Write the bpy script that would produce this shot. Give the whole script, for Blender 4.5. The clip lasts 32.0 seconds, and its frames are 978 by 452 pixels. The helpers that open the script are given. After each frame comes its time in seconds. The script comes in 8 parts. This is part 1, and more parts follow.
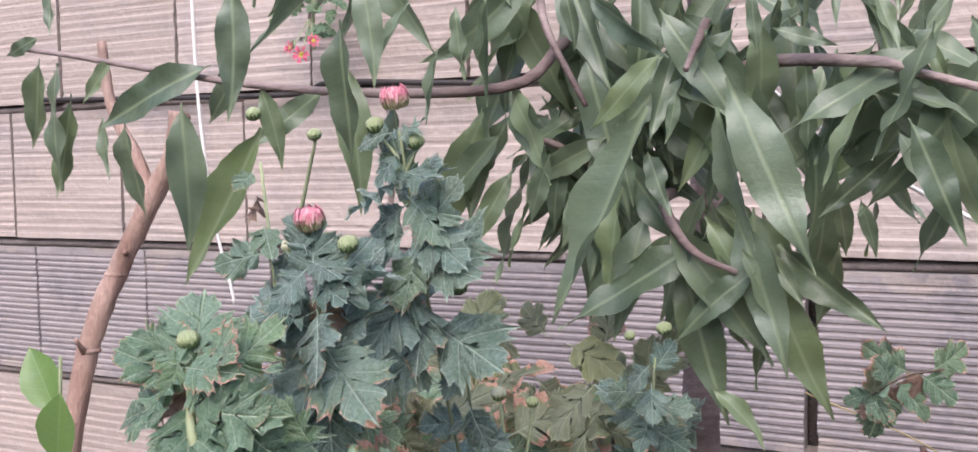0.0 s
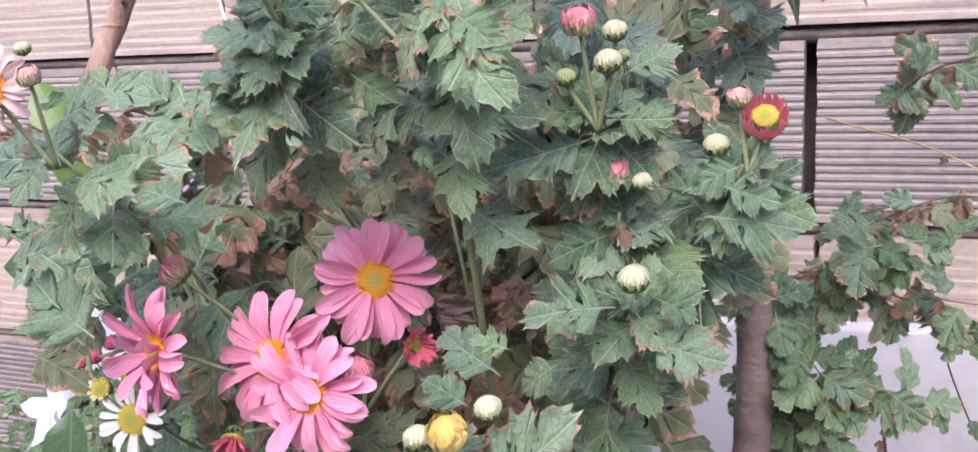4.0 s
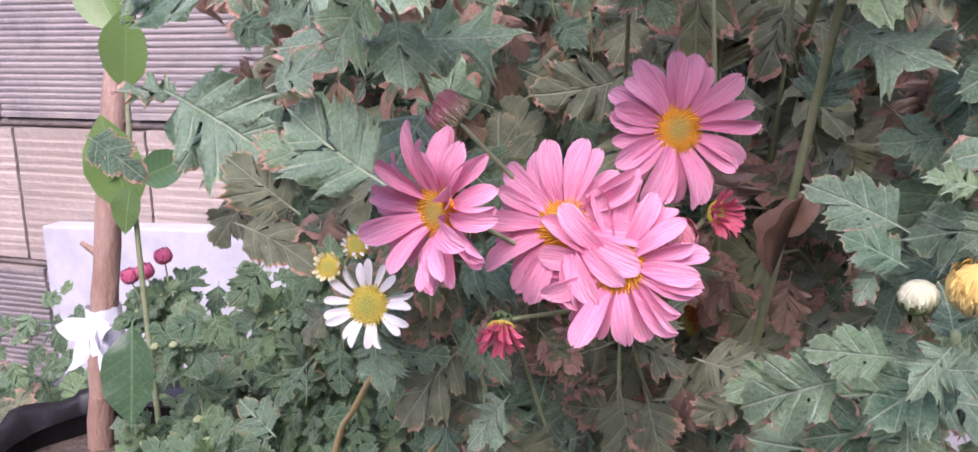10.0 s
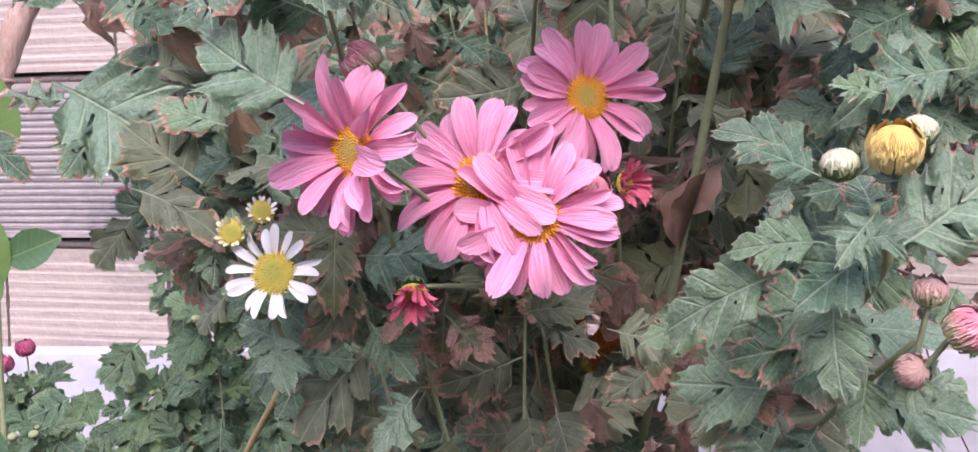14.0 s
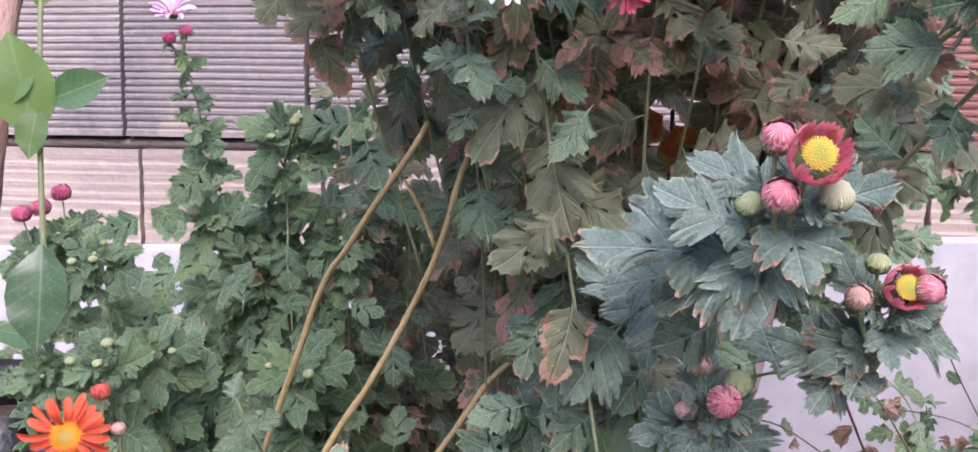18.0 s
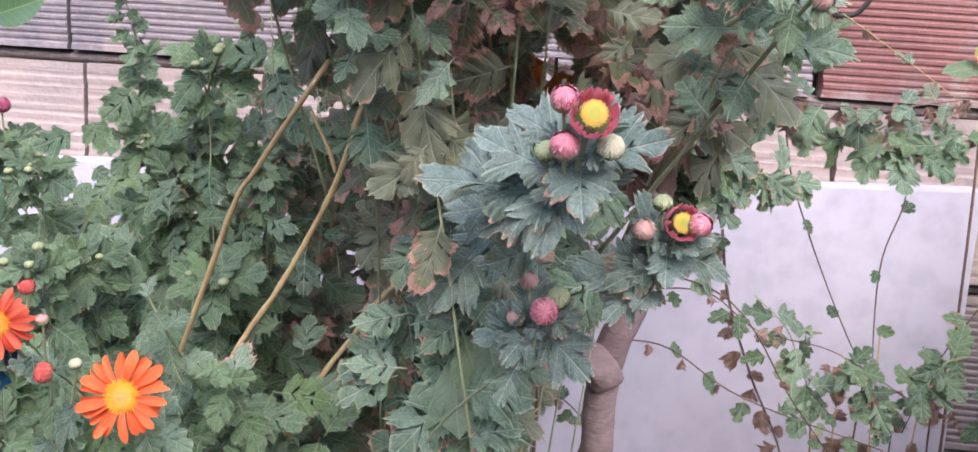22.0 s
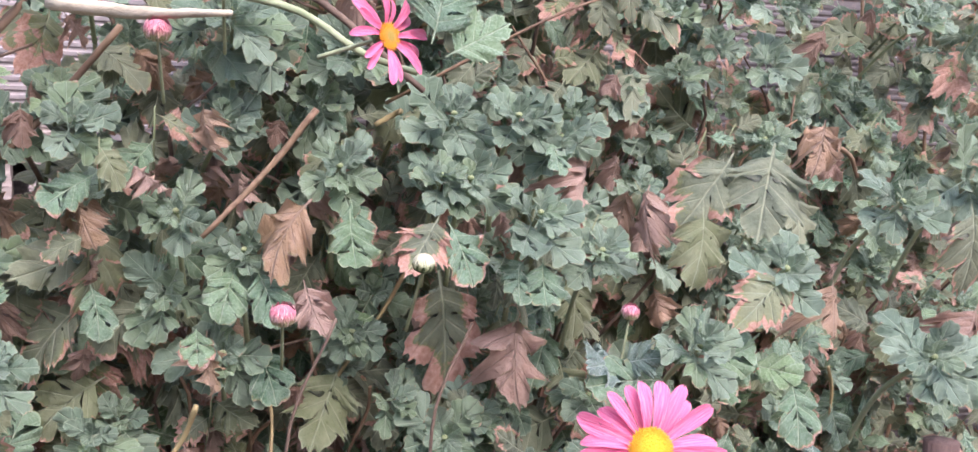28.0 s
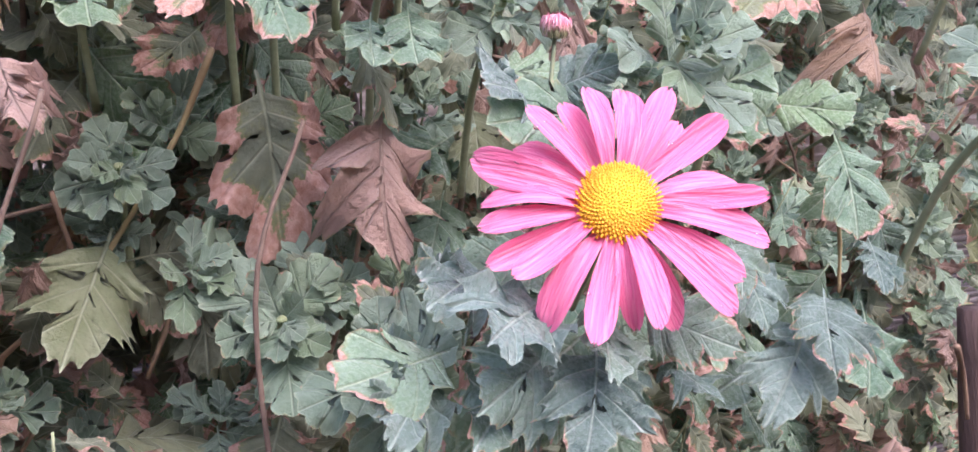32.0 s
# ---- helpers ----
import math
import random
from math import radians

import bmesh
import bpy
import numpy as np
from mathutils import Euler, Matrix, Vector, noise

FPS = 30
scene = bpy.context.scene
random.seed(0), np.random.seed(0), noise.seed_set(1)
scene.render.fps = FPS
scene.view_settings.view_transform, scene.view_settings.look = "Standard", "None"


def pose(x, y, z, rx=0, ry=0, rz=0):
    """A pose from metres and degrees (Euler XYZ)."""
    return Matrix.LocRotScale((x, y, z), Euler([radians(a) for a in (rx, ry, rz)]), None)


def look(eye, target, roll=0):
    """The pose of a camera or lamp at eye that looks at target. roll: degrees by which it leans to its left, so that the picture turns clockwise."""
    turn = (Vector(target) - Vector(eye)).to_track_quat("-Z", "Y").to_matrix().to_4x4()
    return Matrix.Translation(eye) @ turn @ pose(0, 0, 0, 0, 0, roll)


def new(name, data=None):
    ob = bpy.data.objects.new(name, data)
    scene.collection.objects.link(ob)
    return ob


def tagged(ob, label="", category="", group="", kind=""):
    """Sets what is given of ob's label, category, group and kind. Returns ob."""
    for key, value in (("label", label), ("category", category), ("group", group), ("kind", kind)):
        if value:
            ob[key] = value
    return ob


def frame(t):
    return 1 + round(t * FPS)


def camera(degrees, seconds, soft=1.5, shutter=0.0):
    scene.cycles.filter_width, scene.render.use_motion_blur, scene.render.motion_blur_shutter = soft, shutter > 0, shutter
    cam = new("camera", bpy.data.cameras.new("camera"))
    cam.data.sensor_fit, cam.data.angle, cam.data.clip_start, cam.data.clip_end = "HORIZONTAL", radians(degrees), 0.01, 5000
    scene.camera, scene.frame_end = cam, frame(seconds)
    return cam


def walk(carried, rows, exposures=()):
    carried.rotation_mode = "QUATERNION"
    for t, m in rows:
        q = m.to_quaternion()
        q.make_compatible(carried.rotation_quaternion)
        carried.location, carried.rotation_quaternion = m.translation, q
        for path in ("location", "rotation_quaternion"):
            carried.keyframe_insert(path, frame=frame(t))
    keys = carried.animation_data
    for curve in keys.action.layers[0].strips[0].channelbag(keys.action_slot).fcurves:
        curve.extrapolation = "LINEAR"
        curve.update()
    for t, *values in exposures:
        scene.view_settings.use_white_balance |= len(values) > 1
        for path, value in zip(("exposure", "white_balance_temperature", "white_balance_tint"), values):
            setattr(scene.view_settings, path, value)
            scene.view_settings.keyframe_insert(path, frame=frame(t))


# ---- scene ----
cam = camera(53.0, 32.0)
PATH = [
    (0, (-0.022, 0.053, 1.098), (-0.901, 1.845, 0.971), -1.0),
    (0.5, (-0.023, 0.029, 1.081), (-0.898, 1.819, 0.901), -1.6),
    (1, (-0.038, 0.003, 1.068), (-0.903, 1.793, 0.853), -1.9),
    (1.5, (-0.054, -0.01, 1.057), (-0.909, 1.782, 0.816), -1.9),
    (2, (-0.06, -0.019, 1.038), (-0.906, 1.774, 0.774), -1.9),
    (2.5, (-0.07, -0.018, 1.017), (-0.912, 1.773, 0.728), -2.1),
    (3, (-0.083, -0.011, 0.996), (-0.906, 1.783, 0.676), -2.3),
    (3.5, (-0.089, 0.0, 0.974), (-0.882, 1.808, 0.653), -2.1),
    (4, (-0.085, 0.019, 0.954), (-0.852, 1.837, 0.631), -1.9),
    (4.5, (-0.086, 0.034, 0.947), (-0.841, 1.856, 0.612), -1.9),
    (6.5, (-0.118, 0.092, 0.918), (-0.811, 1.921, 0.498), -1.7),
    (7, (-0.133, 0.094, 0.917), (-0.807, 1.931, 0.503), -1.1),
    (7.5, (-0.148, 0.091, 0.92), (-0.776, 1.934, 0.466), -0.5),
    (8, (-0.158, 0.08, 0.926), (-0.82, 1.914, 0.482), -1.1),
    (8.5, (-0.174, 0.066, 0.934), (-0.838, 1.898, 0.483), -1.3),
    (9, (-0.187, 0.053, 0.934), (-0.854, 1.886, 0.492), -1.1),
    (9.5, (-0.201, 0.046, 0.928), (-0.875, 1.878, 0.491), -0.9),
    (10, (-0.203, 0.037, 0.919), (-0.884, 1.864, 0.471), -1.4),
    (10.5, (-0.208, 0.033, 0.905), (-0.904, 1.854, 0.457), -1.4),
    (11, (-0.218, 0.035, 0.891), (-0.929, 1.842, 0.412), -2.7),
    (11.5, (-0.219, 0.04, 0.881), (-0.873, 1.876, 0.432), -2.3),
    (12, (-0.217, 0.038, 0.871), (-0.77, 1.925, 0.506), -1.1),
    (12.5, (-0.217, 0.039, 0.866), (-0.714, 1.957, 0.594), -1.5),
    (13, (-0.217, 0.041, 0.871), (-0.681, 1.976, 0.673), -0.9),
    (13.5, (-0.215, 0.037, 0.871), (-0.663, 1.978, 0.701), -0.8),
    (15.5, (-0.209, 0.002, 0.844), (-0.647, 1.951, 0.751), -0.4),
    (16, (-0.218, -0.012, 0.832), (-0.624, 1.944, 0.727), 0.5),
    (16.5, (-0.239, -0.025, 0.819), (-0.545, 1.946, 0.674), 1.0),
    (17, (-0.261, -0.03, 0.814), (-0.516, 1.945, 0.623), 0.7),
    (17.5, (-0.276, -0.032, 0.806), (-0.53, 1.941, 0.598), 0.8),
    (18, (-0.29, -0.033, 0.793), (-0.548, 1.938, 0.573), 0.7),
    (18.5, (-0.298, -0.033, 0.783), (-0.534, 1.939, 0.544), 0.5),
    (19, (-0.314, -0.038, 0.777), (-0.523, 1.934, 0.516), 0.9),
    (19.5, (-0.316, -0.047, 0.77), (-0.509, 1.923, 0.488), 0.8),
    (20, (-0.307, -0.064, 0.77), (-0.477, 1.906, 0.474), 1.0),
    (20.5, (-0.295, -0.08, 0.774), (-0.464, 1.888, 0.463), 1.0),
    (21, (-0.284, -0.094, 0.775), (-0.45, 1.871, 0.445), 2.1),
    (21.5, (-0.268, -0.099, 0.782), (-0.433, 1.863, 0.432), 3.2),
    (22, (-0.247, -0.088, 0.804), (-0.415, 1.871, 0.439), 3.5),
    (22.5, (-0.237, -0.083, 0.845), (-0.405, 1.864, 0.423), 4.3),
    (23, (-0.223, -0.064, 0.869), (-0.299, 1.89, 0.45), 4.6),
    (23.5, (-0.195, -0.039, 0.851), (-0.105, 1.923, 0.474), 3.1),
    (24, (-0.158, -0.026, 0.849), (0.027, 1.933, 0.491), 3.1),
    (24.5, (-0.077, -0.046, 0.871), (0.143, 1.906, 0.496), 2.6),
    (25, (0.021, -0.036, 0.875), (0.289, 1.911, 0.504), 2.1),
    (25.5, (0.108, -0.003, 0.878), (0.446, 1.936, 0.52), 2.1),
    (26, (0.189, 0.031, 0.877), (0.588, 1.961, 0.534), 2.4),
    (26.5, (0.254, 0.076, 0.86), (0.734, 1.989, 0.529), 3.6),
    (28.5, (0.433, 0.098, 0.755), (1.238, 1.921, 0.585), -0.0),
    (29, (0.452, 0.11, 0.724), (1.264, 1.93, 0.557), -1.4),
    (29.5, (0.457, 0.13, 0.695), (1.269, 1.949, 0.524), -2.5),
    (30, (0.464, 0.161, 0.688), (1.272, 1.982, 0.52), -3.0),
    (30.5, (0.478, 0.189, 0.679), (1.287, 2.013, 0.535), -3.2),
    (31, (0.48, 0.216, 0.675), (1.332, 2.019, 0.52), -3.4),
    (31.5, (0.487, 0.232, 0.678), (1.359, 2.025, 0.521), -3.7),
    (32, (0.495, 0.257, 0.667), (1.394, 2.036, 0.511), -3.3),
]
walk(cam, [(t, look(eye, target, roll)) for t, eye, target, roll in PATH], exposures=((0.0, 0.54, 5900, 16), (1.0, 0.6, 5900, 16), (2.0, 0.42, 5950, 18), (3.0, 0.42, 6000, 17), (4.0, 0.78, 5950, 19), (7.0, 0.87, 5850, 25), (9.0, 0.8, 5850, 27), (11.0, 0.7, 5800, 29), (13.0, 0.82, 5800, 27), (17.0, 0.78, 5800, 24), (19.5, 1.1, 5850, 24), (24.0, 0.8, 5750, 20), (26.5, 0.72, 5850, 18), (28.5, 1.26, 5800, 25), (29.5, 1.3, 5750, 27), (32.0, 1.26, 5700, 28)))

# ---- light ----
world = bpy.data.worlds.new("overcast")
scene.world = world
world.use_nodes = True
_n, _l = world.node_tree.nodes, world.node_tree.links
_sky = _n.new("ShaderNodeTexSky")
_sky.sky_type, _sky.sun_disc = "NISHITA", False
_sky.sun_elevation, _sky.sun_rotation = radians(47), radians(168)
_sky.air_density, _sky.dust_density, _sky.ozone_density = 1.0, 4.0, 1.0
_l.new(_sky.outputs[0], _n["Background"].inputs[0])
_n["Background"].inputs[1].default_value = 0.275
sun = new("sun", bpy.data.lights.new("sun", "SUN"))
sun.data.energy, sun.data.angle, sun.data.color = 0.8, radians(50), (1.0, 0.97, 0.95)
sun.matrix_world = look((0.5, -1.9, 2.6), (0, 0.4, 0.4))

# ---- materials ----


def make_mat(name):
    m = bpy.data.materials.new(name)
    m.use_nodes = True
    t = m.node_tree
    return m, t.nodes, t.links, t.nodes["Principled BSDF"]


def node(nodes, links, kind, ins=(), **props):
    n = nodes.new(kind)
    for k, v in props.items():
        setattr(n, k, v)
    for k, v in ins:
        if isinstance(v, bpy.types.NodeSocket):
            links.new(v, n.inputs[k])
        else:
            n.inputs[k].default_value = v
    return n


def math_node(nodes, links, op, a, b=0.0, c=0.0):
    return node(nodes, links, "ShaderNodeMath", ((0, a), (1, b), (2, c)), operation=op).outputs[0]


def mix_col(nodes, links, fac, a, b, blend="MIX"):
    n = nodes.new("ShaderNodeMix")
    n.data_type, n.blend_type = "RGBA", blend
    for k, v in ((0, fac), (6, a), (7, b)):
        if isinstance(v, bpy.types.NodeSocket):
            links.new(v, n.inputs[k])
        else:
            n.inputs[k].default_value = (*v, 1.0) if isinstance(v, tuple) and len(v) == 3 else v
    return n.outputs[2]


def ramp(nodes, links, fac, lo, hi):
    n = node(nodes, links, "ShaderNodeMapRange", ((0, fac), (1, lo), (2, hi)))
    return n.outputs[0]


def bumped(nodes, links, bsdf, height, strength, distance):
    b = node(nodes, links, "ShaderNodeBump", (("Height", height), ("Strength", strength), ("Distance", distance)))
    links.new(b.outputs[0], bsdf.inputs["Normal"])


def leaf_mat(name, base, alt, vein, brown=0.3, rough=0.5, vein_n=7.0, gloss=0.28, sweep=0.9, through_light=0.36, relief=0.55, bloom=0.45, hue=1.0, rim_a=(0.42, 0.21, 0.14), rim_b=(0.66, 0.43, 0.34), even=None, pinnate=False, ladder=0.45):
    """Leaf blade: midrib and side veins along the leaf's own axes, dry brown margin by the stored edge value."""
    m, n, l, b = make_mat(name)
    at = node(n, l, "ShaderNodeAttribute", attribute_name="blade").outputs["Vector"]
    sep = node(n, l, "ShaderNodeSeparateXYZ", ((0, at),))
    rnd = math_node(n, l, "FRACT", math_node(n, l, "ADD", n.new("ShaderNodeObjectInfo").outputs["Random"], sep.outputs[2]))
    ax = math_node(n, l, "ABSOLUTE", sep.outputs[0])
    shift = node(n, l, "ShaderNodeCombineXYZ", ((0, rnd), (1, rnd), (2, math_node(n, l, "MULTIPLY", rnd, 37.0))))
    off = node(n, l, "ShaderNodeVectorMath", ((0, at), (1, shift.outputs[0])), operation="ADD").outputs[0]
    fine = node(n, l, "ShaderNodeTexNoise", (("Vector", off), ("Scale", 5.0), ("Detail", 5.0), ("Roughness", 0.6)))
    grain = node(n, l, "ShaderNodeTexNoise", (("Vector", off), ("Scale", 26.0), ("Detail", 4.0), ("Roughness", 0.65)))
    col = mix_col(n, l, rnd, base, alt)
    r3 = math_node(n, l, "FRACT", math_node(n, l, "MULTIPLY", rnd, 7.77))
    col = mix_col(n, l, math_node(n, l, "MULTIPLY", ramp(n, l, r3, 0.55, 1.0), 0.45 * hue), col, tuple(v * k for v, k in zip(alt, (1.05, 1.08, 0.5))))
    r4 = math_node(n, l, "FRACT", math_node(n, l, "MULTIPLY", rnd, 31.3))
    col = mix_col(n, l, math_node(n, l, "MULTIPLY", ramp(n, l, r4, 0.5, 1.0), 0.6 * hue), col, tuple(v * 0.62 for v in base))
    tone = ramp(n, l, fine.outputs[0], 0.35, 0.7)
    col = mix_col(n, l, math_node(n, l, "MULTIPLY", tone, bloom), col, tuple(v * 1.35 + 0.03 for v in alt))
    mid = ramp(n, l, ax, 0.016, 0.004)
    ph = math_node(n, l, "FRACT", math_node(n, l, "MULTIPLY", math_node(n, l, "MULTIPLY_ADD", ax, -sweep, sep.outputs[1]), vein_n))
    sv = ramp(n, l, math_node(n, l, "ABSOLUTE", math_node(n, l, "SUBTRACT", ph, 0.5)), 0.09, 0.0)
    sv = math_node(n, l, "MULTIPLY", sv, 0.14 if pinnate else ladder)
    allv = math_node(n, l, "MAXIMUM", mid, sv)
    if pinnate:
        # one side vein into each lobe
        for y0, deg in ((0.24, 62.0), (0.40, 50.0), (0.60, 42.0)):
            c, k = math.cos(radians(deg)), math.sin(radians(deg))
            dy = math_node(n, l, "SUBTRACT", sep.outputs[1], y0)
            across = math_node(n, l, "ABSOLUTE", math_node(n, l, "SUBTRACT", math_node(n, l, "MULTIPLY", ax, c), math_node(n, l, "MULTIPLY", dy, k)))
            along = ramp(n, l, math_node(n, l, "MULTIPLY_ADD", ax, k, math_node(n, l, "MULTIPLY", dy, c)), 0.0, 0.02)
            line = math_node(n, l, "MULTIPLY", ramp(n, l, across, 0.010, 0.002), math_node(n, l, "MULTIPLY", along, 0.7))
            allv = math_node(n, l, "MAXIMUM", allv, line)
    col = mix_col(n, l, math_node(n, l, "MULTIPLY", allv, 0.55 if pinnate else 0.6), col, vein)
    edge = node(n, l, "ShaderNodeAttribute", attribute_name="edge").outputs["Fac"]
    if pinnate:
        # thin pale margin
        col = mix_col(n, l, math_node(n, l, "MULTIPLY", ramp(n, l, edge, 0.72, 0.95), 0.4), col, vein)
    r2 = math_node(n, l, "FRACT", math_node(n, l, "MULTIPLY", rnd, 17.3))
    patch = node(n, l, "ShaderNodeTexNoise", (("Vector", off), ("Scale", 4.5), ("Detail", 6.0), ("Roughness", 0.75)))
    e = math_node(n, l, "ADD", edge, math_node(n, l, "MULTIPLY_ADD", patch.outputs[0], 1.7, -0.85))
    thr = math_node(n, l, "MULTIPLY_ADD", math_node(n, l, "POWER", r2, 1.9), -0.85 * brown, 1.16)
    d = math_node(n, l, "SUBTRACT", e, thr if even is None else even)
    dry = ramp(n, l, d, 0.0, 0.06)
    halo = ramp(n, l, d, -0.14, 0.02)
    col = mix_col(n, l, math_node(n, l, "MULTIPLY", halo, 0.6), col, (0.26, 0.28, 0.08))
    brc = mix_col(n, l, ramp(n, l, grain.outputs[0], 0.3, 0.7), rim_a, rim_b)
    col = mix_col(n, l, dry, col, brc)
    l.new(col, b.inputs["Base Color"])
    l.new(math_node(n, l, "MULTIPLY_ADD", grain.outputs[0], 0.3, rough - 0.15), b.inputs["Roughness"])
    b.inputs["Specular IOR Level"].default_value = gloss
    b.inputs["Sheen Weight"].default_value = 0.1 if pinnate else 0.0
    b.inputs["Sheen Roughness"].default_value = 0.4
    h = math_node(n, l, "MULTIPLY_ADD", allv, -0.8, math_node(n, l, "MULTIPLY_ADD", grain.outputs[0], 0.9, fine.outputs[0]))
    bumped(n, l, b, h, relief, 0.004)
    tr = node(n, l, "ShaderNodeBsdfTranslucent", ((0, col),))
    mixs = node(n, l, "ShaderNodeMixShader", ((0, through_light), (1, b.outputs[0]), (2, tr.outputs[0])))
    l.new(mixs.outputs[0], n["Material Output"].inputs["Surface"])
    return m


def petal_mat(name, base, tip, streak, reverse_rough=0.5):
    m, n, l, b = make_mat(name)
    tc = n.new("ShaderNodeTexCoord")
    rnd = n.new("ShaderNodeObjectInfo").outputs["Random"]
    sep = node(n, l, "ShaderNodeSeparateXYZ", ((0, tc.outputs["Object"]),))
    stretch = node(n, l, "ShaderNodeVectorMath", ((0, tc.outputs["Object"]), (1, (34.0, 1.5, 4.0))), operation="MULTIPLY").outputs[0]
    st = node(n, l, "ShaderNodeTexNoise", (("Vector", stretch), ("Scale", 1.3), ("Detail", 3.0)))
    col = mix_col(n, l, ramp(n, l, sep.outputs[1], 0.15, 1.0), base, tip)
    col = mix_col(n, l, math_node(n, l, "MULTIPLY", ramp(n, l, st.outputs[0], 0.45, 0.7), 0.5), col, streak)
    col = mix_col(n, l, math_node(n, l, "MULTIPLY", rnd, 0.3), col, tuple(min(1, v * 1.25) for v in tip))
    l.new(col, b.inputs["Base Color"])
    b.inputs["Roughness"].default_value = reverse_rough
    b.inputs["Specular IOR Level"].default_value = 0.3
    bumped(n, l, b, st.outputs[0], 0.35, 0.02)
    tr = node(n, l, "ShaderNodeBsdfTranslucent", ((0, col),))
    mixs = node(n, l, "ShaderNodeMixShader", ((0, 0.25), (1, b.outputs[0]), (2, tr.outputs[0])))
    l.new(mixs.outputs[0], n["Material Output"].inputs["Surface"])
    return m


def rough_mat(name, a, c, scale=8.0, rough=0.85, bump=0.4, dist=0.01, vary=0.25, stretch=(1, 1, 1), third=None, spec=0.3, by_world=True):
    """Two-scale mottled surface for bark, soil, plaster, clay, metal paint."""
    m, n, l, b = make_mat(name)
    if by_world:
        co = n.new("ShaderNodeNewGeometry").outputs["Position"]
    else:
        co = n.new("ShaderNodeTexCoord").outputs["Object"]
    v = node(n, l, "ShaderNodeVectorMath", ((0, co), (1, stretch)), operation="MULTIPLY").outputs[0]
    big = node(n, l, "ShaderNodeTexNoise", (("Vector", v), ("Scale", scale), ("Detail", 5.0)))
    small = node(n, l, "ShaderNodeTexNoise", (("Vector", v), ("Scale", scale * 9), ("Detail", 4.0)))
    rnd = n.new("ShaderNodeObjectInfo").outputs["Random"]
    col = mix_col(n, l, ramp(n, l, big.outputs[0], 0.3, 0.7), a, c)
    col = mix_col(n, l, math_node(n, l, "MULTIPLY", ramp(n, l, small.outputs[0], 0.4, 0.75), 0.35), col, tuple(x * 0.55 for x in a))
    if third:
        blot = node(n, l, "ShaderNodeTexNoise", (("Vector", v), ("Scale", scale * 0.4), ("Detail", 6.0)))
        col = mix_col(n, l, ramp(n, l, blot.outputs[0], 0.52, 0.7), col, third)
    tone = math_node(n, l, "MULTIPLY_ADD", rnd, vary * 2, 1.0 - vary)
    col = mix_col(n, l, 1.0, col, node(n, l, "ShaderNodeCombineColor", ((0, tone), (1, tone), (2, tone))).outputs[0], "MULTIPLY")
    l.new(col, b.inputs["Base Color"])
    b.inputs["Roughness"].default_value = rough
    b.inputs["Specular IOR Level"].default_value = spec
    hh = math_node(n, l, "MULTIPLY_ADD", small.outputs[0], 0.5, big.outputs[0])
    bumped(n, l, b, hh, bump, dist)
    return m


M_CHRYS = leaf_mat("chrysanthemum_leaf", (0.078, 0.158, 0.08), (0.24, 0.345, 0.215), (0.58, 0.68, 0.46), brown=0.66, rough=0.27, vein_n=6.0, sweep=0.75, gloss=1.0, bloom=0.4, pinnate=True)
M_BLUISH = leaf_mat("bluish_leaf", (0.085, 0.142, 0.105), (0.205, 0.285, 0.23), (0.56, 0.66, 0.54), brown=0.42, rough=0.27, vein_n=6.0, sweep=0.75, gloss=1.0, bloom=0.45, rim_a=(0.34, 0.18, 0.13), pinnate=True)
M_YOUNG = leaf_mat("young_leaf", (0.058, 0.122, 0.055), (0.165, 0.262, 0.13), (0.40, 0.50, 0.28), brown=0.25, rough=0.28, vein_n=6.0, sweep=0.75, gloss=0.9, bloom=0.35, pinnate=True)
M_TUFT = leaf_mat("tuft_leaf", (0.13, 0.20, 0.125), (0.25, 0.33, 0.225), (0.48, 0.57, 0.40), brown=0.2, rough=0.34, vein_n=6.0, sweep=0.75, gloss=0.75, bloom=0.35, pinnate=True)
M_AGED = leaf_mat("aged_leaf", (0.125, 0.15, 0.09), (0.255, 0.275, 0.17), (0.48, 0.51, 0.34), brown=1.35, rough=0.48, gloss=0.4, vein_n=6.0, sweep=0.75, pinnate=True)
M_LANCE = leaf_mat("lance_leaf", (0.085, 0.125, 0.07), (0.20, 0.25, 0.155), (0.30, 0.36, 0.21), brown=0.03, rough=0.33, vein_n=14.0, gloss=0.6, sweep=0.6, relief=0.16, bloom=0.3, ladder=0.1)
M_CITRUS = leaf_mat("citrus_leaf", (0.16, 0.26, 0.07), (0.06, 0.13, 0.075), (0.22, 0.32, 0.12), brown=0.0, rough=0.32, vein_n=9.0, gloss=0.5, sweep=0.7, relief=0.1, bloom=0.15)
M_PLAIN = leaf_mat("plain_leaf", (0.13, 0.20, 0.11), (0.21, 0.29, 0.18), (0.36, 0.45, 0.28), brown=0.3, rough=0.45, vein_n=9.0, gloss=0.4, sweep=0.6)
M_DEEP = leaf_mat("old_citrus_leaf", (0.05, 0.10, 0.06), (0.075, 0.135, 0.085), (0.2, 0.29, 0.16), brown=0.0, rough=0.25, vein_n=8.0, gloss=0.6, sweep=0.7, relief=0.1, bloom=0.2)
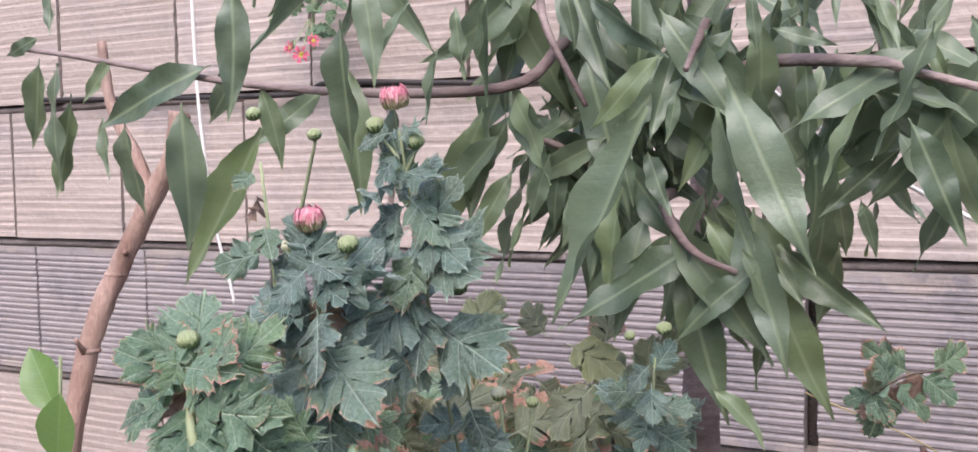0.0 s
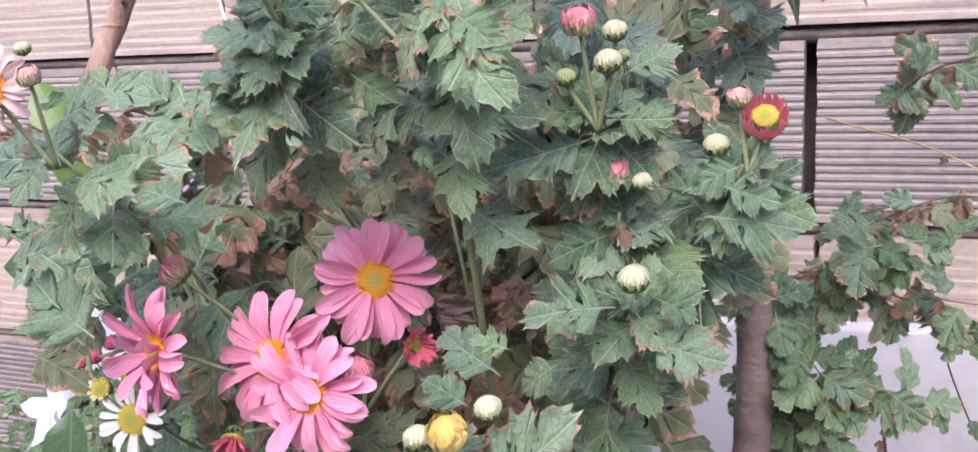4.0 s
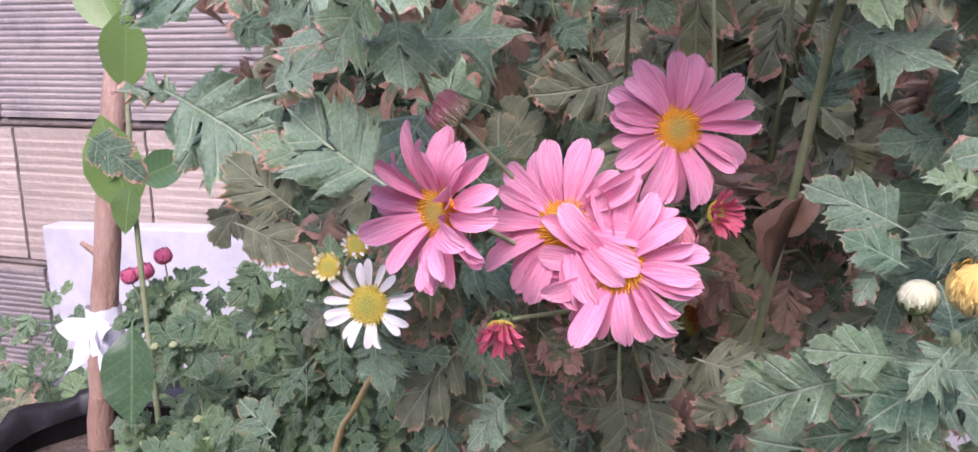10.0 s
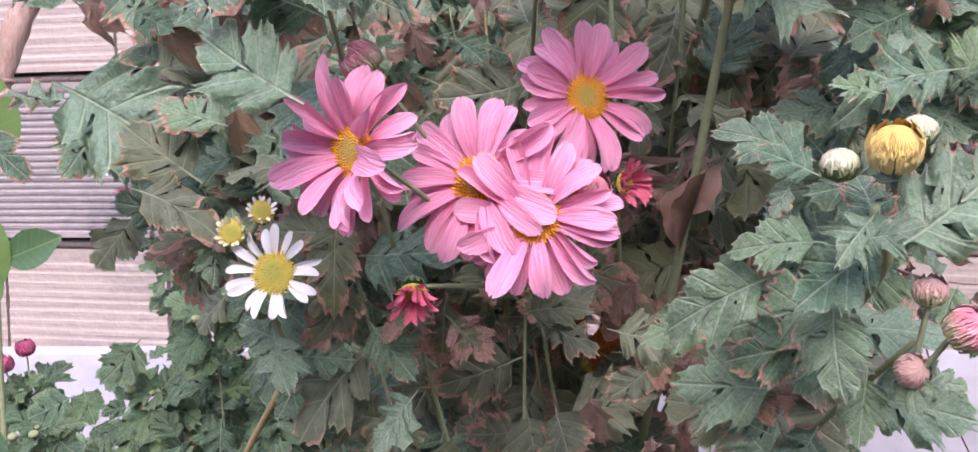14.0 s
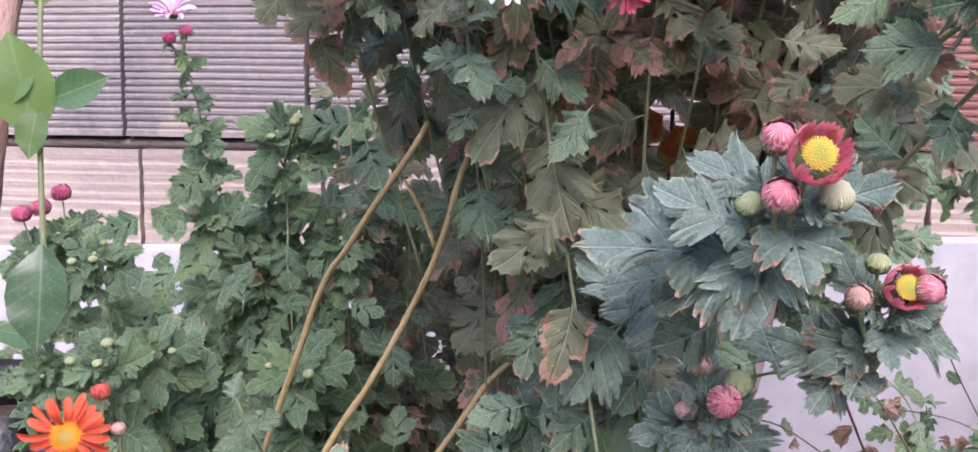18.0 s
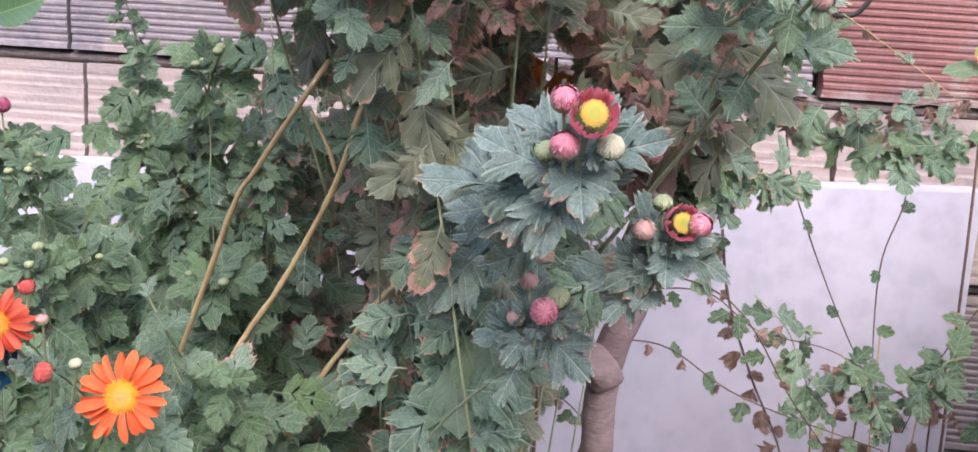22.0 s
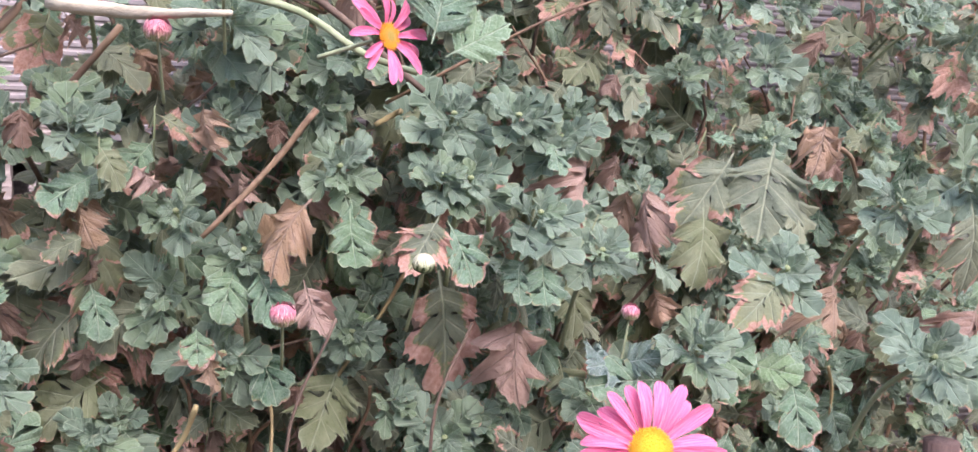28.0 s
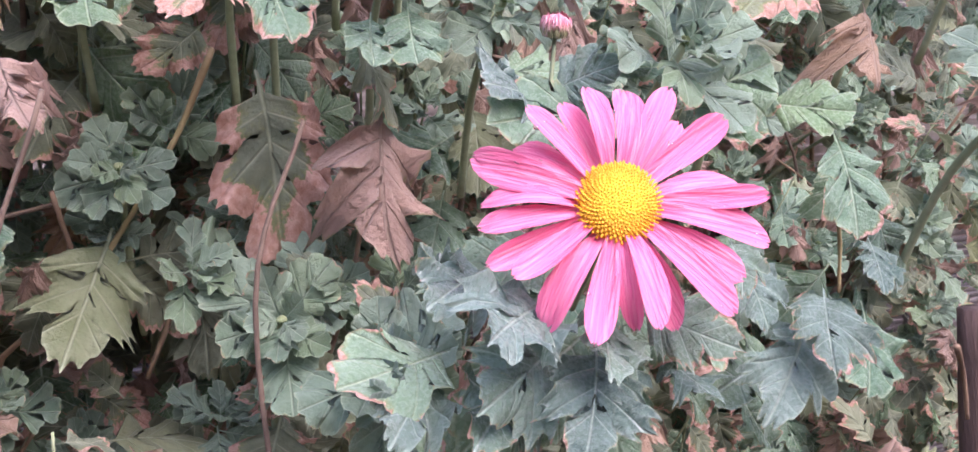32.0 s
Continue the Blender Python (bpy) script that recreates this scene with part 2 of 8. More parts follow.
M_DRY = leaf_mat("dry_leaf", (0.31, 0.19, 0.13), (0.54, 0.37, 0.29), (0.48, 0.35, 0.26), brown=0.3, rough=0.6, vein_n=6.0, sweep=0.75, gloss=0.25, through_light=0.3, relief=0.9, bloom=0.35, rim_a=(0.30, 0.17, 0.12), rim_b=(0.55, 0.38, 0.31), pinnate=True)
M_TAN = rough_mat("tan_leaf", (0.10, 0.055, 0.036), (0.2, 0.115, 0.075), scale=45, rough=0.6, bump=0.3, dist=0.002, vary=0.15)
M_AUTUMN = leaf_mat("yellowing_leaf", (0.20, 0.30, 0.06), (0.26, 0.34, 0.08), (0.42, 0.46, 0.2), brown=1.0, rim_a=(0.62, 0.24, 0.06), rim_b=(0.74, 0.42, 0.16), even=0.5)
M_REDLEAF = leaf_mat("red_leaf", (0.5, 0.09, 0.03), (0.55, 0.2, 0.04), (0.6, 0.4, 0.1), brown=1.0, rim_a=(0.55, 0.4, 0.08), rim_b=(0.6, 0.5, 0.14), even=0.45)
M_PINK = petal_mat("pink_petal", (0.72, 0.19, 0.35), (0.80, 0.36, 0.50), (0.87, 0.58, 0.67))
M_LAST = petal_mat("rose_petal", (0.76, 0.12, 0.25), (0.82, 0.19, 0.33), (0.88, 0.44, 0.52), 0.35)
M_PALE = petal_mat("pale_pink_petal", (0.72, 0.43, 0.43), (0.76, 0.56, 0.55), (0.8, 0.68, 0.67))
M_WHITE = petal_mat("white_petal", (0.82, 0.80, 0.74), (0.86, 0.83, 0.82), (0.88, 0.80, 0.80))
M_ORANGE = petal_mat("orange_petal", (0.72, 0.085, 0.02), (0.78, 0.15, 0.04), (0.8, 0.25, 0.08))
M_REDP = petal_mat("crimson_petal", (0.52, 0.05, 0.11), (0.66, 0.13, 0.21), (0.76, 0.32, 0.38))
M_OPENING = petal_mat("opening_petal", (0.86, 0.22, 0.30), (0.88, 0.28, 0.35), (0.93, 0.58, 0.58))
M_BRACT = rough_mat("bract", (0.10, 0.16, 0.06), (0.16, 0.21, 0.09), scale=150, rough=0.6, bump=0.3, dist=0.002, vary=0.2)


def disc_mat(name, outer, inner, edge0=0.3, edge1=0.75):
    m, n, l, b = make_mat(name)
    co = n.new("ShaderNodeTexCoord").outputs["Object"]
    flat = node(n, l, "ShaderNodeVectorMath", ((0, co), (1, (1, 1, 0))), operation="MULTIPLY").outputs[0]
    r = node(n, l, "ShaderNodeVectorMath", ((0, flat),), operation="LENGTH").outputs["Value"]
    g = node(n, l, "ShaderNodeTexNoise", (("Vector", co), ("Scale", 9.0), ("Detail", 3.0)))
    r = math_node(n, l, "ADD", r, math_node(n, l, "MULTIPLY_ADD", g.outputs[0], 0.3, -0.15))
    col = mix_col(n, l, ramp(n, l, r, edge0, edge1), inner, outer)
    col = mix_col(n, l, math_node(n, l, "MULTIPLY", ramp(n, l, g.outputs[0], 0.45, 0.75), 0.35), col, tuple(v * 0.7 for v in outer))
    l.new(col, b.inputs["Base Color"])
    b.inputs["Roughness"].default_value = 0.55
    bumped(n, l, b, g.outputs[0], 0.4, 0.02)
    return m


M_DISC = disc_mat("yellow_disc", (0.84, 0.38, 0.012), (0.50, 0.38, 0.09))
M_DISCG = disc_mat("green_disc", (0.66, 0.52, 0.08), (0.42, 0.42, 0.08))
M_DISCY = disc_mat("bright_disc", (0.86, 0.43, 0.01), (0.84, 0.60, 0.03), 0.45, 0.8)
M_STEM = rough_mat("green_stem", (0.24, 0.28, 0.14), (0.34, 0.37, 0.22), scale=40, rough=0.6, bump=0.3, dist=0.002, vary=0.2)
M_WOODY = rough_mat("woody_stem", (0.45, 0.33, 0.16), (0.34, 0.28, 0.13), scale=35, rough=0.7, bump=0.5, dist=0.003, vary=0.2, third=(0.16, 0.09, 0.05))
M_BROWN = rough_mat("brown_stem", (0.19, 0.12, 0.075), (0.27, 0.185, 0.11), scale=35, rough=0.75, bump=0.5, dist=0.003, vary=0.2, third=(0.14, 0.09, 0.06))
M_TWIG = rough_mat("dark_twig", (0.11, 0.075, 0.055), (0.2, 0.14, 0.1), scale=40, rough=0.8, bump=0.5, dist=0.003, vary=0.2)
M_BARK = rough_mat("bark", (0.20, 0.145, 0.13), (0.34, 0.265, 0.24), scale=14, rough=0.75, bump=0.6, dist=0.006, vary=0.05, stretch=(1, 1, 2.2), third=(0.085, 0.055, 0.05))
M_CANE = rough_mat("cane", (0.27, 0.16, 0.12), (0.43, 0.30, 0.24), scale=22, rough=0.65, bump=0.7, dist=0.006, vary=0.05, stretch=(2, 2, 0.7), third=(0.17, 0.10, 0.075))
M_SOIL = rough_mat("soil", (0.06, 0.045, 0.035), (0.14, 0.11, 0.085), scale=10, rough=0.95, bump=0.9, dist=0.02, vary=0.0)
M_WHITEWASH = rough_mat("whitewash", (0.45, 0.437, 0.475), (0.50, 0.487, 0.52), scale=4, rough=0.75, bump=0.12, dist=0.006, vary=0.0, third=(0.44, 0.425, 0.455))
M_MORTAR = rough_mat("mortar", (0.17, 0.14, 0.125), (0.26, 0.22, 0.2), scale=25, rough=0.95, bump=0.8, dist=0.006, vary=0.0)
M_POST = rough_mat("weathered_timber", (0.07, 0.043, 0.036), (0.14, 0.092, 0.075), scale=30, rough=0.85, bump=0.8, dist=0.004, vary=0.1, stretch=(4, 4, 0.5))
M_STRAW = rough_mat("straw", (0.52, 0.44, 0.30), (0.66, 0.58, 0.42), scale=50, rough=0.8, bump=0.5, dist=0.002, vary=0.0, stretch=(1, 1, 4))
M_STRING = rough_mat("string", (0.72, 0.68, 0.62), (0.8, 0.76, 0.7), scale=60, rough=0.8, bump=0.4, dist=0.002, vary=0.0)
M_IRON = rough_mat("iron", (0.03, 0.026, 0.025), (0.055, 0.045, 0.04), scale=40, rough=0.6, bump=0.4, dist=0.002, vary=0.0)
M_CLOTH = rough_mat("cloth_tie", (0.62, 0.62, 0.7), (0.75, 0.75, 0.8), scale=60, rough=0.85, bump=0.4, dist=0.002, vary=0.0)
M_BLUE = rough_mat("blue_tin", (0.014, 0.075, 0.19), (0.022, 0.10, 0.24), scale=12, rough=0.35, bump=0.1, dist=0.002, vary=0.0, spec=0.5)
M_PLASTIC = rough_mat("black_plastic", (0.008, 0.008, 0.011), (0.018, 0.018, 0.022), scale=30, rough=0.42, bump=0.4, dist=0.003, vary=0.0, spec=0.6)
M_TINWHITE = rough_mat("tin_white", (0.45, 0.5, 0.5), (0.55, 0.58, 0.56), scale=12, rough=0.4, bump=0.1, dist=0.002, vary=0.0)
M_TINRED = rough_mat("tin_red", (0.6, 0.12, 0.12), (0.68, 0.2, 0.18), scale=12, rough=0.4, bump=0.1, dist=0.002, vary=0.0)


def block_mat(name, a, c, stain, amount):
    m, n, l, b = make_mat(name)
    co = n.new("ShaderNodeNewGeometry").outputs["Position"]
    rnd = n.new("ShaderNodeObjectInfo").outputs["Random"]
    big = node(n, l, "ShaderNodeTexNoise", (("Vector", co), ("Scale", 7.0), ("Detail", 6.0), ("Roughness", 0.65)))
    fine = node(n, l, "ShaderNodeTexNoise", (("Vector", co), ("Scale", 110.0), ("Detail", 4.0)))
    lines = node(n, l, "ShaderNodeVectorMath", ((0, co), (1, (6.0, 1.0, 120.0))), operation="MULTIPLY").outputs[0]
    wear = node(n, l, "ShaderNodeTexNoise", (("Vector", lines), ("Scale", 1.0), ("Detail", 4.0)))
    col = mix_col(n, l, rnd, a, c)
    col = mix_col(n, l, math_node(n, l, "MULTIPLY", ramp(n, l, big.outputs[0], 0.5, 0.68), amount), col, stain)
    col = mix_col(n, l, math_node(n, l, "MULTIPLY", ramp(n, l, wear.outputs[0], 0.5, 0.75), 0.4), col, tuple(x * 0.6 for x in a))
    col = mix_col(n, l, math_node(n, l, "MULTIPLY", ramp(n, l, fine.outputs[0], 0.5, 0.8), 0.3), col, tuple(min(1, x * 1.35) for x in c))
    # mortar smeared over the block's upper and lower edges
    loc = node(n, l, "ShaderNodeSeparateXYZ", ((0, n.new("ShaderNodeTexCoord").outputs["Object"]),))
    smear = node(n, l, "ShaderNodeTexNoise", (("Vector", co), ("Scale", 11.0), ("Detail", 7.0), ("Roughness", 0.7)))
    rim = math_node(n, l, "ADD", math_node(n, l, "MULTIPLY", math_node(n, l, "ABSOLUTE", loc.outputs[2]), 4.2), smear.outputs[0])
    col = mix_col(n, l, math_node(n, l, "MULTIPLY", ramp(n, l, rim, 0.92, 1.0), 0.75), col, (0.33, 0.275, 0.235))
    l.new(col, b.inputs["Base Color"])
    b.inputs["Roughness"].default_value = 0.9
    b.inputs["Specular IOR Level"].default_value = 0.2
    bumped(n, l, b, math_node(n, l, "ADD", fine.outputs[0], wear.outputs[0]), 0.6, 0.003)
    return m


M_BLOCK = block_mat("clay_block", (0.335, 0.275, 0.235), (0.40, 0.33, 0.285), (0.27, 0.235, 0.228), 0.7)
M_BLOCKG = block_mat("weathered_block", (0.225, 0.197, 0.192), (0.30, 0.262, 0.25), (0.165, 0.15, 0.155), 0.85)
M_BLOCKR = block_mat("red_block", (0.25, 0.125, 0.108), (0.29, 0.155, 0.13), (0.235, 0.19, 0.185), 0.95)

# ---- meshes ----


def mesh_from(name, verts, faces, mat, smooth=True, edge=None, flat=None):
    me = bpy.data.meshes.new(name)
    me.from_pydata([tuple(v) for v in verts], [], faces)
    me.materials.append(mat)
    if smooth:
        me.polygons.foreach_set("use_smooth", [True] * len(me.polygons))
    if edge is not None:
        me.attributes.new("edge", "FLOAT", "POINT").data.foreach_set("value", [float(e) for e in edge])
    if flat is not None:
        me.attributes.new("blade", "FLOAT_VECTOR", "POINT").data.foreach_set("vector", np.asarray(flat, "f").ravel())
    me.update()
    return me


def from_bm(name, bm, mat, smooth=False):
    me = bpy.data.meshes.new(name)
    bm.to_mesh(me)
    bm.free()
    me.materials.append(mat)
    if smooth:
        me.polygons.foreach_set("use_smooth", [True] * len(me.polygons))
    return me


def part(name, me, parent, m=None, label=""):
    """Link a mesh as one object under a thing or a part, at the pose m in the world."""
    ob = new(name, me)
    ob.parent = parent
    if m is not None:
        ob.matrix_local = WORLD[parent].inverted() @ m if parent in WORLD else m
    if label:
        ob["label"] = label
    return ob


WORLD = {}


def thing(name, at, label, category, group=""):
    ob = new(name)
    ob.empty_display_size = 0.02
    ob.location = at
    WORLD[ob] = Matrix.Translation(at)
    return tagged(ob, label, category, group)


def frame_to(pos, way, up, size, roll=0.0):
    """Pose with +Y along way, +Z near up."""
    y = Vector(way).normalized()
    x = y.cross(Vector(up))
    if x.length < 1e-4:
        x = y.cross(Vector((1, 0, 0.3)))
    x.normalize()
    z = x.cross(y)
    r = Matrix((x, y, z)).transposed()
    if isinstance(size, (int, float)):
        size = (size, size, size)
    return Matrix.LocRotScale(Vector(pos), r.to_quaternion() @ Euler((0, roll, 0)).to_quaternion(), size)


def tube_data(points, radii, sides=6, wob=0.0, seed=0):
    rng = random.Random(seed)
    pts = [Vector(p) for p in points]
    verts, faces = [], []
    ref = Vector((0.3, 0.9, 0.2))
    for i, p in enumerate(pts):
        d = (pts[min(i + 1, len(pts) - 1)] - pts[max(i - 1, 0)]).normalized()
        a = d.cross(ref)
        if a.length < 0.05:
            a = d.cross(Vector((1, 0, 0)))
        a.normalize()
        b = d.cross(a)
        for k in range(sides):
            r = radii[i] * (1 + wob * rng.uniform(-1, 1))
            t = 2 * math.pi * k / sides
            verts.append(p + a * (r * math.cos(t)) + b * (r * math.sin(t)))
    for i in range(len(pts) - 1):
        for k in range(sides):
            k2 = (k + 1) % sides
            faces.append((i * sides + k, i * sides + k2, (i + 1) * sides + k2, (i + 1) * sides + k))
    faces.append(tuple(range(sides))[::-1])
    n = len(pts) - 1
    faces.append(tuple(n * sides + k for k in range(sides)))
    return verts, faces


def smooth_path(points, steps=5):
    """Catmull-Rom through the points."""
    p = [Vector(q) for q in points]
    p = [2 * p[0] - p[1], *p, 2 * p[-1] - p[-2]]
    out = []
    for i in range(1, len(p) - 2):
        for s in range(steps):
            t = s / steps
            a, b, c, d = p[i - 1], p[i], p[i + 1], p[i + 2]
            out.append(0.5 * (2 * b + (c - a) * t + (2 * a - 5 * b + 4 * c - d) * t * t + (3 * b - a - 3 * c + d) * t**3))
    out.append(p[-2])
    return out


def tube(name, points, r0, r1, mat, parent, sides=6, steps=5, wob=0.0, seed=0, label=""):
    pts = smooth_path(points, steps)
    n = len(pts) - 1
    o = Vector(WORLD[parent].translation) if parent in WORLD else Vector()
    v, f = tube_data([p - o for p in pts], [r0 + (r1 - r0) * i / n for i in range(n + 1)], sides, wob, seed)
    return part(name, mesh_from(name, v, f, mat), parent, None, label)


def blade(rows, width, sweep, curl, fold, ripple, seed, twist=0.0, hook=0.0):
    """A leaf 1 long along +Y: width(s, side) is its half-width; rows of five points swept forwards like its side veins."""
    rng = random.Random(seed)
    verts, faces, edge, flat = [], [], [], []
    cols = (-1.0, -0.6, 0.0, 0.6, 1.0)
    phase, quilt = rng.uniform(0, 6.28), rng.uniform(0.35, 0.65)
    bend = rng.uniform(-0.12, 0.12)
    for i in range(rows + 1):
        s = i / rows
        for u in cols:
            w = width(s, u > 0)
            x, ax = u * w, abs(u) * w
            y = s + sweep * ax * (1 - 0.75 * s)
            flat.append((x, y, 0.0))
            z = fold * ax - curl * s * s + ripple * abs(u) ** 2 * math.sin(15 * s + 2.1 * (u > 0) + phase) * (0.15 + w) + quilt * ripple * (abs(u) == 0.6) * w * math.sin(26 * s + phase) - hook * max(0.0, abs(u) - 0.5) * w
            x += bend * s * s
            x2 = x * math.cos(twist * s) - z * math.sin(twist * s)
            z2 = z * math.cos(twist * s) + x * math.sin(twist * s)
            verts.append((x2, y, z2))
            edge.append(max(abs(u) ** 1.4 * (0.5 + 0.4 * s) * min(1.0, w / 0.16), 0.95 * max(0, s - 0.55) / 0.45))
    for i in range(rows):
        for k in range(4):
            a = i * 5 + k
            faces.append((a, a + 1, a + 6, a + 5))
    return verts, faces, edge, flat


VEINS = ((0.24, 62.0), (0.40, 50.0), (0.60, 42.0))


def vein_gap(ax, y):
    """Distance of a point of the blade from the nearest main vein."""
    d = ax
    for y0, deg in VEINS:
        c, k = math.cos(math.radians(deg)), math.sin(math.radians(deg))
        if ax * k + (y - y0) * c > 0:
            d = min(d, abs(ax * c - (y - y0) * k))
    return d


def toothed(count, rings, kind, curl, fold, ripple, seed, twist=0.0, hook=0.0):
    """A pinnately lobed leaf 1 long along +Y on a short stalk. kind: lobes from the base up, (origin on the midrib, angle, length, half-width, sinus), the last one the
    end lobe; then teeth on a lobe, their depth, how square the lobes are, and whether the teeth are pointed."""
    rng = random.Random(seed)
    lobes, teeth, depth, square, acute = kind
    out = [(0.011, 0.0, 0.0, 0.0), (0.012, 0.09, 0.05, 0.0), (0.02, 0.15, 0.12, 0.3)]
    wide = rng.uniform(0.95, 1.15)
    for sd in (1, -1):
        pts = []
        for i, (y0, deg, reach, half, sinus) in enumerate(lobes):
            end = i == len(lobes) - 1
            deg = deg + (rng.uniform(-4, 4) if not end else 0.0)
            reach = reach * (rng.uniform(0.86, 1.1) if not end else 1.0)
            sinus, half = sinus * rng.uniform(0.85, 1.2), half * rng.uniform(0.9, 1.08)
            c, k = math.cos(math.radians(deg)), math.sin(math.radians(deg))
            n = count if not end else count * 2 // 3 + 1
            for q in range(n + 1):
                u = (-1 + 2 * q / n) if not end else (-1 + q / n)
                body = (1 - abs(u) ** square) ** (0.8 if acute else 0.62)
                wave = math.pi * teeth * u / 2
                bite = depth * (abs(math.sin(wave)) ** 0.9 if acute else 1 - abs(math.cos(wave)) ** 0.8) * (1 - 0.35 * abs(u))
                v = sinus + (reach - sinus) * body * (1 - bite)
                flare = half * u * (1 + 0.25 * body)
                x, y = k * v - c * flare, y0 + c * v + k * flare
                ys = (y0 - 0.03 + 0.06 * u) if not end else (0.47 + 0.47 * (u + 1) ** 1.3)
                pts.append((sd * max(x, 0.0) * wide, y, ys, 1.0 + 0.001 * i))
        if sd == 1:
            out += pts
        else:
            out += pts[::-1][1:] + [(-0.02, 0.15, 0.12, 0.3), (-0.012, 0.09, 0.05, 0.0), (-0.011, 0.0, 0.0, 0.0)]
    phase, k2 = rng.uniform(0, 6.28), rng.choice((5, 6, 8, 9))
    bend, tip = rng.uniform(-0.18, 0.18), rng.uniform(0.8, 1.3)
    verts, edge, flat, faces = [], [], [], []
    for x0, y0, ys, e in out:
        wave = math.sin(k2 * math.atan2(x0, y0 - 0.4) + phase)
        for f in rings:
            x, y = x0 * f, ys + (y0 - ys) * f
            flat.append((x, y, 0.0))
            ax = abs(x)
            quilt = 0.011 * min(1.0, vein_gap(ax, y) / 0.07) * (1.0 if y > 0.16 else 0.0)
            z = fold * ax - curl * tip * y * y + ripple * f**3 * ax * wave - hook * max(0.0, ax - 0.1) - 0.05 * f**4 * e * (0.5 + 0.5 * math.sin(3.1 * k2 * y + phase)) + quilt + 5.0 * max(0.0, e - 1.0) * f * f
            x += bend * y * y
            verts.append((x * math.cos(twist * y) - z * math.sin(twist * y), y, z * math.cos(twist * y) + x * math.sin(twist * y)))
            edge.append(max(e * max(0.0, f - 0.6) / 0.4 * (0.78 + 0.22 * y), 0.62 * max(0.0, y - 0.6) / 0.4))
    m = len(rings)
    for i in range(len(out) - 1):
        for k in range(m - 1):
            a = i * m + k
            faces.append((a, a + 1, a + m + 1, a + m))
    return verts, faces, edge, flat


# lobes, teeth on each, depth of the teeth, squareness
LOBED = (((0.24, 62, 0.40, 0.12, 0.16), (0.40, 50, 0.51, 0.14, 0.17), (0.55, 0, 0.46, 0.19, 0.18)), 5.0, 0.36, 1.8, True)
OPEN = (((0.25, 62, 0.37, 0.12, 0.22), (0.41, 48, 0.47, 0.15, 0.25), (0.55, 0, 0.46, 0.20, 0.27)), 5.0, 0.34, 2.0, True)
FRILLED = (((0.25, 60, 0.39, 0.115, 0.18), (0.41, 46, 0.49, 0.14, 0.19), (0.55, 0, 0.46, 0.20, 0.21)), 4.0, 0.3, 2.1, True)
ROUNDED = (((0.30, 58, 0.34, 0.10, 0.20), (0.45, 42, 0.46, 0.14, 0.23), (0.55, 0, 0.45, 0.22, 0.25)), 3.0, 0.2, 3.0, False)

BLUNT = (((0.22, 64, 0.39, 0.105, 0.12), (0.39, 48, 0.52, 0.125, 0.13), (0.55, 0, 0.46, 0.17, 0.15)), 5.0, 0.36, 2.2, False)


def tooth_set(name, mat, kind, count, made_n, curl, fold, ripple, twist=0.3, hook=0.1, rings=(0.0, 0.45, 0.8, 1.0)):
    made = []
    for k in range(made_n):
        rng = random.Random(name + str(k) + str(kind[3]))
        v, f, e, c = toothed(count, rings, kind, rng.uniform(-0.25, 1.3) * curl, rng.uniform(0.0, 1.2) * fold, rng.uniform(0.6, 1.4) * ripple, k + int(kind[3] * 100), rng.uniform(-twist, twist), hook * rng.uniform(0, 2))
        made.append(mesh_from(name, v, f, mat, True, e, c))
    return made


def lance(seed):
    S = (0, 0.05, 0.12, 0.25, 0.4, 0.55, 0.7, 0.83, 0.92, 1.0)
    W = (0.008, 0.012, 0.06, 0.108, 0.128, 0.118, 0.084, 0.042, 0.016, 0.003)
    return lambda s, side: float(np.interp(s, S, W)) * (1 + 0.02 * math.sin(60 * s))


def oval(seed):
    S = (0, 0.08, 0.15, 0.3, 0.5, 0.7, 0.85, 0.95, 1.0)
    W = (0.012, 0.014, 0.12, 0.24, 0.28, 0.24, 0.14, 0.05, 0.004)
    return lambda s, side: float(np.interp(s, S, W))


def heart(seed):
    S = (0, 0.1, 0.14, 0.25, 0.4, 0.6, 0.8, 0.93, 1.0)
    W = (0.012, 0.014, 0.25, 0.40, 0.43, 0.36, 0.2, 0.07, 0.004)
    return lambda s, side: float(np.interp(s, S, W)) * (1 + 0.04 * math.sin(70 * s))


def leaf_set(name, mat, shape, rows, count, sweep, curl, fold, ripple, twist=0.15, hook=0.0):
    made = []
    for k in range(count):
        rng = random.Random(name + str(k))
        v, f, e, c = blade(rows, shape(k), sweep, rng.uniform(-0.2, 1.2) * curl, rng.uniform(0.0, 1.1) * fold, rng.uniform(0.6, 1.4) * ripple, k, rng.uniform(-twist, twist), hook)
        made.append(mesh_from(name, v, f, mat, True, e, c))
    return made


